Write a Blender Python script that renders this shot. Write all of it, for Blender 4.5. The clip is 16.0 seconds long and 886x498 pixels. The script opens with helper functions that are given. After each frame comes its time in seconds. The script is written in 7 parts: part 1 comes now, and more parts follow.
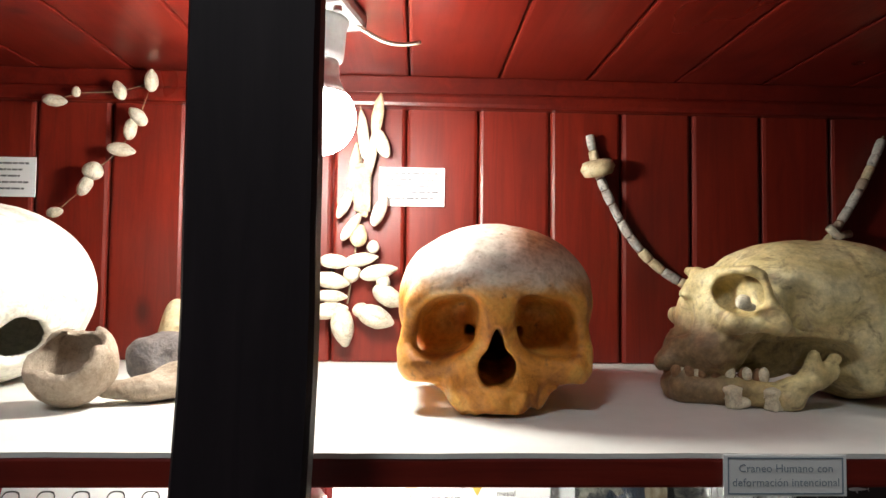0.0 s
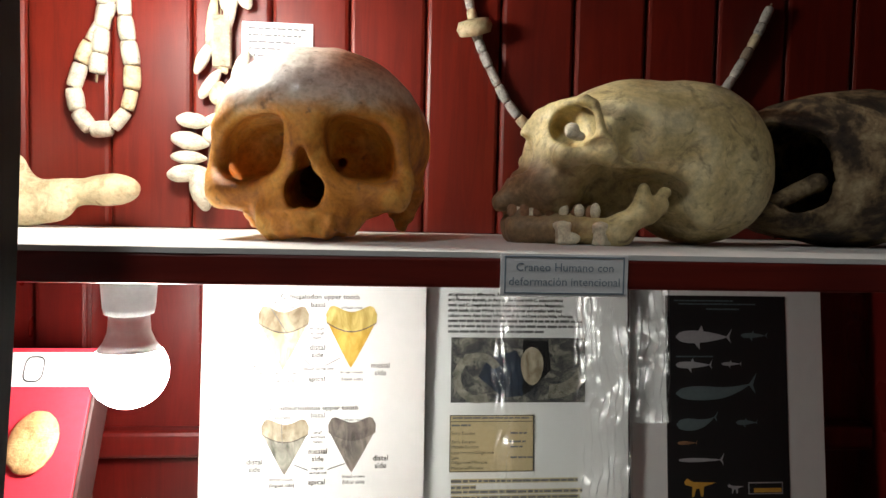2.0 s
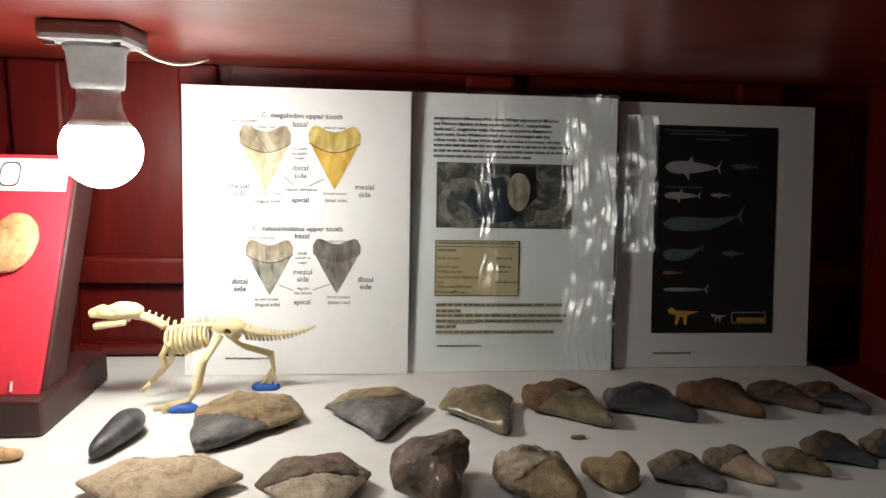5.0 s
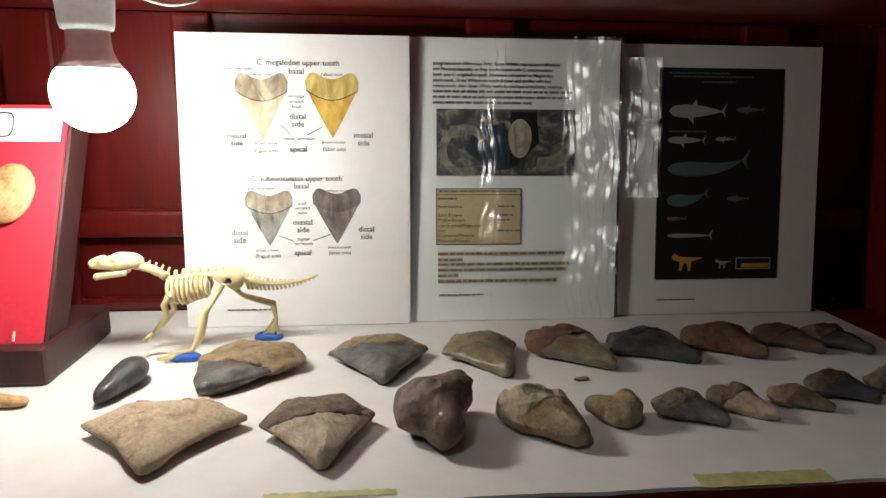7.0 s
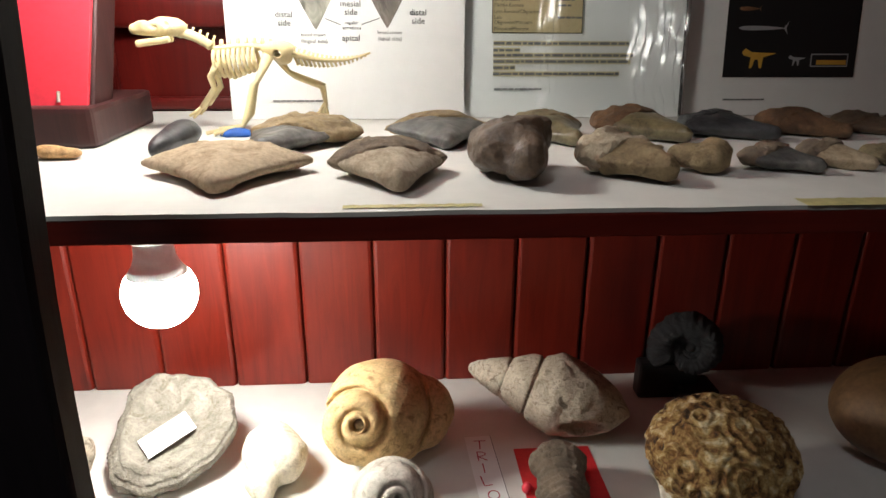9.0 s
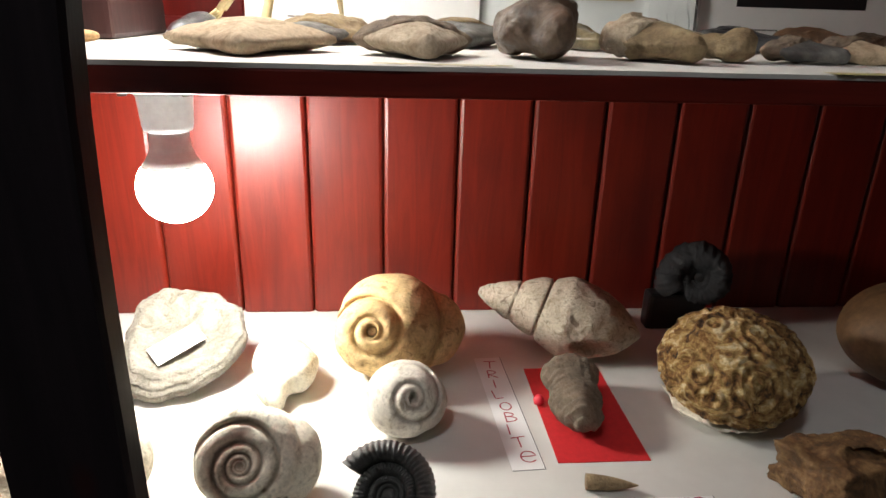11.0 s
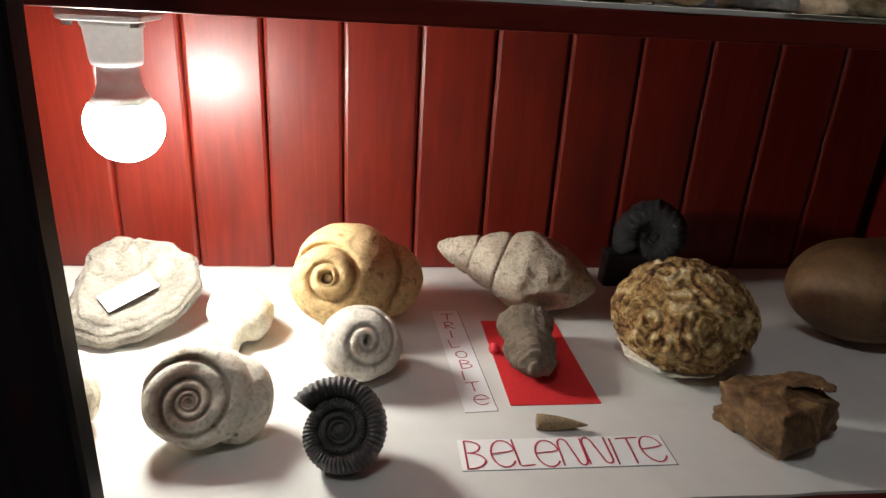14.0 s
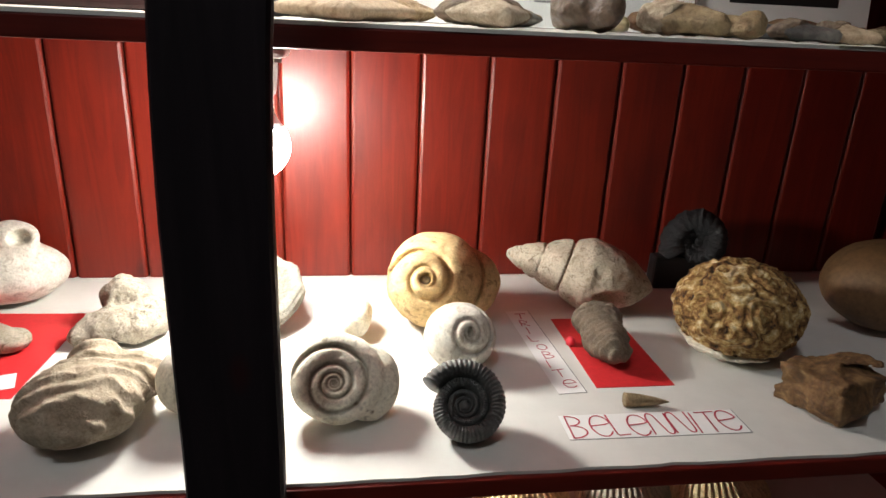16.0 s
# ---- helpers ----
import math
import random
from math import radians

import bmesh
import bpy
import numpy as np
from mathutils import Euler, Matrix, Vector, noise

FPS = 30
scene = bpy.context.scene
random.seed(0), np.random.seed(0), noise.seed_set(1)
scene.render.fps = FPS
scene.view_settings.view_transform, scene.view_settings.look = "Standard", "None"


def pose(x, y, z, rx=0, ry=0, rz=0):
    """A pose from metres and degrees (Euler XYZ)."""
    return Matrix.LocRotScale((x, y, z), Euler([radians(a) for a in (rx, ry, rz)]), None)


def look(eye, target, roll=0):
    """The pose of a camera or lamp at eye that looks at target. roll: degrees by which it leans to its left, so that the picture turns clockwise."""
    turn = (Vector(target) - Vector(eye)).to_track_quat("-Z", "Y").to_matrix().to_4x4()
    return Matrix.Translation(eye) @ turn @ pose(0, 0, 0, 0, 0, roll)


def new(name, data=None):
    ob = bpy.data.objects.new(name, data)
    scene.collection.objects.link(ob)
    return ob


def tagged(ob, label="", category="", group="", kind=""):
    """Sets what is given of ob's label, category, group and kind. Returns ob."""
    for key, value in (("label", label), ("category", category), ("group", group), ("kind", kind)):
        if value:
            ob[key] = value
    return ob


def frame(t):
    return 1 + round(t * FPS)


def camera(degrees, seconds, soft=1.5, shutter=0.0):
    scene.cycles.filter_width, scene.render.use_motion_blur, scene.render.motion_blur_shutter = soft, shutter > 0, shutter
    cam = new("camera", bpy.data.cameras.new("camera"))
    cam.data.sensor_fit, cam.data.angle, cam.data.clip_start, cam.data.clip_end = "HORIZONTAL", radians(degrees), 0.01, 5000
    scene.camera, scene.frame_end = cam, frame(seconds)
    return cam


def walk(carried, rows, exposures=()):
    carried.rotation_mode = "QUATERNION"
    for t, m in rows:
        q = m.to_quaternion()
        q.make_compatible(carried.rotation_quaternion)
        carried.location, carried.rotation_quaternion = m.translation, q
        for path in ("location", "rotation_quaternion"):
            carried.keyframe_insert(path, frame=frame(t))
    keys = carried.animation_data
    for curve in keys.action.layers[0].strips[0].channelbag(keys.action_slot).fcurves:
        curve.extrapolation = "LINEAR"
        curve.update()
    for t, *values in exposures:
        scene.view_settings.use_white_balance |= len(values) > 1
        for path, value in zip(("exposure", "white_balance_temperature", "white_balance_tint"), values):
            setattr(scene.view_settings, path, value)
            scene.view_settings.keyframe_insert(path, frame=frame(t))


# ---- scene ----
cam = camera(68.9, 16.0)
METRES, EYE, TILT, LEAN, TURN = 1.1, 1.5, 4.0, 1.2, 0.0
PATH = [
    (0, (0.082, 0.191, 1.441), (0.162, 2.188, 1.529), 0.7),
    (0.5, (0.121, 0.194, 1.444), (0.269, 2.187, 1.538), -0.0),
    (1, (0.153, 0.189, 1.443), (0.379, 2.174, 1.538), 0.4),
    (1.5, (0.17, 0.198, 1.424), (0.433, 2.18, 1.48), 0.1),
    (2, (0.176, 0.207, 1.374), (0.36, 2.196, 1.274), 1.3),
    (2.5, (0.187, 0.209, 1.338), (0.381, 2.189, 1.129), 0.6),
    (3, (0.191, 0.212, 1.31), (0.405, 2.183, 1.048), 1.2),
    (3.5, (0.188, 0.208, 1.302), (0.37, 2.18, 1.022), 1.7),
    (4, (0.189, 0.203, 1.284), (0.369, 2.175, 0.998), 1.7),
    (6.5, (0.196, 0.209, 1.256), (0.393, 2.161, 0.869), 0.8),
    (7, (0.195, 0.207, 1.246), (0.374, 2.156, 0.834), 0.5),
    (7.5, (0.194, 0.206, 1.235), (0.348, 2.15, 0.789), 0.3),
    (8, (0.193, 0.203, 1.202), (0.372, 2.129, 0.696), 0.5),
    (8.5, (0.174, 0.212, 1.163), (0.346, 2.107, 0.547), 1.0),
    (9, (0.155, 0.207, 1.133), (0.292, 2.08, 0.445), 0.4),
    (9.2, (0.144, 0.214, 1.117), (0.276, 2.091, 0.439), 0.2),
    (11.3, (0.13, 0.184, 1.058), (0.293, 2.046, 0.348), 1.9),
    (11.5, (0.118, 0.184, 1.052), (0.26, 2.028, 0.292), 2.2),
    (12, (0.115, 0.18, 1.031), (0.233, 2.003, 0.215), 1.1),
    (12.5, (0.133, 0.165, 1.007), (0.289, 1.971, 0.162), 1.2),
    (13, (0.143, 0.158, 0.996), (0.351, 1.944, 0.119), 2.1),
    (13.5, (0.149, 0.155, 0.991), (0.354, 1.944, 0.123), 2.4),
    (14, (0.145, 0.174, 1.037), (0.402, 2.014, 0.297), 3.4),
    (14.5, (0.14, 0.162, 1.046), (0.295, 2.059, 0.434), 2.2),
    (15, (0.131, 0.157, 1.038), (0.304, 2.036, 0.376), 2.4),
    (15.5, (0.102, 0.144, 1.039), (0.307, 2.016, 0.362), 3.3),
    (16, (0.051, 0.117, 1.04), (0.341, 1.98, 0.372), 2.8),
]
EXPOSURES = [(0, 0.95), (1.5, 0.95), (2.5, 0.35), (4, 0.2), (8, 0.15), (9, 0.5), (11.5, 1.0), (12.5, 0.75), (13.5, 0.5), (14.3, 1.05), (16, 1.1)]
walk(cam, [(t, look(eye, target, roll)) for t, eye, target, roll in PATH], EXPOSURES)

# ---- light ----
world = bpy.data.worlds.new("World")
scene.world = world
world.use_nodes = True
world.node_tree.nodes["Background"].inputs[0].default_value = (0.75, 0.85, 1.0, 1)
world.node_tree.nodes["Background"].inputs[1].default_value = 0.0
scene.view_settings.exposure = 0.0
BULB_POWER, ROOM_POWER = 104.0, 21.0

# levels of the case, in metres
Z1, Z2, Z3, Z4 = 1.358, 1.036, 0.754, 0.545
WALL_Y, PANEL_Y, CEIL_Z = 0.822, 0.897, 1.638
LEFT, RIGHT = -0.62, 0.74


# ---- materials ----
def material(name):
    m = bpy.data.materials.new(name)
    m.use_nodes = True
    t = m.node_tree
    return m, t, t.nodes["Principled BSDF"]


def node(t, kind, **values):
    n = t.nodes.new(kind)
    for key, v in values.items():
        n.inputs[key.replace("_", " ")].default_value = v
    return n


def ramp(t, fac, stops):
    r = t.nodes.new("ShaderNodeValToRGB")
    while len(r.color_ramp.elements) < len(stops):
        r.color_ramp.elements.new(0.5)
    for e, (p, c) in zip(r.color_ramp.elements, stops):
        e.position, e.color = p, (*c, 1)
    t.links.new(fac, r.inputs[0])
    return r.outputs[0]


def coords(t, scale=(1, 1, 1), where="Object", vary=False):
    c = t.nodes.new("ShaderNodeTexCoord").outputs[where]
    if vary:
        info = t.nodes.new("ShaderNodeObjectInfo")
        mul = t.nodes.new("ShaderNodeMath")
        mul.operation = "MULTIPLY"
        mul.inputs[1].default_value = 37.0
        t.links.new(info.outputs["Random"], mul.inputs[0])
        add = t.nodes.new("ShaderNodeVectorMath")
        add.operation = "ADD"
        t.links.new(c, add.inputs[0])
        t.links.new(mul.outputs[0], add.inputs[1])
        c = add.outputs[0]
    mp = t.nodes.new("ShaderNodeMapping")
    mp.inputs["Scale"].default_value = scale
    t.links.new(c, mp.inputs[0])
    return mp.outputs[0]


def mix(t, a, b, fac, how="MIX"):
    m = t.nodes.new("ShaderNodeMix")
    m.data_type, m.blend_type = "RGBA", how
    for sock, v in ((m.inputs[0], fac), (m.inputs[6], a), (m.inputs[7], b)):
        if isinstance(v, (int, float)):
            sock.default_value = v
        elif isinstance(v, tuple):
            sock.default_value = (*v, 1)
        else:
            t.links.new(v, sock)
    return m.outputs[2]


def bump(t, p, height, strength, distance):
    b = node(t, "ShaderNodeBump", Strength=strength, Distance=distance)
    t.links.new(height, b.inputs["Height"])
    t.links.new(b.outputs[0], p.inputs["Normal"])
    return b


def noise_of(t, vec, scale, detail=6.0, rough=0.6, distort=0.0):
    n = node(t, "ShaderNodeTexNoise", Scale=scale, Detail=detail, Roughness=rough, Distortion=distort)
    t.links.new(vec, n.inputs["Vector"])
    return n.outputs["Fac"]


def red_wood(name, dark, light, rough, along=(14, 14, 1.2), gloss=0.5):
    m, t, p = material(name)
    v = coords(t, along, vary=True)
    grain = noise_of(t, v, 5.0, 8, 0.65, 1.2)
    broad = noise_of(t, coords(t, (1, 1, 0.5), vary=True), 9.0, 3, 0.5)
    c = ramp(t, grain, ((0.25, dark), (0.75, light)))
    c = mix(t, c, tuple(0.45 * x for x in dark), ramp(t, broad, ((0.55, (0, 0, 0)), (0.8, (0.8, 0.8, 0.8)))))
    knots = node(t, "ShaderNodeTexVoronoi", Scale=1.0)
    t.links.new(coords(t, (9, 9, 4.5), vary=True), knots.inputs["Vector"])
    c = mix(t, c, (0.035, 0.004, 0.003), ramp(t, knots.outputs["Distance"], ((0.03, (0.85,) * 3), (0.085, (0, 0, 0)))))
    t.links.new(c, p.inputs["Base Color"])
    t.links.new(ramp(t, broad, ((0.3, (rough,) * 3), (0.8, (rough + 0.15,) * 3))), p.inputs["Roughness"])
    p.inputs["Specular IOR Level"].default_value = gloss
    bump(t, p, grain, 0.12, 0.002)
    return m


def mineral(name, stops, scale=40.0, rough=0.8, relief=0.35, depth=0.004, spots=None, spot_scale=60.0, coat=0.0, distort=0.4):
    """Bone, shell or stone: two scales of colour and fine relief."""
    m, t, p = material(name)
    v = coords(t)
    big = noise_of(t, v, scale, 5, 0.6, distort)
    mid = noise_of(t, v, scale * 3.3, 6, 0.65, 0.3)
    fine = noise_of(t, v, scale * 9, 6, 0.7)
    c = ramp(t, mix(t, big, mid, 0.3), stops)
    c = mix(t, c, ramp(t, fine, ((0.3, (0.55, 0.52, 0.47)), (0.5, (1.1, 1.1, 1.08)), (0.7, (1.45, 1.42, 1.36)))), 0.5, "MULTIPLY")
    stain = noise_of(t, v, scale * 1.6, 5, 0.7, 1.2)
    c = mix(t, c, ramp(t, stain, ((0.34, (0.58, 0.52, 0.44)), (0.48, (1.08,) * 3))), 0.7, "MULTIPLY")
    if spots:
        s = noise_of(t, v, spot_scale, 4, 0.7, 1.0)
        c = mix(t, c, spots, ramp(t, s, ((0.56, (0, 0, 0)), (0.66, (0.9,) * 3))))
    t.links.new(c, p.inputs["Base Color"])
    p.inputs["Roughness"].default_value = rough
    p.inputs["Coat Weight"].default_value = coat
    p.inputs["Coat Roughness"].default_value = 0.25
    h = mix(t, fine, mid, 0.55)
    bump(t, p, h, min(1.0, relief * 1.7), depth)
    return m


def plain(name, color, rough=0.6, metal=0.0, grain=0.08, scale=200.0, spec=0.5):
    m, t, p = material(name)
    n = noise_of(t, coords(t), scale, 5, 0.6)
    lo, hi = tuple(x * (1 - grain) for x in color), tuple(min(1, x * (1 + grain)) for x in color)
    t.links.new(ramp(t, n, ((0.3, lo), (0.7, hi))), p.inputs["Base Color"])
    p.inputs["Roughness"].default_value, p.inputs["Metallic"].default_value = rough, metal
    p.inputs["Specular IOR Level"].default_value = spec
    bump(t, p, n, 0.08, 0.001)
    return m


PLANK = red_wood("red_varnished_pine", (0.1, 0.0062, 0.003), (0.2, 0.0165, 0.007), 0.34)
BOARD = red_wood("red_shelf_board", (0.1, 0.0075, 0.005), (0.19, 0.018, 0.01), 0.28, (1.2, 14, 14))
CEILB = red_wood("red_ceiling_board", (0.08, 0.005, 0.003), (0.17, 0.014, 0.007), 0.26, (14, 1.2, 14))
PANEL = red_wood("dark_red_panel", (0.075, 0.0045, 0.0035), (0.14, 0.009, 0.0065), 0.26)
POST = red_wood("near_black_post_wood", (0.009, 0.007, 0.009), (0.02, 0.015, 0.018), 0.55, gloss=0.15)
DARKWOOD = red_wood("dark_brown_wood", (0.03, 0.008, 0.008), (0.07, 0.02, 0.018), 0.45)
COVER = plain("white_shelf_paper", (0.66, 0.645, 0.61), 0.75, grain=0.05, scale=30)
PAPER = plain("white_paper", (0.8, 0.8, 0.79), 0.7, grain=0.02, scale=60)
INK = plain("black_ink", (0.03, 0.03, 0.03), 0.7)
GREYINK = plain("grey_ink", (0.16, 0.16, 0.16), 0.7)
REDINK = plain("red_ink", (0.42, 0.03, 0.06), 0.7)
REDCARD = plain("red_card", (0.62, 0.025, 0.03), 0.6)
REDBOARD = plain("bright_red_board", (0.72, 0.035, 0.06), 0.5)
PORCELAIN = plain("grey_porcelain", (0.36, 0.35, 0.34), 0.35)
METAL = plain("zinc_metal", (0.6, 0.6, 0.6), 0.3, 1.0)
WIRE = plain("white_wire", (0.6, 0.57, 0.5), 0.5)
ROOM = plain("room_paint", (0.35, 0.33, 0.3), 0.8, scale=3)
FLOORM = plain("floor_boards_brown", (0.12, 0.08, 0.05), 0.6, scale=8)
BLACK = plain("black_plastic", (0.012, 0.012, 0.013), 0.35)

BULB, bt, bp = material("lit_frosted_bulb")
bp.inputs["Base Color"].default_value = (0.9, 0.9, 0.9, 1)
bp.inputs["Emission Color"].default_value = (0.96, 0.96, 0.89, 1)
bp.inputs["Emission Strength"].default_value = BULB_POWER
BULBNECK = plain("white_bulb_plastic", (0.7, 0.7, 0.7), 0.4)
GLOBE, gt, gp = material("lit_room_globe")
gp.inputs["Emission Color"].default_value = (0.95, 0.98, 1.0, 1)
gp.inputs["Emission Strength"].default_value = ROOM_POWER


# ---- mesh tools ----
def part(name, bm, mat, parent=None, label="", smooth=False):
    me = bpy.data.meshes.new(name)
    bm.to_mesh(me)
    bm.free()
    if smooth:
        me.polygons.foreach_set("use_smooth", [True] * len(me.polygons))
    me.materials.append(mat)
    ob = new(name, me)
    ob.parent = parent
    return tagged(ob, label=label)


def empty(name, x, y, z, label, category, group="", kind="", rz=0, rx=0, ry=0):
    ob = new(name)
    ob.empty_display_size = 0.01
    ob.matrix_basis = pose(x, y, z, rx, ry, rz)
    return tagged(ob, label, category, group, kind)


def box(bm, lo, hi, bevel=0.0, m=None, seg=2):
    r = bmesh.ops.create_cube(bm, size=1)
    lo, hi = Vector(lo), Vector(hi)
    mid, size = (lo + hi) / 2, hi - lo
    for v in r["verts"]:
        v.co = Vector(a * b for a, b in zip(v.co, size)) + mid
    if bevel:
        edges = list({e for v in r["verts"] for e in v.link_edges})
        out = bmesh.ops.bevel(bm, geom=edges, offset=bevel, segments=seg, affect="EDGES", profile=0.6)
        verts = {v for f in out["faces"] for v in f.verts}
    else:
        verts = r["verts"]
    if m is not None:
        for v in verts:
            v.co = m @ v.co
    return bm


def boxed(lo, hi, bevel=0.0, m=None, seg=2):
    return box(bmesh.new(), lo, hi, bevel, m, seg)


def turned(profile, seg=32, m=None):
    """A turned form round z from pairs of radius and height."""
    bm = bmesh.new()
    rings = []
    for r, z in profile:
        rings.append([bm.verts.new((max(r, 1e-5) * math.cos(2 * math.pi * i / seg), max(r, 1e-5) * math.sin(2 * math.pi * i / seg), z)) for i in range(seg)])
    for a, b in zip(rings, rings[1:]):
        for i in range(seg):
            bm.faces.new((a[i], a[(i + 1) % seg], b[(i + 1) % seg], b[i]))
    bm.faces.new(rings[-1])
    bm.faces.new(rings[0][::-1])
    if m is not None:
        bm.transform(m)
    bmesh.ops.recalc_face_normals(bm, faces=bm.faces)
    return bm


def tube(points, radius, seg=10, bm=None):
    """A tube through points; radius is a number or a function of 0..1."""
    bm = bm or bmesh.new()
    pts = [Vector(p) for p in points]
    rings, up = [], Vector((0.13, 0.31, 0.94))
    for i, p in enumerate(pts):
        d = (pts[min(i + 1, len(pts) - 1)] - pts[max(i - 1, 0)]).normalized()
        a = d.cross(up)
        a = (a if a.length > 1e-4 else d.cross(Vector((1, 0, 0)))).normalized()
        b = d.cross(a)
        r = radius(i / (len(pts) - 1)) if callable(radius) else radius
        rings.append([bm.verts.new(p + r * (math.cos(2 * math.pi * k / seg) * a + math.sin(2 * math.pi * k / seg) * b)) for k in range(seg)])
    for a, b in zip(rings, rings[1:]):
        for k in range(seg):
            bm.faces.new((a[k], a[(k + 1) % seg], b[(k + 1) % seg], b[k]))
    bm.faces.new(rings[0][::-1])
    bm.faces.new(rings[-1])
    return bm


# fields: solid shapes as numpy distance functions
def lattice(x, y, z, seed):
    n = (x.astype(np.int64) * 374761393 + y.astype(np.int64) * 668265263 + z.astype(np.int64) * 2147483647 + seed * 1274126177) & 0xFFFFFFFF
    n = ((n ^ (n >> 13)) * 1274126177) & 0xFFFFFFFF
    return ((n ^ (n >> 16)) & 0xFFFF) / 65535.0


def fuzz(x, y, z, scale, seed=0, octaves=3):
    """Smooth random field between about -1 and 1, with features of 1 / scale metres."""
    total, amp, s = 0.0, 1.0, scale
    for o in range(octaves):
        a, b, c = x * s + 11.3 * o, y * s + 5.7 * o, z * s + 2.9 * o
        i, j, k = np.floor(a), np.floor(b), np.floor(c)
        u, v, w = (q * q * (3 - 2 * q) for q in (a - i, b - j, c - k))
        r = 0.0
        for dx in (0, 1):
            for dy in (0, 1):
                for dz in (0, 1):
                    r = r + lattice(i + dx, j + dy, k + dz, seed + o) * (u if dx else 1 - u) * (v if dy else 1 - v) * (w if dz else 1 - w)
        total = total + amp * (2 * r - 1)
        amp *= 0.5
        s *= 2.03
    return total / 1.6


def ell(x, y, z, c, r):
    a, b, d = (x - c[0]) / r[0], (y - c[1]) / r[1], (z - c[2]) / r[2]
    k = np.sqrt(a * a + b * b + d * d)
    g = np.sqrt((a / r[0]) ** 2 + (b / r[1]) ** 2 + (d / r[2]) ** 2)
    return k * (k - 1) / np.maximum(g, 1e-9)


def cap(x, y, z, a, b, ra, rb=None):
    rb = ra if rb is None else rb
    ba = np.subtract(b, a)
    t = np.clip(((x - a[0]) * ba[0] + (y - a[1]) * ba[1] + (z - a[2]) * ba[2]) / float(ba @ ba), 0, 1)
    return np.sqrt((x - a[0] - t * ba[0]) ** 2 + (y - a[1] - t * ba[1]) ** 2 + (z - a[2] - t * ba[2]) ** 2) - (ra + (rb - ra) * t)


def fuse(a, b, k):
    h = np.clip(0.5 + 0.5 * (b - a) / k, 0, 1)
    return b + (a - b) * h - k * h * (1 - h)


def carve(a, b, k):
    return -fuse(-a, b, k)


def solid(field, lo, hi, cell):
    """The surface of a field as a bmesh (surface nets)."""
    n = [max(4, int((h - l) / cell) + 1) for l, h in zip(lo, hi)]
    ax = [np.linspace(l, h, k) for l, h, k in zip(lo, hi, n)]
    x, y, z = np.meshgrid(*ax, indexing="ij")
    d = field(x, y, z)
    d[0], d[-1], d[:, 0], d[:, -1], d[:, :, 0], d[:, :, -1] = (1e-3,) * 6
    pos = np.zeros((*(k - 1 for k in n), 3))
    cnt = np.zeros([k - 1 for k in n])
    inside = d < 0
    corner = [(i, j, k) for i in (0, 1) for j in (0, 1) for k in (0, 1)]
    view = lambda arr, c: arr[c[0]:n[0] - 1 + c[0], c[1]:n[1] - 1 + c[1], c[2]:n[2] - 1 + c[2]]
    for a in corner:
        for axis in range(3):
            if a[axis]:
                continue
            b = tuple(v + (i == axis) for i, v in enumerate(a))
            da, db = view(d, a), view(d, b)
            cross = (da < 0) != (db < 0)
            t = np.where(cross, da / np.where(cross, da - db, 1), 0)
            for i in range(3):
                pos[..., i] += np.where(cross, a[i] + (t if i == axis else 0), 0)
            cnt += cross
    live = cnt > 0
    ids = -np.ones(live.shape, int)
    ids[live] = np.arange(live.sum())
    step = np.array([a[1] - a[0] for a in ax])
    base = np.stack(np.meshgrid(*[np.arange(k - 1) for k in n], indexing="ij"), -1)
    verts = (np.array(lo) + (base + pos / np.maximum(cnt, 1)[..., None]) * step)[live]
    faces = []
    for axis in range(3):
        u, v = (axis + 1) % 3, (axis + 2) % 3
        sl = [slice(1, -1)] * 3
        sl[axis] = slice(0, -1)
        sh = [slice(1, -1)] * 3
        sh[axis] = slice(1, None)
        p, q = inside[tuple(sl)], inside[tuple(sh)]
        at = np.argwhere(p != q)
        at[:, u] += 1
        at[:, v] += 1
        flip = p[p != q]
        quad = []
        for du, dv in ((1, 1), (0, 1), (0, 0), (1, 0)):
            c = at.copy()
            c[:, u] -= du
            c[:, v] -= dv
            quad.append(ids[c[:, 0], c[:, 1], c[:, 2]])
        quad = np.stack(quad, 1)
        quad[~flip] = quad[~flip][:, ::-1]
        faces.append(quad)
    faces = np.concatenate(faces)
    faces = faces[(faces >= 0).all(1)]
    return verts, faces


def solid_part(name, field, lo, hi, cell, mat, parent=None, label=""):
    verts, faces = solid(field, lo, hi, cell)
    me = bpy.data.meshes.new(name)
    me.from_pydata(verts.tolist(), [], faces.tolist())
    me.polygons.foreach_set("use_smooth", [True] * len(me.polygons))
    me.materials.append(mat)
    ob = new(name, me)
    ob.parent = parent
    return tagged(ob, label=label)


def lettering(name, text, size, mat, parent, x, z, align="CENTER", m=None, spread=1.0, thin=0.0):
    """Words with the built-in font, as a flat mesh; x and z in the plane of the sheet."""
    cu = bpy.data.curves.new(name, "FONT")
    cu.body, cu.size, cu.align_x, cu.align_y = text, size, align, "CENTER"
    cu.space_character, cu.offset = spread, thin
    cu.resolution_u = 2
    tmp = bpy.data.objects.new(name, cu)
    me = bpy.data.meshes.new_from_object(tmp)
    bpy.data.objects.remove(tmp)
    me.transform((m or pose(0, -0.0006, 0, 90)) if m is None else m)
    me.transform(Matrix.Translation((x, 0, z)))
    me.materials.clear()
    me.materials.append(mat)
    ob = new(name, me)
    ob.parent = parent
    return ob


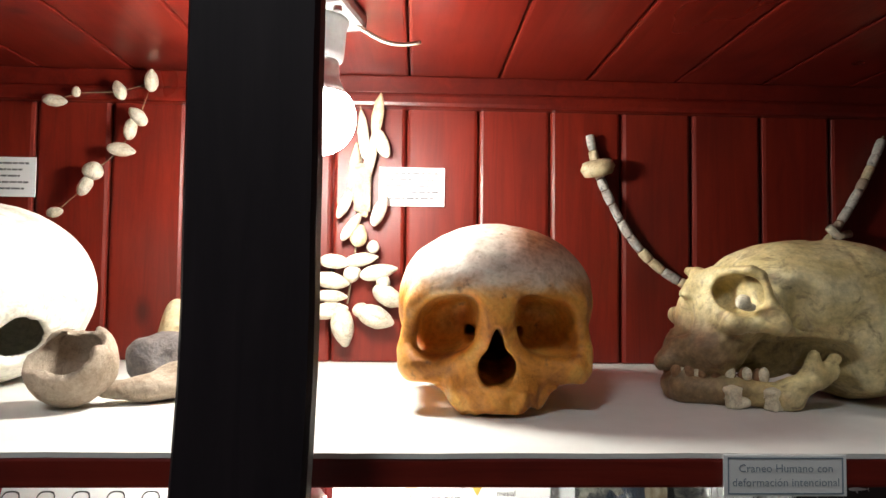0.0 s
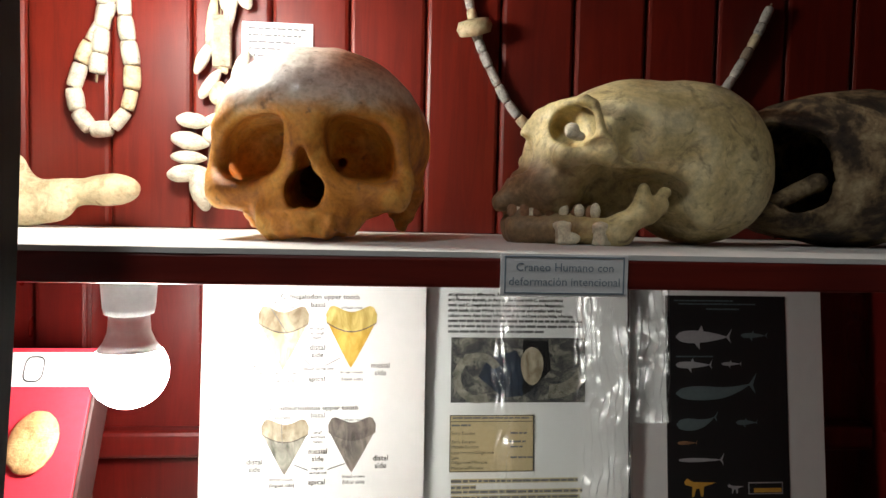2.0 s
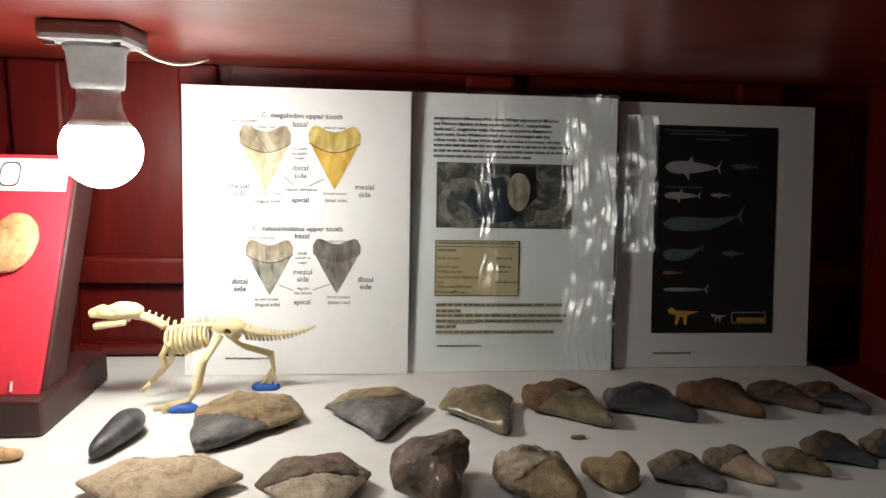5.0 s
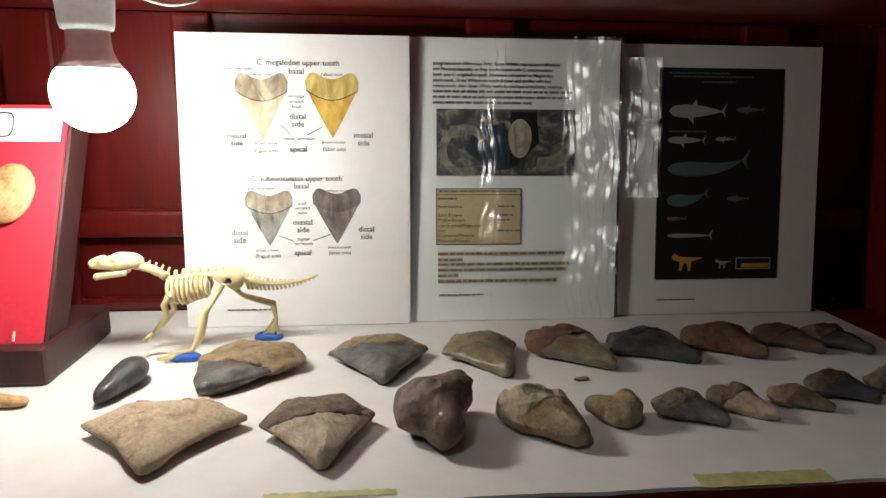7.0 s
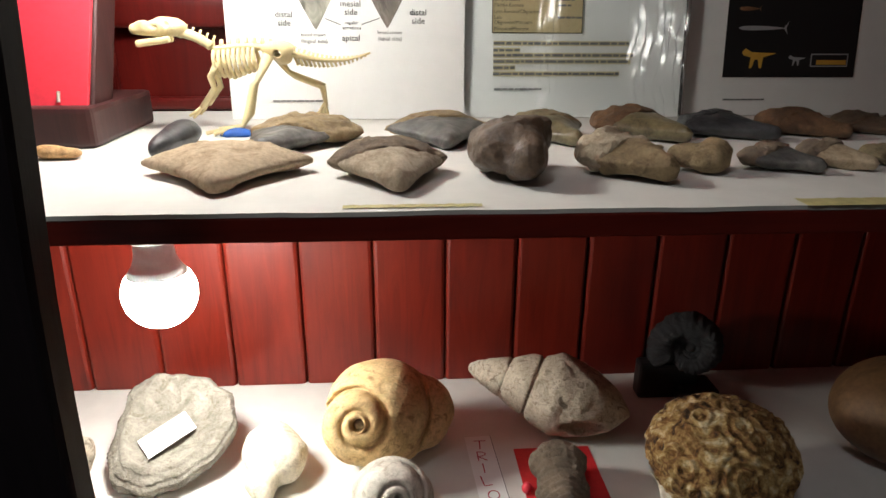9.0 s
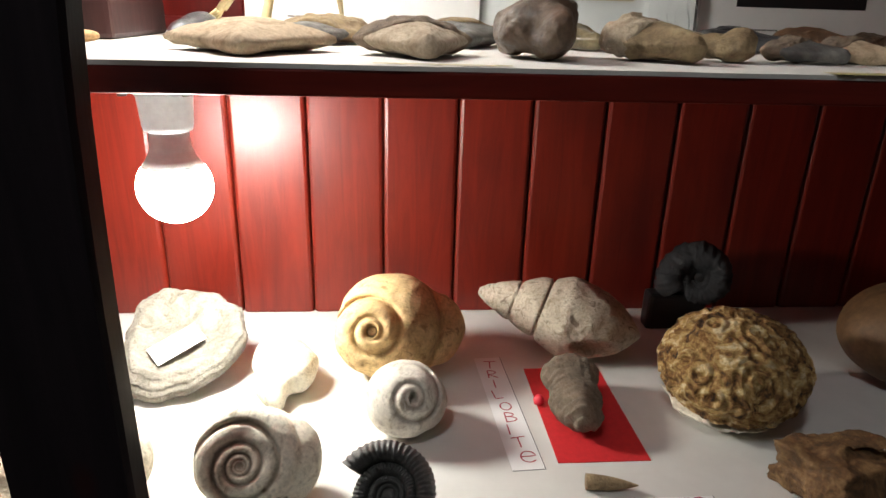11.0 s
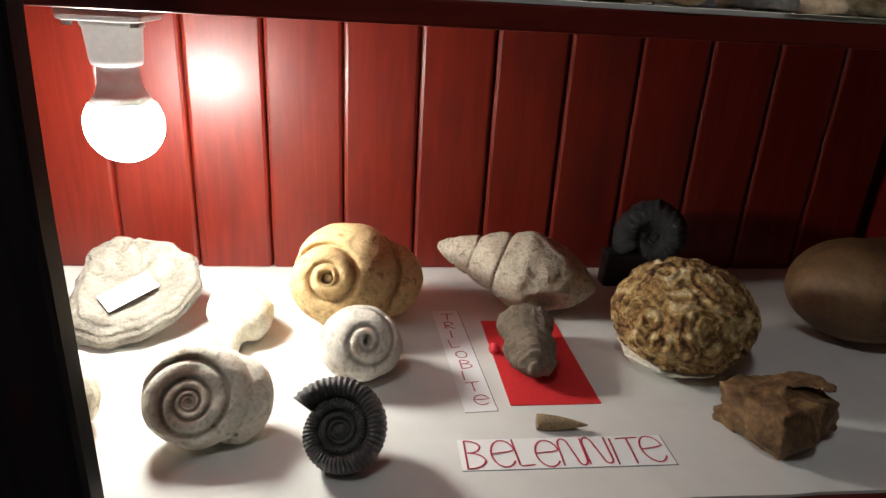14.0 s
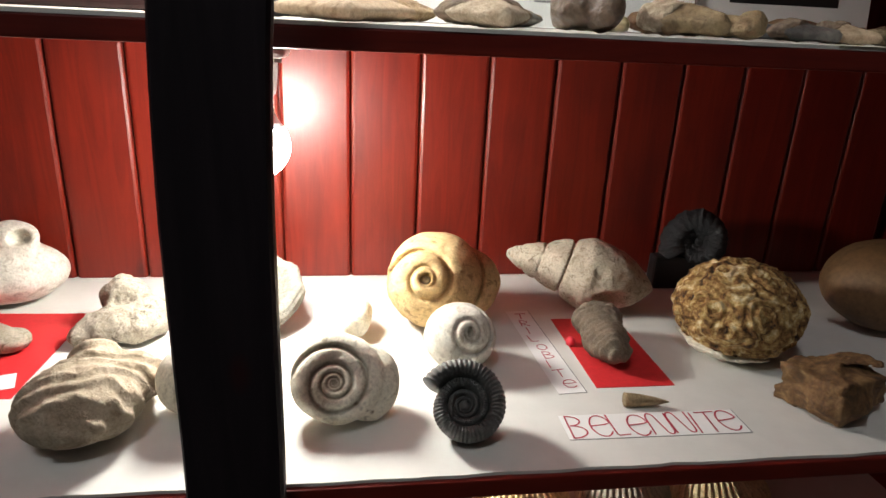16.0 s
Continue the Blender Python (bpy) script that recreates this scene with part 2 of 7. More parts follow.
# ---- the case and the room ----
def structure(name, bm, mat, label="", category="", parent=None):
    ob = part(name, bm, mat, parent)
    return tagged(ob, label, category, kind="structure")


structure("floor", boxed((-3, -3.2, -0.05), (3, 1.2, 0)  ), FLOORM, "brown wooden floor of a dim room", "floor")
structure("wall_south", boxed((-3, -3.3, 0), (3, -3.2, 2.6)), ROOM, "plain painted wall behind the viewer", "wall")
structure("wall_west", boxed((-3.1, -3.2, 0), (-3, 1.2, 2.6)), ROOM, "plain painted side wall", "wall")
structure("wall_east", boxed((3, -3.2, 0), (3.1, 1.2, 2.6)), ROOM, "plain painted side wall", "wall")
structure("wall_north", boxed((-3, 1.0, 0), (3, 1.1, 2.6)), ROOM, "plain painted wall behind the display case", "wall")
structure("ceiling", boxed((-3, -3.2, 2.6), (3, 1.2, 2.7)), ROOM, "plain room ceiling", "ceiling")

display_case = empty("display_case", 0, 0.6, 0, "tall open display case of red varnished wood with shelves", "display case", kind="thing")
display_case.matrix_basis = Matrix.Identity(4)
for side, x in (("side_panel", LEFT - 0.02), ("side_panel", RIGHT)):
    part(side, boxed((x, 0.46, 0.3), (x + 0.02, 0.92, 1.7), 0.002), PANEL, display_case)
part("back_board", boxed((LEFT, 0.925, 0.3), (RIGHT, 0.945, 1.7)), PANEL, display_case)
part("base_board", boxed((LEFT, 0.47, 0.3), (RIGHT, 0.92, 0.32)), BOARD, display_case)

# warped upright in front of the shelves, planted on the floor
bm = bmesh.new()
rows = []
for i in range(61):
    z = 1.75 * i / 60
    u = min(1.0, max(0.0, (z - 0.93) / 0.5))
    mid, half = -0.0165 + 0.0325 * u * u * (3 - 2 * u), 0.0285 - 0.0025 * u
    edge = 0.0006 * noise.noise((z * 18, 2, 0))
    rows.append([bm.verts.new((mid + a * half + edge, b, z)) for a, b in ((-1, 0.447), (-0.93, 0.444), (0.93, 0.444), (1, 0.447), (1, 0.4605), (-1, 0.4605))])
for a, b in zip(rows, rows[1:]):
    for k in range(6):
        bm.faces.new((a[k], a[(k + 1) % 6], b[(k + 1) % 6], b[k]))
bm.faces.new(rows[0][::-1])
bm.faces.new(rows[-1])
bmesh.ops.recalc_face_normals(bm, faces=bm.faces)
tagged(part("upright_post", bm, POST), "near-black wooden upright in front of the shelves", "post", kind="structure")


def shelf(z, front, back, name="shelf", cover_front=0.0):
    thing = empty(name, 0, 0, z, "red varnished wooden shelf covered with white paper", "shelf", "shelves of the case", "structure")
    part("shelf_board", boxed((LEFT, front, -0.0165), (RIGHT, back, -0.0025), 0.0015), BOARD, thing)
    bm = bmesh.new()
    n = 120
    rows = []
    for i in range(n + 1):
        x = LEFT + 0.005 + (RIGHT - LEFT - 0.07) * i / n
        e = 0.0014 * noise.noise((x * 30, z * 9, 0)) + 0.0008 * noise.noise((x * 140, z * 9, 3))
        y = front + cover_front + e
        rows.append([bm.verts.new((x, y, h)) for h in (-0.0025, 0.0)] + [bm.verts.new((x, back, h)) for h in (0.0, -0.0025)])
    for a, b in zip(rows, rows[1:]):
        for k in range(4):
            bm.faces.new((a[k], b[k], b[(k + 1) % 4], a[(k + 1) % 4]))
    bm.faces.new(rows[0])
    bm.faces.new(rows[-1][::-1])
    bmesh.ops.recalc_face_normals(bm, faces=bm.faces)
    part("paper_cover", bm, COVER, thing, "white paper cover, slightly stained")
    return thing


shelf(Z1, 0.5, 0.895)
shelf(Z2, 0.529, 0.895)
shelf(Z3, 0.463, 0.895, cover_front=0.004)
shelf(Z4, 0.463, 0.895)

# back walls of planks
wall_upper = structure("wall_back_upper", boxed((LEFT, WALL_Y + 0.012, Z1), (RIGHT, WALL_Y + 0.03, CEIL_Z)), PANEL, "red varnished plank wall behind the skulls", "wall")
wall_lower = structure("wall_back_lower", boxed((LEFT, WALL_Y + 0.012, Z3), (RIGHT, WALL_Y + 0.03, Z2 - 0.018)), PANEL, "red varnished plank wall behind the fossils", "wall")
wall_bottom = structure("wall_back_bottom", boxed((LEFT, WALL_Y + 0.012, Z4), (RIGHT, WALL_Y + 0.03, Z3 - 0.018)), PANEL, "dark red plank wall behind the shells", "wall")


def planks(wall, z0, z1, x0, pitch, count):
    bm = bmesh.new()
    w, d, c = pitch - 0.0012, 0.012, 0.004
    sect = [(0, d), (0, c), (c * 0.35, c * 0.3), (c, 0), (w - c, 0), (w - c * 0.35, c * 0.3), (w, c), (w, d)]
    lo = [bm.verts.new((x, y, z0)) for x, y in sect]
    hi = [bm.verts.new((x, y, z1)) for x, y in sect]
    for i in range(len(sect)):
        j = (i + 1) % len(sect)
        bm.faces.new((lo[i], lo[j], hi[j], hi[i]))
    bm.faces.new(lo[::-1])
    bm.faces.new(hi)
    first = None
    for k in range(count):
        if first is None:
            first = ob = part("plank", bm, PLANK, wall)
        else:
            ob = new("plank", first.data)
            ob.parent = wall
        ob.location = (x0 + k * pitch, WALL_Y, 0)


planks(wall_upper, Z1 + 0.001, 1.607, 0.142 - 10 * 0.0713, 0.0713, 18)
planks(wall_lower, Z3 + 0.001, Z2 - 0.018, 0.0545 - 9 * 0.0745, 0.0745, 18)
planks(wall_bottom, Z4 + 0.001, Z3 - 0.018, 0.0545 - 9 * 0.0745, 0.0745, 18)

# cornice strip and boarded top
bm = boxed((LEFT, WALL_Y - 0.012, 1.606), (RIGHT, WALL_Y + 0.012, 1.62), 0.004)
box(bm, (LEFT, WALL_Y - 0.006, 1.6195), (RIGHT, WALL_Y + 0.012, CEIL_Z), 0.002)
structure("trim", bm, CEILB, "red moulding along the top of the planks", "moulding")
bm = boxed((LEFT, 0.44, CEIL_Z + 0.012), (RIGHT, 0.92, CEIL_Z + 0.03))
for k in range(-8, 9):
    x = 0.073 + 0.0885 * k
    a, b = max(x, LEFT), min(x + 0.087, RIGHT)
    if b - a > 0.01:
        box(bm, (a, 0.44, CEIL_Z), (b, 0.92, CEIL_Z + 0.0119), 0.003)
tagged(part("ceiling_case", bm, CEILB), "red varnished boarded top of the case", "ceiling", kind="structure")

# framed panels behind the paper sheets
panel_wall = structure("wall_back_panelled", boxed((LEFT, PANEL_Y + 0.01, Z2), (RIGHT, PANEL_Y + 0.025, Z1 - 0.016)), PANEL, "dark red framed panelling behind the paper sheets", "wall")
for x in (-0.44, -0.155, -0.006, 0.3, 0.6):
    part("stile", boxed((x - 0.008 if x == -0.006 else x - 0.02, PANEL_Y - 0.004, Z2 + 0.001), (x + 0.03, PANEL_Y + 0.011, Z1 - 0.017), 0.004), PANEL, panel_wall)
part("rail", boxed((LEFT, PANEL_Y - 0.012, 1.117), (RIGHT, PANEL_Y + 0.012, 1.146), 0.008, seg=4), PANEL, panel_wall)
part("rail", boxed((LEFT, PANEL_Y - 0.002, Z2 + 0.001), (RIGHT, PANEL_Y + 0.011, Z2 + 0.014), 0.004), PANEL, panel_wall)


# ---- lamps ----
def bulb_lamp(x, y, z, rz=0, wire=True):
    lamp = empty("bulb_lamp", x, y, z, "bare lit bulb in a grey porcelain ceiling socket", "lamp", "lamps of the case", rz=rz)
    bm = boxed((-0.027, -0.027, -0.013), (0.027, 0.027, 0), 0.004)
    plate = part("base_plate", bm, PORCELAIN, lamp)
    part("socket", turned([(0.0205, -0.012), (0.0205, -0.016), (0.019, -0.018), (0.0175, -0.038), (0.0165, -0.042), (0.014, -0.043)]), PORCELAIN, lamp, smooth=True)
    for s in (-1, 1):
        part("screw", turned([(0.003, -0.016), (0.0032, -0.0145), (0.0032, -0.0128)], 12, Matrix.Translation((0.021 * s, -0.02, 0))), METAL, plate, "metal screw")
    dome = [(0.0268 * math.sin(math.pi * q), -0.084 + 0.0268 * math.cos(math.pi * q)) for q in [0.3 + 0.7 * i / 14 for i in range(15)]]
    part("bulb", turned(dome, 32), BULB, lamp, "glowing white dome", smooth=True)
    part("bulb_neck", turned([(0.0135, -0.04), (0.0145, -0.055), (0.0175, -0.0625), (0.0217, -0.0683)], 32), BULBNECK, lamp, "white plastic bulb body", smooth=True)
    if wire:
        pts = [(0.02 + 0.04 * i / 12, 0.012 + 0.045 * i / 12, -0.011 - 0.008 * math.sin(3.0 * i / 12)) for i in range(13)]
        part("wire", tube(pts, 0.0016, 8), WIRE, lamp, "short white wire", smooth=True)
    return lamp


bulb_lamp(0.01, 0.652, CEIL_Z, rz=-14)
bulb_lamp(-0.005, 0.687, Z1 - 0.0165)
bulb_lamp(-0.023, 0.662, Z2 - 0.0165, wire=False)
bulb_lamp(-0.02, 0.66, Z3 - 0.0165, wire=False)

# lamp hanging in the room in front of the case
room_lamp = empty("ceiling_lamp", -0.3, -0.28, 2.6, "round white ceiling lamp of the room", "lamp")
part("stem", tube([(0, 0, 0), (0, 0, -0.16)], 0.01, 10), METAL, room_lamp)
part("globe", turned([(0.11 * math.sin(math.pi * i / 16), -0.27 + 0.11 * math.cos(math.pi * i / 16)) for i in range(17)], 32), GLOBE, room_lamp, "lit white globe", smooth=True)

# ---- bone and stone colours ----
def skull_colour():
    """Ochre bone with a vault paler above the brow, partly from lamplight painted in."""
    m, t, p = material("ochre_skull_bone")
    v = coords(t)
    big = noise_of(t, v, 28, 5, 0.6, 0.8)
    fine = noise_of(t, v, 260, 6, 0.7)
    low = ramp(t, big, ((0.3, (0.3, 0.085, 0.012)), (0.48, (0.64, 0.26, 0.034)), (0.7, (0.8, 0.48, 0.11))))
    # vault tone: own paler bone plus the bulb's glare put into the colour
    high = ramp(t, big, ((0.3, (0.48, 0.36, 0.28)), (0.6, (0.72, 0.65, 0.54))))
    sep = t.nodes.new("ShaderNodeSeparateXYZ")
    t.links.new(v, sep.inputs[0])
    add = t.nodes.new("ShaderNodeMath")
    add.operation = "MULTIPLY_ADD"
    t.links.new(big, add.inputs[0])
    add.inputs[1].default_value = 0.03
    t.links.new(sep.outputs[2], add.inputs[2])
    c = mix(t, low, high, ramp(t, add.outputs[0], ((0.088, (0, 0, 0)), (0.1, (1, 1, 1)))))
    side = ramp(t, sep.outputs[0], ((0.0, (0, 0, 0)), (0.022, (1.0,) * 3)))
    c = mix(t, c, ramp(t, fine, ((0.3, (0.3, 0.11, 0.045)), (0.7, (0.5, 0.23, 0.11)))), mix(t, (0, 0, 0), side, ramp(t, add.outputs[0], ((0.09, (0, 0, 0)), (0.12, (1, 1, 1))))))
    c = mix(t, c, (0.1, 0.05, 0.03), ramp(t, noise_of(t, v, 120, 3, 0.6), ((0.65, (0, 0, 0)), (0.74, (0.6,) * 3))))
    c = mix(t, c, ramp(t, fine, ((0.3, (0.68, 0.6, 0.5)), (0.52, (1.08,) * 3), (0.72, (1.25,) * 3))), 0.8, "MULTIPLY")
    t.links.new(c, p.inputs["Base Color"])
    p.inputs["Roughness"].default_value = 0.5
    p.inputs["Coat Weight"].default_value = 0.15
    bump(t, p, mix(t, fine, big, 0.5), 0.6, 0.003)
    return m


OCHRE = skull_colour()


def cream_skull_colour():
    """Cream bone with brown staining on the face and jaw."""
    m, t, p = material("cream_skull_bone")
    v = coords(t)
    big = noise_of(t, v, 22, 5, 0.6, 0.8)
    fine = noise_of(t, v, 220, 6, 0.7)
    c = ramp(t, big, ((0.3, (0.42, 0.3, 0.11)), (0.5, (0.66, 0.53, 0.25)), (0.7, (0.78, 0.68, 0.4))))
    brown = ramp(t, noise_of(t, v, 90, 5, 0.7), ((0.35, (0.1, 0.045, 0.02)), (0.7, (0.34, 0.2, 0.1))))
    sep = t.nodes.new("ShaderNodeSeparateXYZ")
    t.links.new(v, sep.inputs[0])
    add = t.nodes.new("ShaderNodeMath")
    add.operation = "MULTIPLY_ADD"
    t.links.new(big, add.inputs[0])
    add.inputs[1].default_value = 0.05
    t.links.new(sep.outputs[0], add.inputs[2])
    shift = t.nodes.new("ShaderNodeMath")
    shift.operation = "ADD"
    t.links.new(add.outputs[0], shift.inputs[0])
    shift.inputs[1].default_value = 0.052
    sx = ramp(t, shift.outputs[0], ((0.004, (0.85,) * 3), (0.024, (0, 0, 0))))
    sz = ramp(t, sep.outputs[2], ((0.048, (1, 1, 1)), (0.064, (0, 0, 0))))
    c = mix(t, c, brown, mix(t, sx, sz, 1.0, "MULTIPLY"))
    c = mix(t, c, (0.2, 0.14, 0.07), ramp(t, noise_of(t, v, 60, 4, 0.7, 1.5), ((0.52, (0, 0, 0)), (0.68, (0.75,) * 3))))
    t.links.new(mix(t, c, ramp(t, fine, ((0.3, (0.55,) * 3), (0.7, (1.2,) * 3))), 0.8, "MULTIPLY"), p.inputs["Base Color"])
    p.inputs["Roughness"].default_value = 0.55
    bump(t, p, mix(t, fine, big, 0.5), 0.3, 0.003)
    return m


CREAMSKULL = cream_skull_colour()
TOOTHCREAM = mineral("cream_tooth", ((0.3, (0.6, 0.52, 0.36)), (0.7, (0.78, 0.72, 0.56))), 90, 0.45, 0.2, 0.002)
CREAM = mineral("cream_bone", ((0.25, (0.3, 0.22, 0.12)), (0.5, (0.5, 0.41, 0.25)), (0.75, (0.6, 0.52, 0.36))), 22, 0.6, 0.25, 0.003, (0.26, 0.19, 0.1), 45)
BROWNBONE = mineral("brown_stained_bone", ((0.3, (0.16, 0.07, 0.03)), (0.7, (0.36, 0.2, 0.1))), 60, 0.6, 0.4, 0.003)
DARKBONE = mineral("dark_charred_bone", ((0.36, (0.014, 0.009, 0.006)), (0.46, (0.06, 0.038, 0.02)), (0.54, (0.26, 0.18, 0.09)), (0.66, (0.5, 0.4, 0.23))), 34, 0.65, 0.7, 0.004, distort=0.5)
WHITEBONE = mineral("bleached_bone", ((0.3, (0.66, 0.63, 0.54)), (0.7, (0.8, 0.78, 0.7))), 22, 0.6, 0.2, 0.003)
TANBONE = mineral("tan_bone_fragment", ((0.3, (0.24, 0.18, 0.13)), (0.7, (0.42, 0.34, 0.26))), 45, 0.75, 0.4, 0.004)
GREYFRAG = mineral("dark_grey_fragment", ((0.3, (0.05, 0.05, 0.055)), (0.6, (0.16, 0.13, 0.12)), (0.8, (0.3, 0.2, 0.15))), 50, 0.55, 0.4)
SHELLBEAD = mineral("pale_shell_bead", ((0.3, (0.38, 0.33, 0.25)), (0.7, (0.66, 0.61, 0.5))), 60, 0.5, 0.3, 0.002)
GREYBEAD = mineral("grey_bone_bead", ((0.3, (0.2, 0.19, 0.17)), (0.5, (0.42, 0.4, 0.36)), (0.75, (0.62, 0.59, 0.52))), 90, 0.6, 0.4, 0.002, (0.12, 0.12, 0.13), 120)
STRING = plain("brown_string", (0.2, 0.14, 0.09), 0.8)


def front_skull(x, y, z, rz, rx=0):
    thing = empty("human_skull", x, y, z, "ochre human skull with pale vault, facing out, no lower jaw", "skull", rz=rz)

    def f(X, Y, Z):
        a = np.abs(X)
        d = ell(X, Y, Z, (0.002, 0.088, 0.064), (0.069, 0.082, 0.055))
        d = fuse(d, ell(X, Y, Z, (0, 0.046, 0.075), (0.058, 0.044, 0.04)), 0.02)
        d = fuse(d, ell(X, Y, Z, (0, 0.036, 0.036), (0.042, 0.03, 0.034)), 0.015)
        d = fuse(d, cap(a, Y, Z, (0.01, 0.01, 0.0665), (0.048, 0.024, 0.066), 0.0065, 0.006), 0.01)
        d = fuse(d, cap(a, Y, Z, (0.05, 0.026, 0.064), (0.054, 0.03, 0.04), 0.006, 0.008), 0.008)
        d = fuse(d, ell(a, Y, Z, (0.044, 0.025, 0.028), (0.017, 0.013, 0.013)), 0.01)
        d = fuse(d, cap(a, Y, Z, (0.056, 0.032, 0.034), (0.064, 0.084, 0.037), 0.005, 0.003), 0.006)
        d = fuse(d, ell(X, Y, Z, (0, 0.02, 0.011), (0.031, 0.022, 0.018)), 0.01)
        d = fuse(d, cap(a, Y, Z, (0.056, 0.1, 0.03), (0.052, 0.102, 0.01), 0.011, 0.006), 0.012)
        d = fuse(d, cap(X, Y, Z, (0, 0.006, 0.062), (0, -0.001, 0.047), 0.0065, 0.004), 0.008)
        orb = (((np.abs(a + 0.1 * (Z - 0.05) - 0.0305) / 0.0185) ** 3 + (np.abs(Z - 0.0535 + 0.16 * (a - 0.03)) / 0.0182) ** 3 + (np.abs(Y - 0.01) / 0.042) ** 3) ** (1 / 3) - 1) * 0.018
        d = carve(d, orb, 0.007)
        d = carve(d, cap(a, Y, Z, (0.022, 0.02, 0.048), (0.012, 0.045, 0.046), 0.008, 0.004), 0.003)
        nose = fuse(ell(a, Y, Z, (0.0042, 0.002, 0.0285), (0.007, 0.075, 0.0105)), ell(a, Y, Z, (0, 0.004, 0.041), (0.0048, 0.07, 0.013)), 0.004)
        d = carve(d, nose, 0.002)
        d = carve(d, ell(a, Y, Z, (0.05, 0.06, 0.012), (0.018, 0.026, 0.02)), 0.006)
        d = carve(d, ell(X, Y, Z, (0, 0.06, 0.0), (0.03, 0.035, 0.012)), 0.006)
        d = carve(d, ell(a, Y, Z, (0.047, 0.022, 0.004), (0.0135, 0.034, 0.0135)), 0.005)
        d = carve(d, ell(a, Y, Z, (0.019, 0.0, 0.0275), (0.0016, 0.01, 0.0016)), 0.001)
        d = np.maximum(d, -ell(X, Y, Z, (0, 0.106, 0.068), (0.056, 0.054, 0.045)))
        d = np.maximum(d, -cap(X, Y, Z, (0, 0.017, 0.029), (0, 0.09, 0.036), 0.0145))
        d = np.maximum(d, -cap(a, Y, Z, (0.02, 0.03, 0.047), (0.012, 0.07, 0.05), 0.0034))
        d = carve(d, ell(X, Y, Z, (0.026, 0.06, 0.121), (0.006, 0.004, 0.004)), 0.002)
        d = np.maximum(d, -(Z - 0.003 + 0.005 * fuzz(X, Y, 0 * Z, 90, 14, 2)))
        tooth = np.where((Z < 0.012) & (Y < 0.035), 0.0003 * np.cos(np.arctan2(X, 0.04 - Y) * 26), 0)
        return d + tooth + 0.0011 * fuzz(X, Y, Z, 60, 5, 3) + 0.0034 * np.where(Z < 0.016, fuzz(X, Y, Z, 110, 9, 3), 0)

    ob = solid_part("cranium", f, (-0.084, -0.012, -0.012), (0.084, 0.178, 0.135), 0.0016, OCHRE, thing)
    ob.location.z = -min(v.co.z for v in ob.data.vertices)
    return thing


front_skull(0.13, 0.572, Z1, -4)


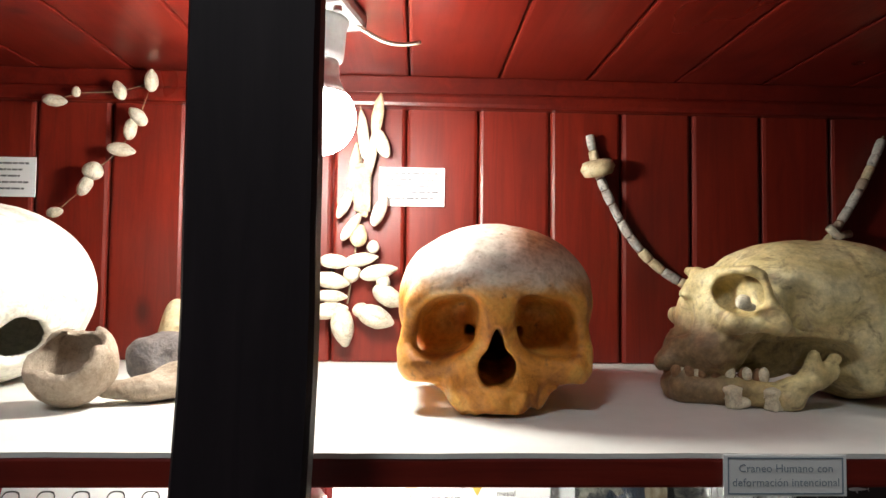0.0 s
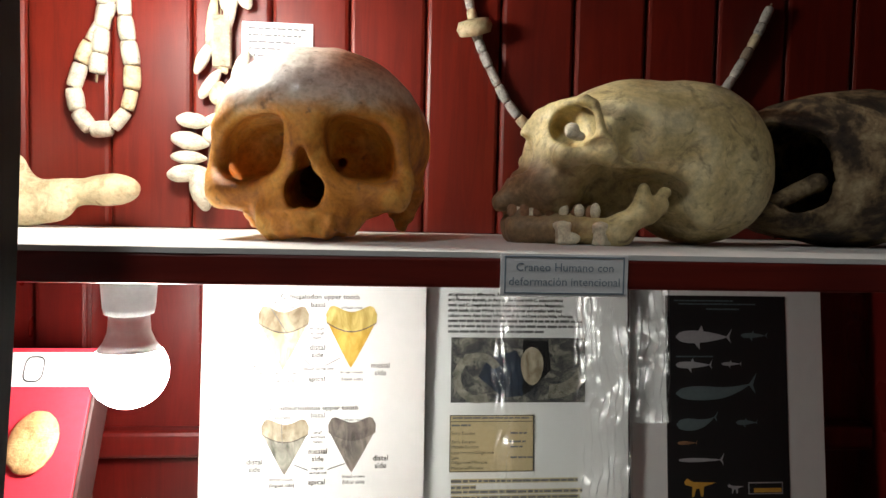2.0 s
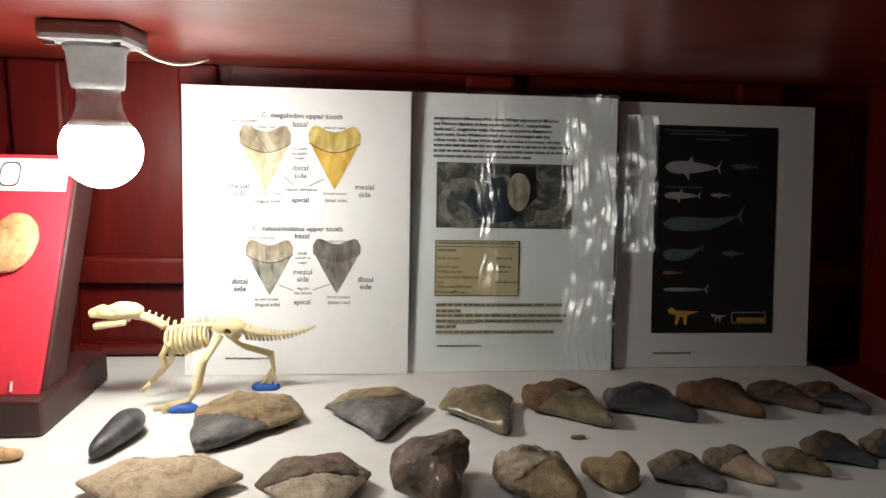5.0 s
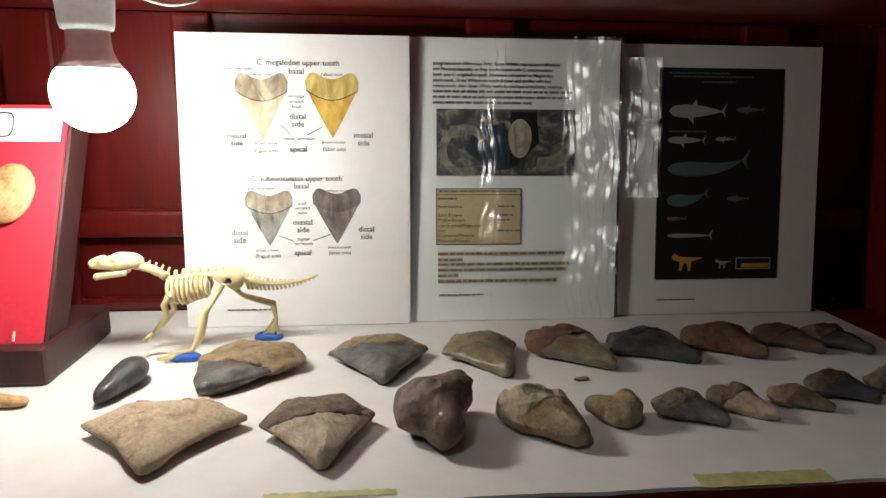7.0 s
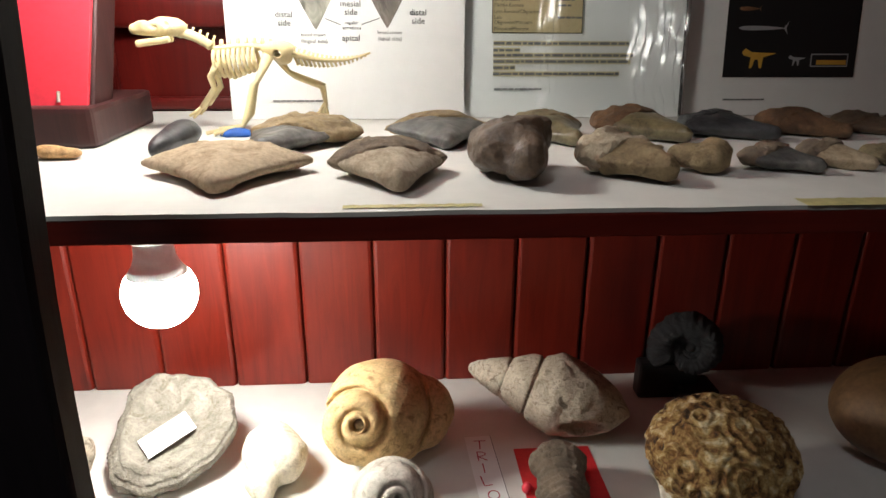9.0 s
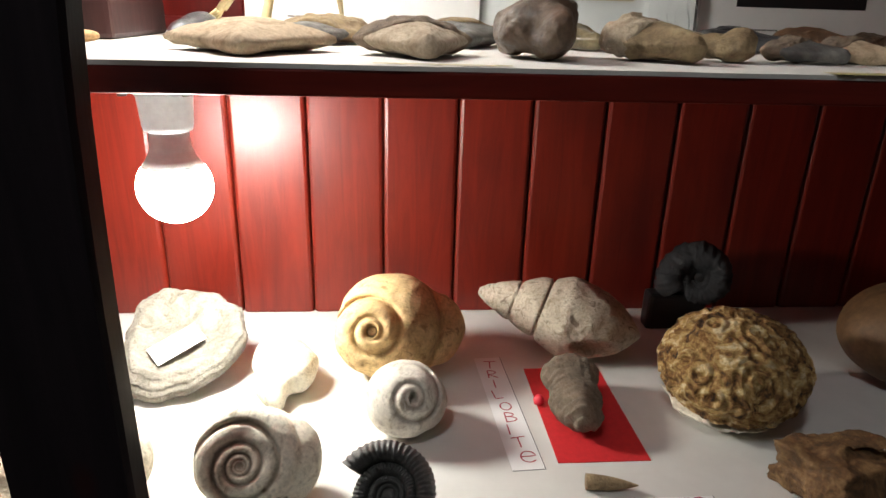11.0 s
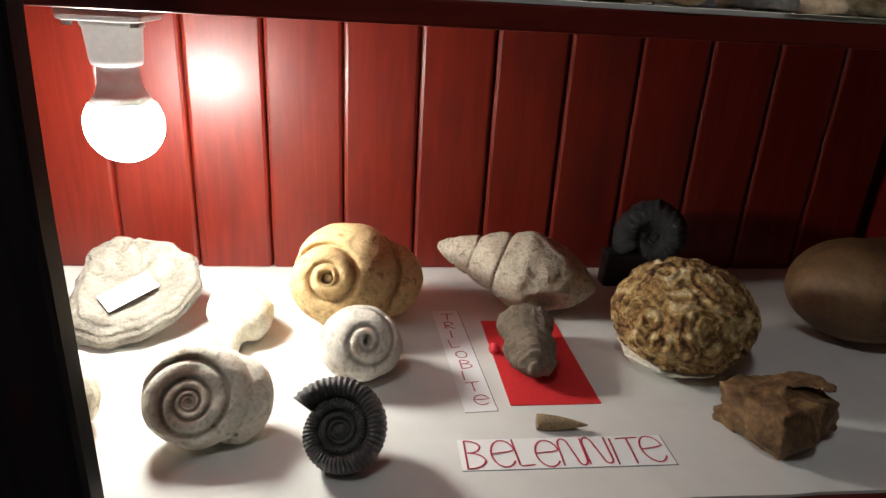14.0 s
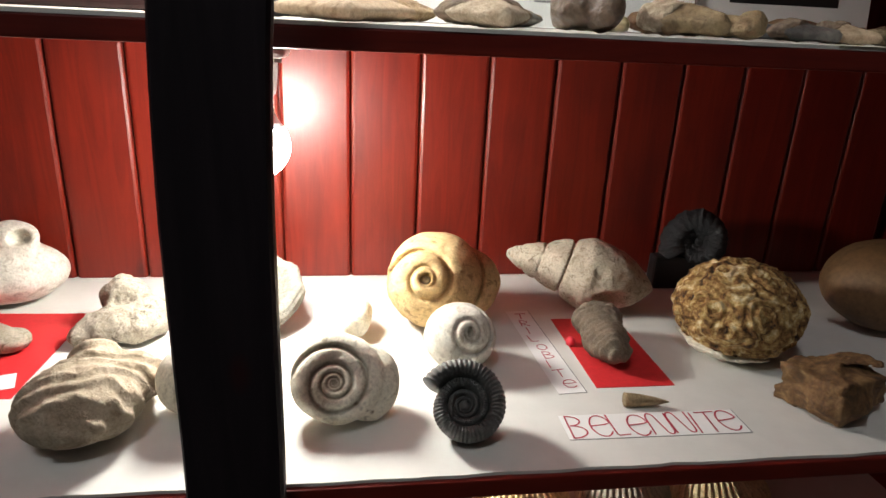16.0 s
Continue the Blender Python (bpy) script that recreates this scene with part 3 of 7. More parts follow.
def side_skull(x, y, z):
    thing = empty("human_skull", x, y, z, "cream elongated human skull in profile with its lower jaw", "skull", rz=5)

    def f(X, Y, Z):
        a = np.abs(Y)
        d = ell(X, Y, Z, (0.03, 0, 0.066), (0.058, 0.057, 0.048))
        d = fuse(d, ell(X, Y, Z, (0.044, 0, 0.044), (0.045, 0.055, 0.044)), 0.02)
        d = fuse(d, ell(X, Y, Z, (-0.016, 0, 0.074), (0.042, 0.05, 0.036)), 0.02)
        d = fuse(d, ell(X, Y, Z, (-0.056, 0, 0.06), (0.023, 0.04, 0.028)), 0.012)
        d = fuse(d, cap(X, a, Z, (-0.066, 0.01, 0.089), (-0.056, 0.04, 0.09), 0.0035), 0.012)
        d = fuse(d, cap(X, a, Z, (-0.05, 0.044, 0.087), (-0.045, 0.048, 0.064), 0.0022, 0.0035), 0.009)
        d = fuse(d, cap(X, a, Z, (-0.066, 0.038, 0.058), (-0.042, 0.051, 0.058), 0.0065), 0.009)
        d = fuse(d, cap(X, a, Z, (-0.042, 0.052, 0.055), (0.026, 0.053, 0.04), 0.0046, 0.0032), 0.01)
        d = fuse(d, ell(X, Y, Z, (-0.066, 0, 0.036), (0.024, 0.031, 0.02)), 0.01)
        d = fuse(d, cap(X, Y, Z, (-0.08, 0, 0.036), (-0.096, 0, 0.027), 0.012, 0.0065), 0.008)
        d = fuse(d, cap(X, Y, Z, (-0.07, 0, 0.084), (-0.083, 0, 0.07), 0.007, 0.004), 0.008)
        d = fuse(d, cap(X, a, Z, (0.022, 0.044, 0.036), (0.026, 0.044, 0.02), 0.009, 0.006), 0.016)
        d = carve(d, ell(X, a, Z, (-0.062, 0.05, 0.0745), (0.0115, 0.046, 0.0142)), 0.003)
        d = carve(d, ell(X, a, Z, (-0.026, 0.07, 0.07), (0.016, 0.03, 0.022)), 0.006)
        d = carve(d, ell(X, a, Z, (-0.014, 0.042, 0.034), (0.026, 0.03, 0.0135)), 0.005)
        d = carve(d, ell(X, Y, Z, (-0.086, 0, 0.058), (0.012, 0.012, 0.014)), 0.004)
        d = carve(d, ell(X, Y, Z, (-0.012, 0, 0.0), (0.04, 0.04, 0.02)), 0.008)
        d = np.minimum(d, ell(X, Y, Z, (-0.022, 0, 0.043), (0.036, 0.02, 0.028)))
        suture = 0.0007 * np.exp(-((X - 0.012 - 0.25 * (Z - 0.07) + 0.004 * fuzz(X, Y, Z, 200, 3, 2)) / 0.0012) ** 2) * (Z > 0.06)
        return d + suture + 0.0012 * fuzz(X, Y, Z, 55, 21, 3) + np.where((X < -0.055) & (Z < 0.05), 0.0022 * fuzz(X, Y, Z, 140, 2, 3), 0)

    ob = solid_part("cranium", f, (-0.112, -0.072, -0.008), (0.105, 0.072, 0.135), 0.0016, CREAMSKULL, thing)
    low = min(v.co.z for v in ob.data.vertices)
    ob.location.z = -low

    def teeth(X, Y, Z):
        a = np.abs(Y)
        d = 1.0
        for i in range(7):
            px, py = -0.09 + 0.0075 * i, 0.006 + 0.004 * i
            d = np.minimum(d, ell(X, a, Z, (px, py, 0.022 - 0.0003 * i), (0.0036, 0.0036, 0.006)))
        return d

    solid_part("upper_teeth", teeth, (-0.1, -0.04, 0.012), (-0.03, 0.04, 0.032), 0.0011, BROWNBONE, thing, "brown upper teeth").location.z = -low

    def jaw(X, Y, Z):
        a = np.abs(Y)
        d = cap(X, a, Z, (-0.083, 0.006, 0.0105), (-0.03, 0.04, 0.0095), 0.0105, 0.009)
        d = fuse(d, cap(X, a, Z, (-0.084, 0.004, 0.01), (-0.082, 0.004, 0.018), 0.009, 0.007), 0.005)
        d = fuse(d, cap(X, a, Z, (-0.032, 0.04, 0.011), (-0.008, 0.047, 0.026), 0.0085, 0.0065), 0.006)
        d = fuse(d, cap(X, a, Z, (-0.017, 0.046, 0.024), (-0.018, 0.047, 0.036), 0.006, 0.0035), 0.005)
        d = fuse(d, cap(X, a, Z, (-0.01, 0.047, 0.026), (-0.005, 0.049, 0.034), 0.0055, 0.004), 0.003)
        return d + 0.0022 * fuzz(X, Y, Z, 110, 4, 3)

    solid_part("lower_jaw", jaw, (-0.1, -0.062, -0.004), (0.008, 0.062, 0.05), 0.0014, CREAMSKULL, thing, "stained lower jaw with worn teeth").location.z = -0.0005

    def lower(X, Y, Z):
        a = np.abs(Y)
        d = 1.0
        for i in range(6):
            if i != 2:
                d = np.minimum(d, ell(X, a, Z, (-0.086 + 0.0085 * i, 0.006 + 0.0056 * i, 0.0215), (0.0034, 0.0032, 0.0048 + 0.0008 * (i % 2))))
        return d

    chip = lambda X, Y, Z: fuse(ell(X, Y, Z, (-0.066, -0.047, 0.07), (0.0045, 0.004, 0.005)), ell(X, Y, Z, (-0.061, -0.046, 0.067), (0.004, 0.004, 0.003)), 0.002) + 0.0008 * fuzz(X, Y, Z, 220, 6, 2)
    solid_part("bone_chip", chip, (-0.075, -0.055, 0.06), (-0.053, -0.039, 0.078), 0.0009, TOOTHCREAM, thing, "white bone chip in the eye socket").location.z = -low
    solid_part("lower_teeth", lower, (-0.095, -0.045, 0.012), (-0.03, 0.045, 0.03), 0.001, TOOTHCREAM, thing, "worn cream lower teeth")
    return thing


side_skull(0.35, 0.645, Z1)
for k, (x, y) in enumerate(((0.289, 0.607), (0.312, 0.6))):
    t = empty("loose_tooth", x, y, Z1, "small loose cream tooth lying by a skull's jaw", "tooth", "loose teeth", rz=30 * k)
    f = lambda X, Y, Z, k=k: fuse(fuse(np.maximum(np.maximum(np.abs(X) - 0.0042, np.abs(Y) - 0.004), np.abs(Z - 0.007) - 0.0066), ell(X, Y, Z, (-0.001, 0, 0.012), (0.0056, 0.005, 0.003)), 0.002), ell(X, Y, Z, (0.006, 0, 0.004), (0.005, 0.0042, 0.004)), 0.0015) + 0.0008 * fuzz(X, Y, Z, 260, k, 2)
    solid_part("crown", f, (-0.009, -0.008, -0.002), (0.013, 0.008, 0.018), 0.0009, TOOTHCREAM, t)


def broken_skull(x, y, z):
    thing = empty("human_skull", x, y, z, "dark stained broken skull with a large jagged hole", "skull", rz=4)

    def f(X, Y, Z):
        n = fuzz(X, Y, Z, 40, 31, 4)
        outer = fuse(ell(X, Y, Z, (0, 0, 0.064), (0.112, 0.064, 0.052)), ell(X, Y, Z, (-0.012, 0, 0.034), (0.098, 0.052, 0.034)), 0.02)
        d = np.maximum(outer, -(outer + 0.006))
        hole = ell(X + 0.4 * (Z - 0.06), Y, Z, (-0.088, -0.05, 0.056), (0.026, 0.05, 0.036))
        d = np.maximum(d, -(hole + 0.007 * n))
        d = np.minimum(d, cap(X, Y, Z, (-0.1, -0.01, 0.02), (-0.05, -0.02, 0.045), 0.006))
        return d + 0.0024 * n

    ob = solid_part("cranium", f, (-0.125, -0.078, -0.008), (0.125, 0.078, 0.13), 0.0019, DARKBONE, thing)
    ob.location.z = -min(v.co.z for v in ob.data.vertices)


broken_skull(0.535, 0.672, Z1)


def white_skull(x, y, z):
    thing = empty("skull_vault", x, y, z, "rounded bleached skull vault with a dark opening", "skull")

    def f(X, Y, Z):
        d = ell(X, Y, Z, (0, 0, 0.069), (0.08, 0.085, 0.069))
        d = np.maximum(d, -(d + 0.005))
        d = np.maximum(d, -(ell(X, Y, Z, (0.066, -0.05, 0.022), (0.024, 0.03, 0.032)) + 0.004 * fuzz(X, Y, Z, 60, 3, 3)))
        d = np.maximum(d, -(Z - 0.004 + 0.004 * fuzz(X, Y, Z, 70, 8, 2)))
        return d + 0.0012 * fuzz(X, Y, Z, 45, 12, 3)

    ob = solid_part("vault", f, (-0.09, -0.095, -0.01), (0.09, 0.095, 0.148), 0.0022, WHITEBONE, thing)
    ob.location.z = -min(v.co.z for v in ob.data.vertices)


white_skull(-0.248, 0.69, Z1)


def bowl_fragment(name, x, y, z, r, mat, label, seed, rz, tilt):
    thing = empty(name, x, y, z, label, "bone", rz=rz)
    c, s = math.cos(radians(tilt)), math.sin(radians(tilt))

    def f(X, Y, Z):
        z0 = r * 0.95
        n = fuzz(X, Y, Z, 70, seed, 3)
        b, h = c * Y + s * (Z - z0), -s * Y + c * (Z - z0)
        d = np.sqrt(X ** 2 + b ** 2 + h ** 2) - r
        d = np.maximum(d, -(d + 0.005))
        d = np.maximum(d, h - 0.35 * r + 0.006 * n)
        return d + 0.0016 * n

    ob = solid_part("body", f, (-1.3 * r, -1.3 * r, -0.4 * r), (1.3 * r, 1.3 * r, 2.3 * r), 0.0013, mat, thing)
    ob.location.z = -min(v.co.z for v in ob.data.vertices)


bowl_fragment("bone_fragment", -0.131, 0.603, Z1, 0.0265, TANBONE, "grey-brown hollow bone fragment leaning by a white skull", 5, -20, 36)


def lumps(name, x, y, z, mat, label, category, balls, seed, amp=0.002, scale=80, cell=0.0016, fusek=0.01, rz=0):
    """A lumpy form fused from ellipsoids (centre and radii)."""
    thing = empty(name, x, y, z, label, category, rz=rz)

    def f(X, Y, Z):
        d = None
        for b in balls:
            e = ell(X, Y, Z, b[:3], b[3:])
            d = e if d is None else fuse(d, e, fusek)
        return d + amp * fuzz(X, Y, Z, scale, seed, 4)

    lo = [min(b[i] - b[i + 3] for b in balls) - 0.006 - amp for i in range(3)]
    hi = [max(b[i] + b[i + 3] for b in balls) + 0.006 + amp for i in range(3)]
    ob = solid_part("body", f, lo, hi, cell, mat, thing)
    ob.location.z = -min(v.co.z for v in ob.data.vertices)
    return thing


lumps("bone_fragment", -0.105, 0.675, Z1, GREYFRAG, "dark grey broken bone fragment on white shelf paper", "bone",
      ((0, 0, 0.012, 0.02, 0.016, 0.012), (0.008, 0.004, 0.028, 0.018, 0.014, 0.012), (-0.01, -0.004, 0.024, 0.012, 0.012, 0.012)), 7, 0.003, 70)
lumps("bone_fragment", -0.09, 0.62, Z1, TANBONE, "pale bone splinter lying on the shelf", "bone",
      ((0, 0, 0.008, 0.03, 0.012, 0.008), (0.02, 0.01, 0.012, 0.018, 0.012, 0.012)), 8, 0.002, 70, rz=20)
lumps("long_bone", -0.098, 0.77, Z1, CREAM, "pale long bone with a rounded knuckle end", "bone",
      ((0.046, 0.012, 0.032, 0.02, 0.014, 0.0125), (0.022, 0.008, 0.029, 0.03, 0.012, 0.0105), (-0.012, 0.004, 0.026, 0.032, 0.012, 0.011), (-0.02, -0.01, 0.012, 0.016, 0.014, 0.013), (0.0, -0.006, 0.014, 0.02, 0.01, 0.012), (-0.03, 0.0, 0.03, 0.014, 0.014, 0.03)), 6, 0.001, 50, fusek=0.012)


# ---- necklaces on the wall ----
def bead_between(parent, a, b, r, mat, name="bead", pinch=0.85, label=""):
    a, b = Vector(a), Vector(b)
    n = 8
    bm = tube([a.lerp(b, i / n) for i in range(n + 1)], lambda t: r * (pinch + (1 - pinch) * math.sin(math.pi * t) ** 0.5), 12)
    return part(name, bm, mat, parent, label, True)


def strung(name, pts, x_label, mats, r, gap, lengths, y, seed, category="necklace"):
    """Tubular beads threaded along a line of points (x, z) hanging just off the wall."""
    thing = empty(name, pts[0][0], y, pts[0][1], x_label, category)
    rnd = random.Random(seed)
    base = Vector((pts[0][0], 0, pts[0][1]))
    line = [Vector((x, 0, z)) - base for x, z in pts]
    fine = []
    for i in range(len(line) - 1):
        p0, p1, p2, p3 = line[max(i - 1, 0)], line[i], line[i + 1], line[min(i + 2, len(line) - 1)]
        for k in range(20):
            t = k / 20
            fine.append(0.5 * ((2 * p1) + (p2 - p0) * t + (2 * p0 - 5 * p1 + 4 * p2 - p3) * t * t + (3 * p1 - p0 - 3 * p2 + p3) * t ** 3))
    fine.append(line[-1])
    part("string", tube(fine, 0.0011, 6), STRING, thing, "thin brown string")
    acc, start, want = 0.0, fine[0], rnd.uniform(*lengths)
    for a, b in zip(fine, fine[1:]):
        acc += (b - a).length
        if acc >= want:
            d = (b - start).normalized() * gap
            bead_between(thing, start + d * 0.5, b - d * 0.5, r * rnd.uniform(0.85, 1.12), rnd.choice(mats))
            acc, start, want = 0.0, b, rnd.uniform(*lengths)
    return thing


strung("bead_necklace", ((-0.058, 1.622), (-0.066, 1.56), (-0.088, 1.515), (-0.1, 1.475), (-0.085, 1.444), (-0.06, 1.452), (-0.049, 1.49), (-0.056, 1.545), (-0.06, 1.622)),
       "looped necklace of cream tubular shell beads on the wall", [SHELLBEAD, SHELLBEAD, CREAM], 0.0068, 0.0016, (0.017, 0.022), WALL_Y - 0.009, 2)
strung("bead_strand", ((-0.066, 1.61), (-0.072, 1.56), (-0.08, 1.486)), "short hanging strand of cream tubular beads", [SHELLBEAD], 0.0068, 0.0014, (0.017, 0.02), WALL_Y - 0.01, 4)
long_necklace = strung("bead_necklace", ((0.25, 1.583), (0.258, 1.548), (0.272, 1.515), (0.294, 1.478), (0.327, 1.447), (0.38, 1.425), (0.44, 1.435), (0.48, 1.472), (0.505, 1.505), (0.53, 1.548), (0.548, 1.588)),
                       "thin grey bead necklace hanging in a curve on the wall", [GREYBEAD, GREYBEAD, CREAM, TANBONE], 0.0048, 0.0008, (0.011, 0.02), WALL_Y - 0.007, 7)
part("ring_bead", turned([(0.006, -0.007), (0.013, -0.006), (0.0155, 0), (0.013, 0.006), (0.006, 0.007)], 20, Matrix.Translation((0.006, -0.008, -0.034)) @ pose(0, 0, 0, 20, -14, 0) @ Matrix.Diagonal((1.1, 0.8, 1.05, 1))), CREAM, long_necklace, "flat cream ring bead", True)
part("cross_bead", tube([(0.236, -0.006, -0.088), (0.246, -0.006, -0.097), (0.258, -0.006, -0.094)], 0.004, 10), SHELLBEAD, long_necklace, "small pale cross bead", True)


def shell_piece(parent, x, z, length, width, angle, seed, mat=SHELLBEAD, name="shell"):
    """A small oval snail or tooth shell with a slit, its long side turned by angle."""
    rnd = random.Random(seed)
    width *= 1.2

    def f(X, Y, Z):
        d = ell(X, Y, Z, (0, 0, 0), (width / 2 * (0.9 + 0.2 * rnd.random()), width * 0.42, length / 2))
        d = fuse(d, ell(X, Y, Z, (0, 0, length * 0.22), (width * 0.28, width * 0.3, length * 0.38)), 0.002)
        d = carve(d, cap(X, Y, Z, (0, -width * 0.46, -length * 0.3), (0, -width * 0.46, length * 0.25), width * 0.09), 0.001)
        return d + 0.0006 * fuzz(X, Y, Z, 200, seed, 2)

    q = length * 0.75
    ob = solid_part(name, f, (-width * 0.8, -width * 0.8, -q), (width * 0.8, width * 0.8, q), 0.0011, mat, parent)
    ob.matrix_basis = pose(x, 0, z, 0, angle, 0)
    return ob


shell_bunch = empty("shell_bunch", 0.024, WALL_Y - 0.012, 1.615, "bunch of pale shells and tusk pieces strung on the wall", "necklace")
for k, (x, z, ln, w, a) in enumerate(((0.018, -0.02, 0.04, 0.009, 8), (0.005, -0.04, 0.045, 0.01, -6), (0.022, -0.045, 0.032, 0.011, -25), (-0.004, -0.075, 0.05, 0.009, 5), (0.012, -0.06, 0.05, 0.01, 10),
        (-0.012, -0.105, 0.03, 0.009, 25), (0.003, -0.106, 0.026, 0.008, -28), (0.021, -0.112, 0.03, 0.011, 22), (-0.006, -0.128, 0.03, 0.01, 35), (0.002, -0.136, 0.02, 0.014, 10))):
    shell_piece(shell_bunch, x, z, ln, w, a, k, SHELLBEAD if k % 3 else CREAM, "tusk_shell")
part("bone_block", boxed((-0.003, -0.005, -0.112), (0.013, 0.005, -0.066), 0.002), TANBONE, shell_bunch, "flat tan bone block")
for k, (x, z, ln, w, a) in enumerate(((-0.021, -0.16, 0.028, 0.012, 95), (0.004, -0.158, 0.03, 0.011, 80), (-0.024, -0.178, 0.032, 0.013, 100), (-0.025, -0.193, 0.03, 0.011, 92), (-0.026, -0.207, 0.034, 0.014, 82),
        (0.016, -0.146, 0.012, 0.011, 0), (0.02, -0.17, 0.034, 0.012, 78), (0.026, -0.18, 0.013, 0.012, 30), (0.03, -0.192, 0.03, 0.016, 120), (-0.012, -0.22, 0.036, 0.02, 170), (0.018, -0.212, 0.034, 0.018, 110), (0.004, -0.206, 0.014, 0.011, 40), (-0.004, -0.172, 0.016, 0.012, 60))):
    shell_piece(shell_bunch, x, z, ln, w, a, 40 + k)
part("string", tube([(0.0, 0.004, 0.0), (0.004, 0.003, -0.03), (0.0, 0.002, -0.14), (-0.008, 0.004, -0.2)], 0.001, 6), STRING, shell_bunch)

shell_string = empty("shell_necklace", -0.17, WALL_Y - 0.02, 1.622, "loose string of small white shells hanging on the wall", "necklace")
chain = ((-0.089, -0.02, 0.022, 0.009, 95), (-0.069, -0.012, 0.009, 0.007, 0), (-0.029, -0.01, 0.018, 0.011, -20), (0.0, 0.0, 0.02, 0.011, 0), (-0.011, -0.034, 0.021, 0.01, -45), (-0.018, -0.046, 0.021, 0.01, 10), (-0.027, -0.065, 0.025, 0.011, 98), (-0.051, -0.086, 0.016, 0.015, 20), (-0.058, -0.1, 0.02, 0.01, 30), (-0.085, -0.125, 0.014, 0.009, 80))
for k, (x, z, ln, w, a) in enumerate(chain):
    shell_piece(shell_string, x, z, ln, w, a, 70 + k)
part("string", tube([(c[0], 0.002, c[1]) for c in chain], 0.0006, 6), STRING, shell_string)


# ---- cards on the upper shelf ----
def bars(parent, x0, x1, z, h, mat=GREYINK, y=-0.0006, name="text_line"):
    return part(name, boxed((x0, y, z - h / 2), (x1, y + 0.0003, z + h / 2)), mat, parent)


def word_bars(parent, x0, x1, z, h, mat=GREYINK, y=-0.0009, seed=0):
    """One line of print too small to read, word by word."""
    rnd, bm, x = random.Random(seed), bmesh.new(), x0
    while x < x1 - h:
        w = min(h * rnd.uniform(1.2, 4.6), x1 - x)
        box(bm, (x, y, z - h * rnd.uniform(0.42, 0.5)), (x + w, y + 0.0002, z + h * rnd.uniform(0.42, 0.55)))
        x += w + h * rnd.uniform(0.35, 0.6)
    return part("text_line", bm, mat, parent)


def wall_card(x0, x1, z0, z1, y):
    thing = empty("wall_card", (x0 + x1) / 2, y, z0, "small white printed card fixed to the red planks", "card", "wall cards")
    w = (x1 - x0) / 2
    part("card", boxed((-w, 0, 0), (w, 0.001, z1 - z0), 0.0003), PAPER, thing)
    for k in range(5):
        word_bars(thing, -w * 0.82, w * (0.8 - 0.13 * ((k * 7) % 3)), (z1 - z0) * (0.84 - 0.16 * k), 0.0019, seed=k)


wall_card(0.044, 0.108, 1.51, 1.548, WALL_Y - 0.0025)
wall_card(-0.345, -0.283, 1.513, 1.551, WALL_Y - 0.0025)

tag = empty("shelf_label", 0.2595, 0.4985, Z1 - 0.0195, "white printed label with a grey border on the shelf edge", "label")
tag_card = part("card", boxed((-0.03, -0.0012, 0), (0.03, 0.0, 0.0195), 0.0002), PAPER, tag)
FRAME = plain("blue_grey_print", (0.22, 0.28, 0.33), 0.7)
for lo, hi in (((-0.0282, 0.0178), (0.0282, 0.0184)), ((-0.0282, 0.0011), (0.0282, 0.0017)), ((-0.0282, 0.0017), (-0.0276, 0.0178)), ((0.0276, 0.0017), (0.0282, 0.0178))):
    part("border", boxed((lo[0], -0.0016, lo[1]), (hi[0], -0.0013, hi[1])), FRAME, tag_card)
for word, z in (("Craneo Humano con", 0.0132), ("deformación intencional", 0.0066)):
    lettering("word_line", word, 0.0054, FRAME, tag, 0, z, m=pose(0, -0.0017, 0, 90))


# ---- middle shelf: paper sheets ----
def tooth_paint(name, a, b):
    m, t, p = material(name)
    t.links.new(ramp(t, noise_of(t, coords(t, (1.6, 1, 0.7)), 60, 4, 0.55, 0.6), ((0.35, a), (0.65, b))), p.inputs["Base Color"])
    p.inputs["Roughness"].default_value = 0.75
    return m


def sheet(name, x, y0, y1, w, h, label, curl=0.004):
    """A sheet standing on the shelf and leaning back; its local x, z lie in the sheet."""
    thing = empty(name, x, y0, Z2 + 0.0008, label, "paper sheet", "sheets leaning on the back wall", rx=-math.degrees(math.atan2(y1 - y0, h)))
    part("paper", boxed((-w / 2, 0, 0), (w / 2, 0.0006, h)), PAPER, thing)
    return thing


def outline(name, pts, mat, parent, y=-0.0006):
    """A flat printed shape from a closed outline in the sheet's plane."""
    bm = bmesh.new()
    f = bm.faces.new([bm.verts.new((x, y, z)) for x, z in pts])
    bmesh.ops.recalc_face_normals(bm, faces=[f])
    if f.normal.y > 0:
        f.normal_flip()
    bmesh.ops.triangulate(bm, faces=bm.faces[:])
    return part(name, bm, mat, parent)


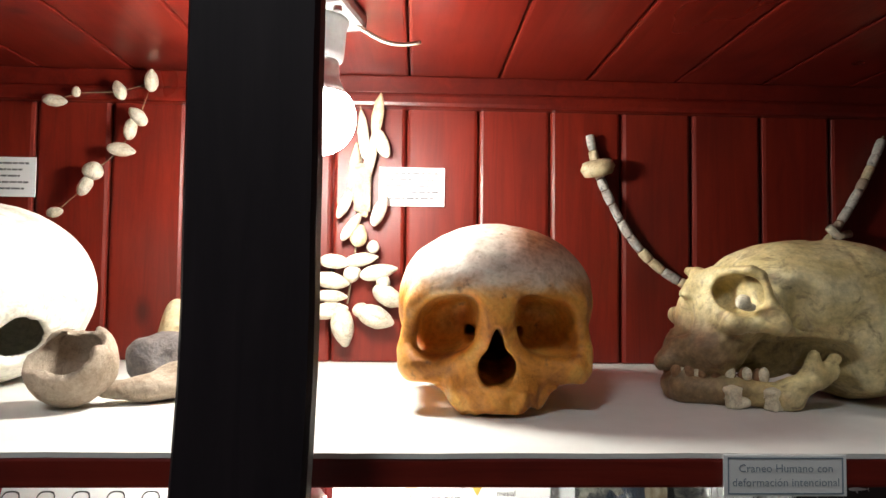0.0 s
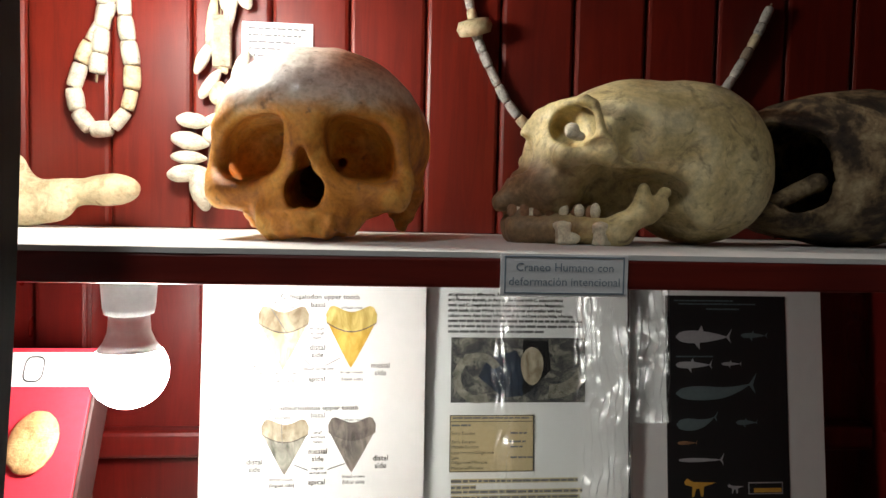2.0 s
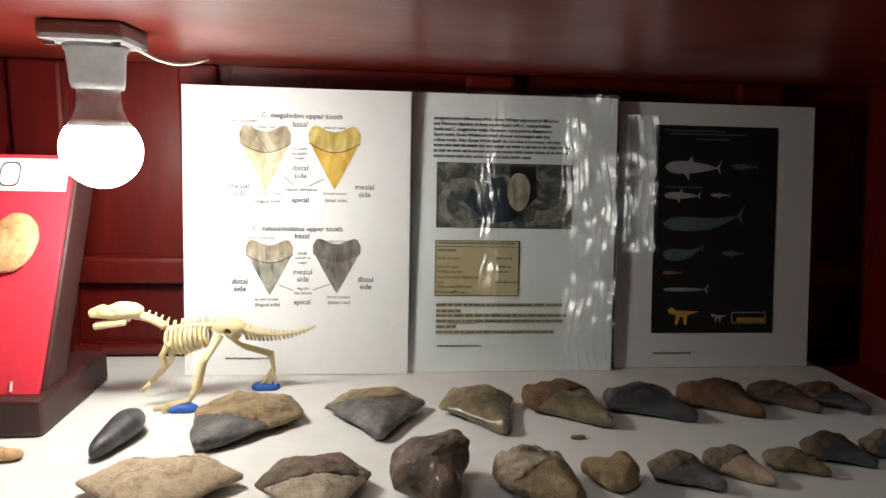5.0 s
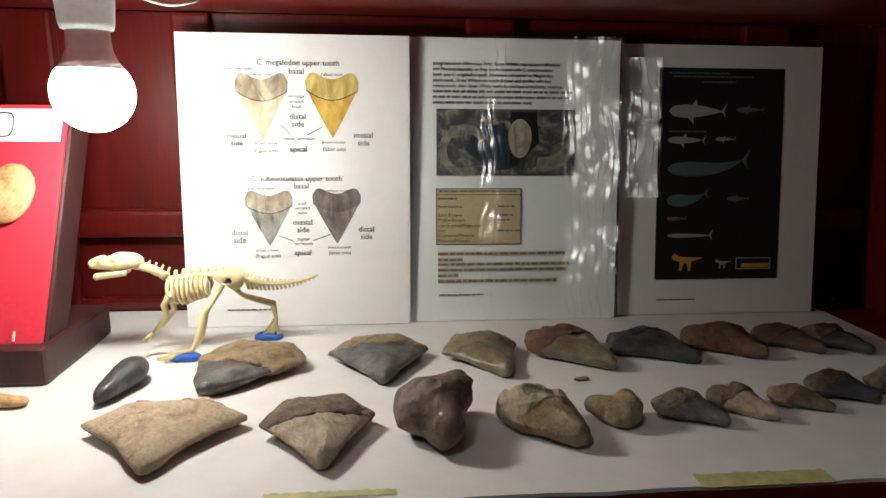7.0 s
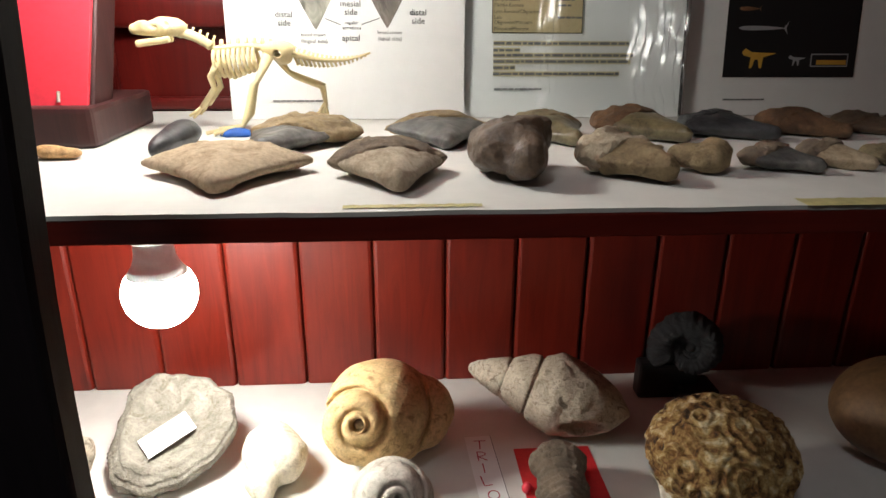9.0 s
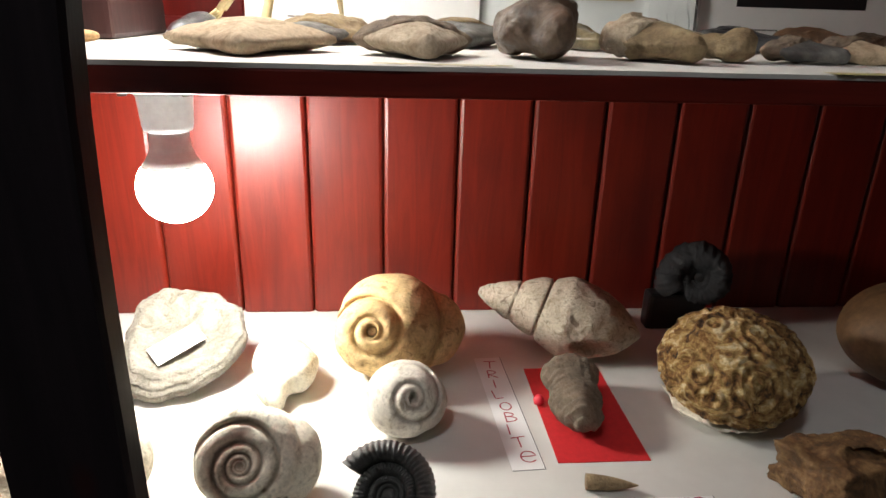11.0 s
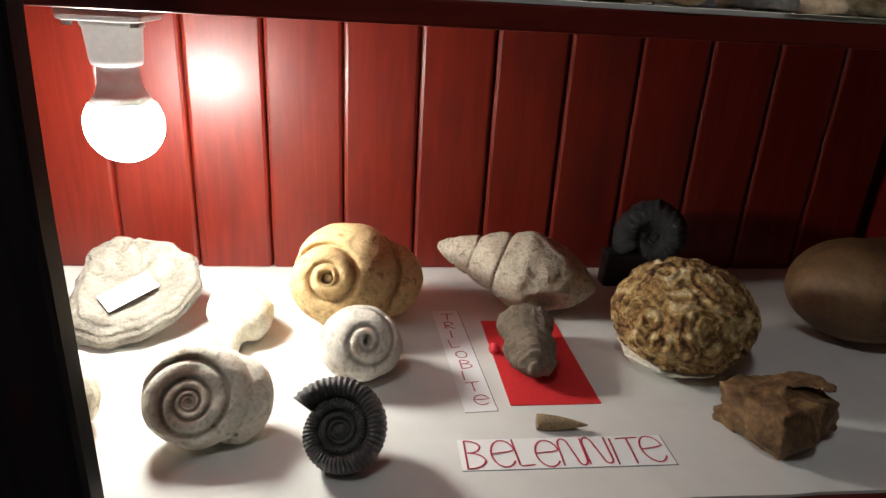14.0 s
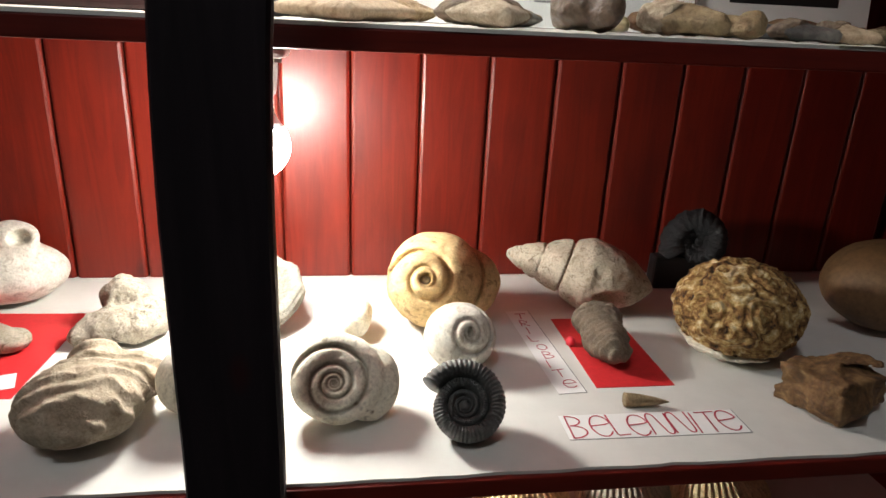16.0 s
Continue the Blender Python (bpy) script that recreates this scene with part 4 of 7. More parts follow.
def printed_tooth(parent, x, z, w, h, root, crown, line):
    """A drawn shark tooth: forked root above, blade below; z is its top."""
    n = 14
    top = [(x + w * (i / n - 0.5), z - h * (0.13 * math.cos(math.pi * (i / n - 0.5)) ** 2 + 0.16 * (abs(i / n - 0.5) * 2) ** 8)) for i in range(n + 1)]
    low = [(x + w * (0.5 - i / n) * 0.98, z - h * (0.30 + 0.14 * math.cos(math.pi * (i / n - 0.5)))) for i in range(n + 1)]
    outline("tooth_root", top + low, root, parent)
    blade = [(x + w * (i / n - 0.5) * 0.96, z - h * (0.28 + 0.12 * math.cos(math.pi * (i / n - 0.5)))) for i in range(n + 1)]
    for i in range(1, 9):
        t = i / 9
        blade.append((x + 0.48 * w * (1 - t) ** 0.94, z - h * (0.28 + 0.72 * t)))
    blade.append((x, z - h))
    for i in range(8, 0, -1):
        t = i / 9
        blade.append((x - 0.48 * w * (1 - t) ** 0.94, z - h * (0.28 + 0.72 * t)))
    blade_print = outline("tooth_blade", blade, crown, parent, -0.0004)
    seam = [(px, pz + 0.0006) for px, pz in low] + [(px, pz - 0.0005) for px, pz in low[::-1]]
    outline("tooth_seam", seam, line, blade_print, -0.0008)


S1W, S1H = 0.219, 0.2825
sheet_one = sheet("printed_sheet", 0.1105, 0.834, 0.858, S1W, S1H, "white printed sheet with four shark tooth drawings")


def p1(x, y):
    """Place on the sheet from print coordinates of its slightly skewed outline."""
    xl, xr = 340 - 0.0196 * (y - 190), 741 - 0.018 * (y - 210)
    u = (x - xl) / (xr - xl)
    top, low = 190 + 20 * u, 700 + 2 * u
    return (u - 0.5) * S1W, S1H * (1 - (y - top) / (low - top))


CREAMROOT, CREAMBLADE = tooth_paint("print_cream_root", (0.22, 0.17, 0.1), (0.5, 0.43, 0.3)), tooth_paint("print_cream_blade", (0.42, 0.32, 0.17), (0.68, 0.6, 0.44))
GOLDROOT, GOLDBLADE = tooth_paint("print_gold_root", (0.4, 0.28, 0.06), (0.7, 0.56, 0.2)), tooth_paint("print_gold_blade", (0.48, 0.28, 0.03), (0.7, 0.48, 0.1))
GREYROOT, GREYBLADE = tooth_paint("print_grey_root", (0.25, 0.2, 0.13), (0.5, 0.44, 0.33)), tooth_paint("print_grey_blade", (0.12, 0.12, 0.1), (0.42, 0.4, 0.34))
DARKROOT, DARKBLADE = tooth_paint("print_dark_root", (0.06, 0.05, 0.045), (0.2, 0.17, 0.15)), tooth_paint("print_dark_blade", (0.09, 0.08, 0.07), (0.28, 0.24, 0.21))
for cx, cy, w, h, a, b in ((482, 258, 0.0495, 0.0655, CREAMROOT, CREAMBLADE), (604, 262, 0.0505, 0.064, GOLDROOT, GOLDBLADE), (485, 457, 0.046, 0.0565, GREYROOT, GREYBLADE), (605, 457, 0.047, 0.0565, DARKROOT, DARKBLADE)):
    px, pz = p1(cx, cy)
    printed_tooth(sheet_one, px, pz, w, h, a, b, DARKROOT)
BIG, SMALL, TINY = 0.0076, 0.0049, 0.0043
for text, x, y, size in (("C. megalodon upper tooth", 547, 248, 0.0072), ("basal", 543, 262, BIG), ("distal", 542, 337, BIG), ("side", 542, 350, BIG), ("mesial", 435, 366, BIG), ("side", 435, 379, BIG), ("mesial", 656, 372, BIG), ("side", 656, 385, BIG),
        ("apical", 541, 392, BIG), ("C. subauriculatus upper tooth", 536, 442, 0.0072), ("basal", 543, 455, BIG), ("mesial", 543, 518, BIG), ("side", 543, 531, BIG), ("distal", 431, 533, BIG), ("side", 431, 546, BIG), ("distal", 656, 533, BIG), ("side", 656, 546, BIG), ("apical", 541, 571, BIG),
        ("with bourlette", 446, 254, TINY), ("robust root", 482, 265, TINY), ("robust root", 604, 269, TINY), ("no cusps", 541, 303, TINY), ("on adult", 541, 312, TINY), ("teeth", 541, 320, TINY), ("regular serrations", 543, 374, TINY), ("broad crown", 487, 380, TINY), ("(lingual side)", 483, 393, SMALL),
        ("broad crown", 603, 382, TINY), ("(labial side)", 604, 394, SMALL), ("with bourlette", 472, 457, TINY), ("robust root", 606, 465, TINY), ("small", 543, 485, TINY), ("serrated", 543, 493, TINY), ("cusps", 543, 501, TINY), ("regular", 543, 547, TINY), ("serrations", 543, 555, TINY),
        ("broad crown", 478, 565, TINY), ("(lingual side)", 479, 575, SMALL), ("broad crown", 607, 563, TINY), ("(labial side)", 607, 573, SMALL)):
    px, pz = p1(x, y)
    lettering("word_line", text, size, INK, sheet_one, px, pz, m=pose(0, -0.0011, 0, 90), thin=0.00003)
(xa, za), (xb, zb) = p1(402, 670), p1(490, 670)
word_bars(sheet_one, xa, xb, za, 0.0016)
for a, b in (((456, 260), (486, 308)), ((512, 350), (530, 368)), ((584, 356), (556, 369)), ((478, 462), (480, 505)), ((500, 540), (525, 550)), ((592, 540), (560, 550))):
    (xa, za), (xb, zb) = p1(*a), p1(*b)
    part("leader_line", tube([(xa, -0.0011, za), (xb, -0.0011, zb)], 0.00035, 4), GREYINK, sheet_one)

S2W, S2H = 0.217, 0.284
sheet_two = sheet("printed_sheet", 0.326, 0.839, 0.87, S2W, S2H, "white printed text sheet with photo in a glossy plastic sleeve")


def p2(x, y):
    return S2W / 2 - (1085 - x) / 1640, S2H - (y - 73) / 496 * S2H


for k, line in enumerate(("straightforward differences. First, Great Whites only occur in Miocene", "and Pliocene deposits, so they can be found with C. subauriculatus", "teeth and C. megalodon teeth. However, compared to Megalodon",
                          "shark teeth, Great Whites are much thinner and smaller with less", "robust roots. Also Great White teeth do not have a bourlette, whereas")):
    a = p2(772, 117 + 9.5 * k)
    lettering("word_line", line, 0.0049, INK, sheet_two, a[0], a[1], "LEFT", spread=0.93, thin=0.0001)
for k, x1 in enumerate((1004, 1006, 938)):
    a, b = p2(772, 164.5 + 9.5 * k), p2(x1, 160)
    word_bars(sheet_two, a[0], b[0], a[1], 0.0025, GREYINK, seed=k)
m, t, p = material("print_jaw_photo")
v = coords(t, (1, 1, 1.3))
t.links.new(ramp(t, noise_of(t, v, 70, 7, 0.75, 0.6), ((0.36, (0.02, 0.025, 0.035)), (0.5, (0.09, 0.09, 0.085)), (0.64, (0.34, 0.32, 0.26)))), p.inputs["Base Color"])
PHOTO = m
PHOTOBLUE = plain("print_photo_blue", (0.015, 0.028, 0.05), 0.7, grain=0.4)
PHOTOJAW = mineral("print_photo_jaw", ((0.3, (0.09, 0.09, 0.075)), (0.7, (0.36, 0.34, 0.28))), 110, 0.8, 0.05)
a, b = p2(778, 310), p2(1009, 194)
ph = part("photo", boxed((a[0], -0.0006, a[1]), (b[0], -0.0003, b[1])), PHOTO, sheet_two, "dark printed photo of a shark jaw")
cx, cz, pw, phh = (a[0] + b[0]) / 2, (a[1] + b[1]) / 2, b[0] - a[0], b[1] - a[1]


def arch(x, z, r0, r1, t0, t1, squash=1.0, n=20):
    out = [(x + r1 * math.cos(t0 + (t1 - t0) * i / n), z + squash * r1 * math.sin(t0 + (t1 - t0) * i / n)) for i in range(n + 1)]
    return out + [(x + r0 * math.cos(t1 + (t0 - t1) * i / n), z + squash * r0 * math.sin(t1 + (t0 - t1) * i / n)) for i in range(n + 1)]


outline("photo_shape", [(cx + dx * pw, cz + dz * phh) for dx, dz in ((-0.3, -0.1), (-0.22, 0.2), (-0.02, 0.3), (0.03, 0.1), (0.03, -0.4), (-0.12, -0.42))], PHOTOBLUE, sheet_two, -0.0008)
outline("photo_shape", [(cx + dx * pw, cz + dz * phh) for dx, dz in ((0.03, 0.46), (0.22, 0.46), (0.24, 0.0), (0.1, -0.3), (0.03, -0.4))], BLACK, sheet_two, -0.0008)
outline("photo_shape", arch(cx - 0.3 * pw, cz - 0.12 * phh, 0.018, 0.026, 0.5, 5.2, 1.0), PHOTOJAW, sheet_two, -0.0009)
outline("photo_shape", [(min(max(u, a[0]), b[0]), min(max(v, a[1]), b[1])) for u, v in arch(cx + 0.27 * pw, cz + 0.35 * phh, 0.03, 0.042, -1.75, -0.15, 1.25)], PHOTOJAW, sheet_two, -0.0009)
outline("photo_shape", [(cx + 0.1 * pw + 0.012 * math.cos(q), cz + 0.1 * phh + 0.017 * math.sin(q) * (1 if math.sin(q) > 0 else 1.3)) for q in np.linspace(0, 6.1, 20)], GREYROOT, sheet_two, -0.0009)
YELLOW = plain("print_pale_yellow", (0.62, 0.54, 0.34), 0.7)
TABLEBG = plain("print_table_tan", (0.56, 0.46, 0.27), 0.7)
a, b = p2(777, 432), p2(920, 332)
table = part("table", boxed((a[0], -0.0006, a[1]), (b[0], -0.0003, b[1])), TABLEBG, sheet_two, "tan printed table")
for lo, hi in (((a[0], a[1]), (b[0], a[1] + 0.0008)), ((a[0], b[1] - 0.0008), (b[0], b[1])), ((a[0], a[1]), (a[0] + 0.0008, b[1])), ((b[0] - 0.0008, a[1]), (b[0], b[1])), ((a[0], b[1] - 0.0068), (b[0], b[1] - 0.0062))):
    part("table_rule", boxed((lo[0], -0.0009, lo[1]), (hi[0], -0.0006, hi[1])), INK, table)
for y, text in ((364, "Early Eocene"), (379, "Early Eocene"), (388, "Middle Eocene"), (398, "Late Eocene/Oligocene"), (407, "Late"), (415, "Oligocene/Miocene"), (425, "Miocene/Pliocene")):
    q = p2(780, y)
    lettering("word_line", text, 0.0047, INK, sheet_two, q[0], q[1], "LEFT", m=pose(0, -0.001, 0, 90))
for y, x0, x1 in ((337, 782, 912), (350, 780, 812), (364, 880, 908), (379, 878, 906), (388, 880, 904), (407, 880, 918)):
    a, b = p2(x0, y), p2(x1, y)
    word_bars(sheet_two, a[0], b[0], a[1], 0.002, GREYINK, -0.0011, int(y))
for k, (y, x1) in enumerate(((448, 996), (459, 822), (467, 1004), (477, 1000), (487, 815), (497, 983))):
    a, b = p2(780, y), p2(x1, y)
    bars(sheet_two, a[0], b[0], a[1], 0.0046, YELLOW, name="highlight")
    word_bars(sheet_two, a[0], b[0], a[1], 0.0025, GREYINK, -0.0009, 20 + k)
a, b = p2(782, 522), p2(858, 522)
word_bars(sheet_two, a[0], b[0], a[1], 0.0018)

S3W, S3H = 0.219, 0.283
sheet_three = sheet("printed_sheet", 0.55, 0.847, 0.882, S3W, S3H, "white sheet with black poster of pale sea animal outlines")


def p3(x, y):
    return (x - 1277) / 352 * S3W, S3H - (y - 74) / 470 * S3H


PRINTBLACK = plain("print_black", (0.009, 0.009, 0.01), 0.55)
SILVER, TEAL, AMBER = plain("print_silver", (0.36, 0.36, 0.38), 0.7), plain("print_teal_grey", (0.1, 0.14, 0.15), 0.7), plain("print_amber", (0.6, 0.34, 0.05), 0.7)
a, b = p3(1166, 482), p3(1386, 113)
black_panel = part("black_panel", boxed((a[0], -0.0005, a[1]), (b[0], -0.0002, b[1])), PRINTBLACK, sheet_three, "black printed panel")


def swimmer(x0, x1, y, fat, mat, fins=True, rise=0.0):
    """A fish or whale outline, snout towards x0."""
    (xa, z), (xb, _) = p3(x0, y), p3(x1, y)
    ln, n = xb - xa, 16
    bend = lambda s: rise * ln * max(0, s - 0.5) ** 2 * 4
    body = lambda s: fat * ln * 0.5 * (max(0.0, math.sin(math.pi * s ** 0.62)) ** 0.8) + 0.008 * ln
    up = [(xa + ln * 0.9 * i / n, z + bend(i / n) + body(i / n)) for i in range(n + 1)]
    dn = [(xa + ln * 0.9 * i / n, z + bend(i / n) - body(i / n)) for i in range(n, -1, -1)]
    e = z + bend(1)
    tail = [(xb, e + 0.14 * ln), (xb - 0.05 * ln, e), (xb - 0.02 * ln, e - 0.11 * ln)]
    outline("animal_outline", up + tail + dn, mat, black_panel, -0.0008)
    if fins:
        outline("fin_outline", [(xa + 0.38 * ln, z + body(0.38) * 0.7), (xa + 0.46 * ln, z + body(0.38) + 0.09 * ln), (xa + 0.5 * ln, z + body(0.5) * 0.7)], mat, black_panel, -0.0009)
        outline("fin_outline", [(xa + 0.3 * ln, z - body(0.3) * 0.7), (xa + 0.42 * ln, z - body(0.4) - 0.11 * ln), (xa + 0.42 * ln, z - body(0.4) * 0.7)], mat, black_panel, -0.0009)


swimmer(1184, 1286, 187, 0.2, SILVER)
swimmer(1302, 1352, 184, 0.16, TEAL)
swimmer(1183, 1250, 237, 0.16, SILVER)
swimmer(1266, 1303, 235, 0.15, SILVER)
swimmer(1183, 1330, 287, 0.15, TEAL, False, 0.1)
swimmer(1183, 1258, 342, 0.26, TEAL, False, 0.16)
swimmer(1290, 1330, 339, 0.2, TEAL)
swimmer(1184, 1220, 374, 0.16, BROWNBONE, False)
swimmer(1186, 1268, 404, 0.07, SILVER, False)
for x, y in ((1222, 452), (1287, 455)):
    cx3, cz3 = p3(x, y)
    mat = AMBER if x < 1250 else SILVER
    k = 0.017 if x < 1250 else 0.009
    outline("animal_outline", [(cx3 + k * dx, cz3 + 0.6 * k * dz) for dx, dz in ((-1, 0.6), (-0.8, 0.95), (-0.4, 0.6), (0.2, 0.55), (1.1, 0.5), (0.3, 0.1), (0.25, -0.9), (0.1, -0.9), (0.0, -0.1), (-0.2, -0.1), (-0.35, -0.9), (-0.5, -0.9), (-0.45, 0.1), (-0.9, 0.3))], mat, black_panel, -0.0008)
a, b = p3(1310, 465), p3(1373, 444)
for lo, hi, mat, y in ((a, b, SILVER, -0.0008), ((a[0] + 0.0012, a[1] + 0.0012), (b[0] - 0.0012, b[1] - 0.0012), PRINTBLACK, -0.001), ((a[0] + 0.006, a[1] + 0.002), (b[0] - 0.002, a[1] + 0.0065), AMBER, -0.0012)):
    part("scale_key", boxed((lo[0], y, lo[1]), (hi[0], y + 0.0001, hi[1])), mat, black_panel)
for y, x0, x1 in ((122, 1182, 1290), (128, 1190, 1330), (137, 1240, 1300), (222, 1184, 1252), (518, 1170, 1240)):
    a, b = p3(x0, y), p3(x1, y)
    word_bars(sheet_three, a[0], b[0], a[1], 0.0016, TEAL if y < 500 else GREYINK, -0.0008, int(y))

# black spine between two sheets
spine = empty("binder_spine", 0.4365, 0.846, Z2 + 0.0005, "narrow black plastic strip between the sheets", "strip", rx=-9)
part("strip", boxed((-0.004, -0.002, 0), (0.004, 0.003, 0.286), 0.0015), BLACK, spine)

# clear sleeves with crumpled film
FILM, t, p = material("clear_plastic_film")
out = t.nodes["Material Output"]
gl = node(t, "ShaderNodeBsdfGlossy", Roughness=0.31)
tr = t.nodes.new("ShaderNodeBsdfTransparent")
fr = node(t, "ShaderNodeFresnel", IOR=2.0)
ms = t.nodes.new("ShaderNodeMixShader")
t.links.new(fr.outputs[0], ms.inputs[0])
t.links.new(tr.outputs[0], ms.inputs[1])
t.links.new(gl.outputs[0], ms.inputs[2])
t.links.new(ms.outputs[0], out.inputs[0])
fine = noise_of(t, coords(t, (70, 70, 22)), 1.6, 6, 0.7, 1.5)
b = node(t, "ShaderNodeBump", Strength=0.8, Distance=0.0003)
t.links.new(fine, b.inputs["Height"])
t.links.new(b.outputs[0], gl.inputs["Normal"])
t.nodes.remove(p)


def film(parent, x0, x1, z0, z1, amp, waves, crease):
    bm = bmesh.new()
    nx, nz = max(60, int((x1 - x0) / 0.0006)), 110
    grid = []
    for i in range(nx + 1):
        col = []
        for j in range(nz + 1):
            x, z = x0 + (x1 - x0) * i / nx, z0 + (z1 - z0) * j / nz
            bend = crease[0] + 0.06 * (z - 0.15) + 0.012 * noise.noise((3, z * 14, 1))
            s = math.exp(-((x - bend) / 0.013) ** 2) * (0.75 + 0.7 * noise.noise((x * 40, z * 35, 4)))
            s = max(s, max(0.0, min(1.0, (x - crease[1]) / 0.015)) * (0.85 + 0.6 * noise.noise((x * 30, z * 22, 1))))
            s *= max(0.0, min(1.0, (x1 - x) / 0.003)) * max(0.0, min(1.0, (x - x0) / 0.004))
            u = x / waves + 1.3 * noise.noise((x * 25, z * 16, 2)) + 0.5 * noise.noise((x * 70, z * 60, 6))
            u -= math.floor(u)
            fold = u / 0.8 if u < 0.8 else (1 - u) / 0.2
            lump = 0.0012 * noise.noise((x * 90, z * 70, 5)) * max(0.15, s)
            col.append(bm.verts.new((x, -0.0035 - amp * max(0.0, s) * fold - lump, z)))
        grid.append(col)
    for i in range(nx):
        for j in range(nz):
            bm.faces.new((grid[i][j], grid[i + 1][j], grid[i + 1][j + 1], grid[i][j + 1]))
    ob = part("plastic_sleeve", bm, FILM, parent, "crumpled clear plastic sleeve", True)
    ob.visible_shadow = False
    return ob


film(sheet_two, -0.105, 0.112, 0.001, 0.286, 0.0062, 0.0085, (-0.022, 0.046))
film(sheet_three, -0.1085, -0.066, 0.125, 0.268, 0.0068, 0.0075, (-0.2, -0.115))


# ---- red plaque on its stand ----
plaque = empty("plaque_stand", -0.19, 0.76, Z2, "bright red board on a dark wooden stand", "plaque")
part("base", boxed((-0.12, -0.06, 0), (0.123, 0.065, 0.03), 0.004), DARKWOOD, plaque)
lean = pose(0, -0.046, 0.028, -25.5)
part("back_slab", boxed((-0.112, 0.004, 0), (0.118, 0.036, 0.2), 0.002, lean), DARKWOOD, plaque)
part("red_board", boxed((-0.113, 0, 0.0005), (0.115, 0.0037, 0.206), 0.0006, lean), REDBOARD, plaque, "bright red card face")
part("title_strip", boxed((-0.1, -0.001, 0.172), (0.112, -0.0003, 0.202), 0, lean), PAPER, plaque, "white paper title strip")
for k in range(6):
    x = -0.09 + 0.031 * k
    bm = bmesh.new()
    n = 28
    inner, outer = [], []
    for i in range(n):
        a = 2 * math.pi * i / n
        for lst, r in ((inner, 0.88), (outer, 1.0)):
            lst.append(bm.verts.new(lean @ Vector((x + 0.0085 * r * math.copysign(abs(math.cos(a)) ** 0.6, math.cos(a)), -0.0016, 0.187 + 0.0115 * r * math.copysign(abs(math.sin(a)) ** 0.6, math.sin(a))))))
    for i in range(n):
        bm.faces.new((outer[i], outer[(i + 1) % n], inner[(i + 1) % n], inner[i]))
    part("letter_shape", bm, INK, plaque)
AMBERSTONE = mineral("amber_tan_tooth", ((0.3, (0.4, 0.2, 0.07)), (0.7, (0.66, 0.44, 0.22))), 50, 0.5, 0.3)
f = lambda X, Y, Z: ell(X, Y, Z, (0, 0, 0), (0.02, 0.006, 0.026)) + 0.0012 * fuzz(X, Y, Z, 80, 3, 3)
ob = solid_part("mounted_tooth", f, (-0.026, -0.012, -0.034), (0.026, 0.012, 0.034), 0.0014, AMBERSTONE, plaque, "tan fossil tooth mounted on the red board")
ob.matrix_basis = lean @ pose(0.078, -0.004, 0.125, 0, 12, 0)
part("pin", tube([lean @ Vector((0.095, -0.002, 0.004)), lean @ Vector((0.095, -0.003, 0.012))], 0.0012, 6), WIRE, plaque)


# ---- fossil shark teeth ----
def shark_tooth(x, y, w, l, h, rz, root, crown, seed, label, tip=0.0, root_share=0.4, lobe=1.0, amp=0.0014, gamma=1.35):
    y, l = y - 0.003, 1.12 * l
    """Lying tooth: forked root behind, triangular blade with its tip forward."""
    thing = empty("fossil_tooth", x, y, Z2, label, "fossil tooth", "fossil shark teeth", rz=rz)

    def faces(X, Y):
        """Heights of the upper and the under face: a lens over a winged triangle, thickest along the root."""
        v = Y / l + 0.5 + 0.02 * fuzz(X, Y, 0 * X, 3.0 / l, seed + 5, 3)
        u = np.clip(v, 0.0, 1.3)
        low = 0.18 * np.sqrt(np.clip(u / 0.14, 0.001, 1)) + 0.82 * (np.clip(u, 0, 0.64) / 0.64) ** gamma
        half = 0.5 * w * np.where(u < 0.64, low, np.clip((1.03 - u) / 0.39, 0.02, 1) ** (0.42 + 0.2 / lobe))
        mid = tip * w * (1 - np.clip(u, 0, 1)) ** 1.2
        side = np.abs(X - mid) / half
        notch = 0.96 - 0.03 * lobe * np.cos(5.5 * X / w)
        q = np.minimum(1 - side ** 2.3, np.minimum((notch - v) / 0.22, (v + 0.005) / 0.06))
        under = 0.26 * h * np.clip(1 - q, 0, 1) ** 2
        return under + h * (0.42 + 0.5 * np.clip(v, 0, 1)) * np.sign(q) * np.abs(q) ** 0.72, under

    edge = lambda X, Y, Z: Y - (l * (0.5 - root_share) - 0.10 * l * np.cos(X / w * 3.0) + 0.03 * l * fuzz(X, Y, Z, 90, seed + 3, 2))

    def slab(X, Y, Z, grow):
        upper, under = faces(X, Y)
        return 0.55 * np.maximum(Z - upper - grow, under - Z)

    fr = lambda X, Y, Z: np.maximum(slab(X, Y, Z, 0.0006), -edge(X, Y, Z)) + amp * fuzz(X, Y, Z, 130, seed, 4)
    fc = lambda X, Y, Z: np.maximum(slab(X, Y, Z, 0.0), edge(X, Y, Z) - 0.002) + 0.6 * amp * fuzz(X, Y, Z, 80, seed + 7, 3)
    lo, hi = (-w * 0.62, -l * 0.62, -0.3 * h), (w * 0.62, l * 0.62, 1.5 * h)
    cell = max(0.0012, w / 52)
    a = solid_part("root", fr, lo, hi, cell, root, thing, "rough fossil root")
    b = solid_part("crown", fc, lo, hi, cell, crown, thing, "smoother tapering crown")
    low = min(min(v.co.z for v in q.data.vertices) for q in (a, b))
    a.location.z = b.location.z = -low
    return thing


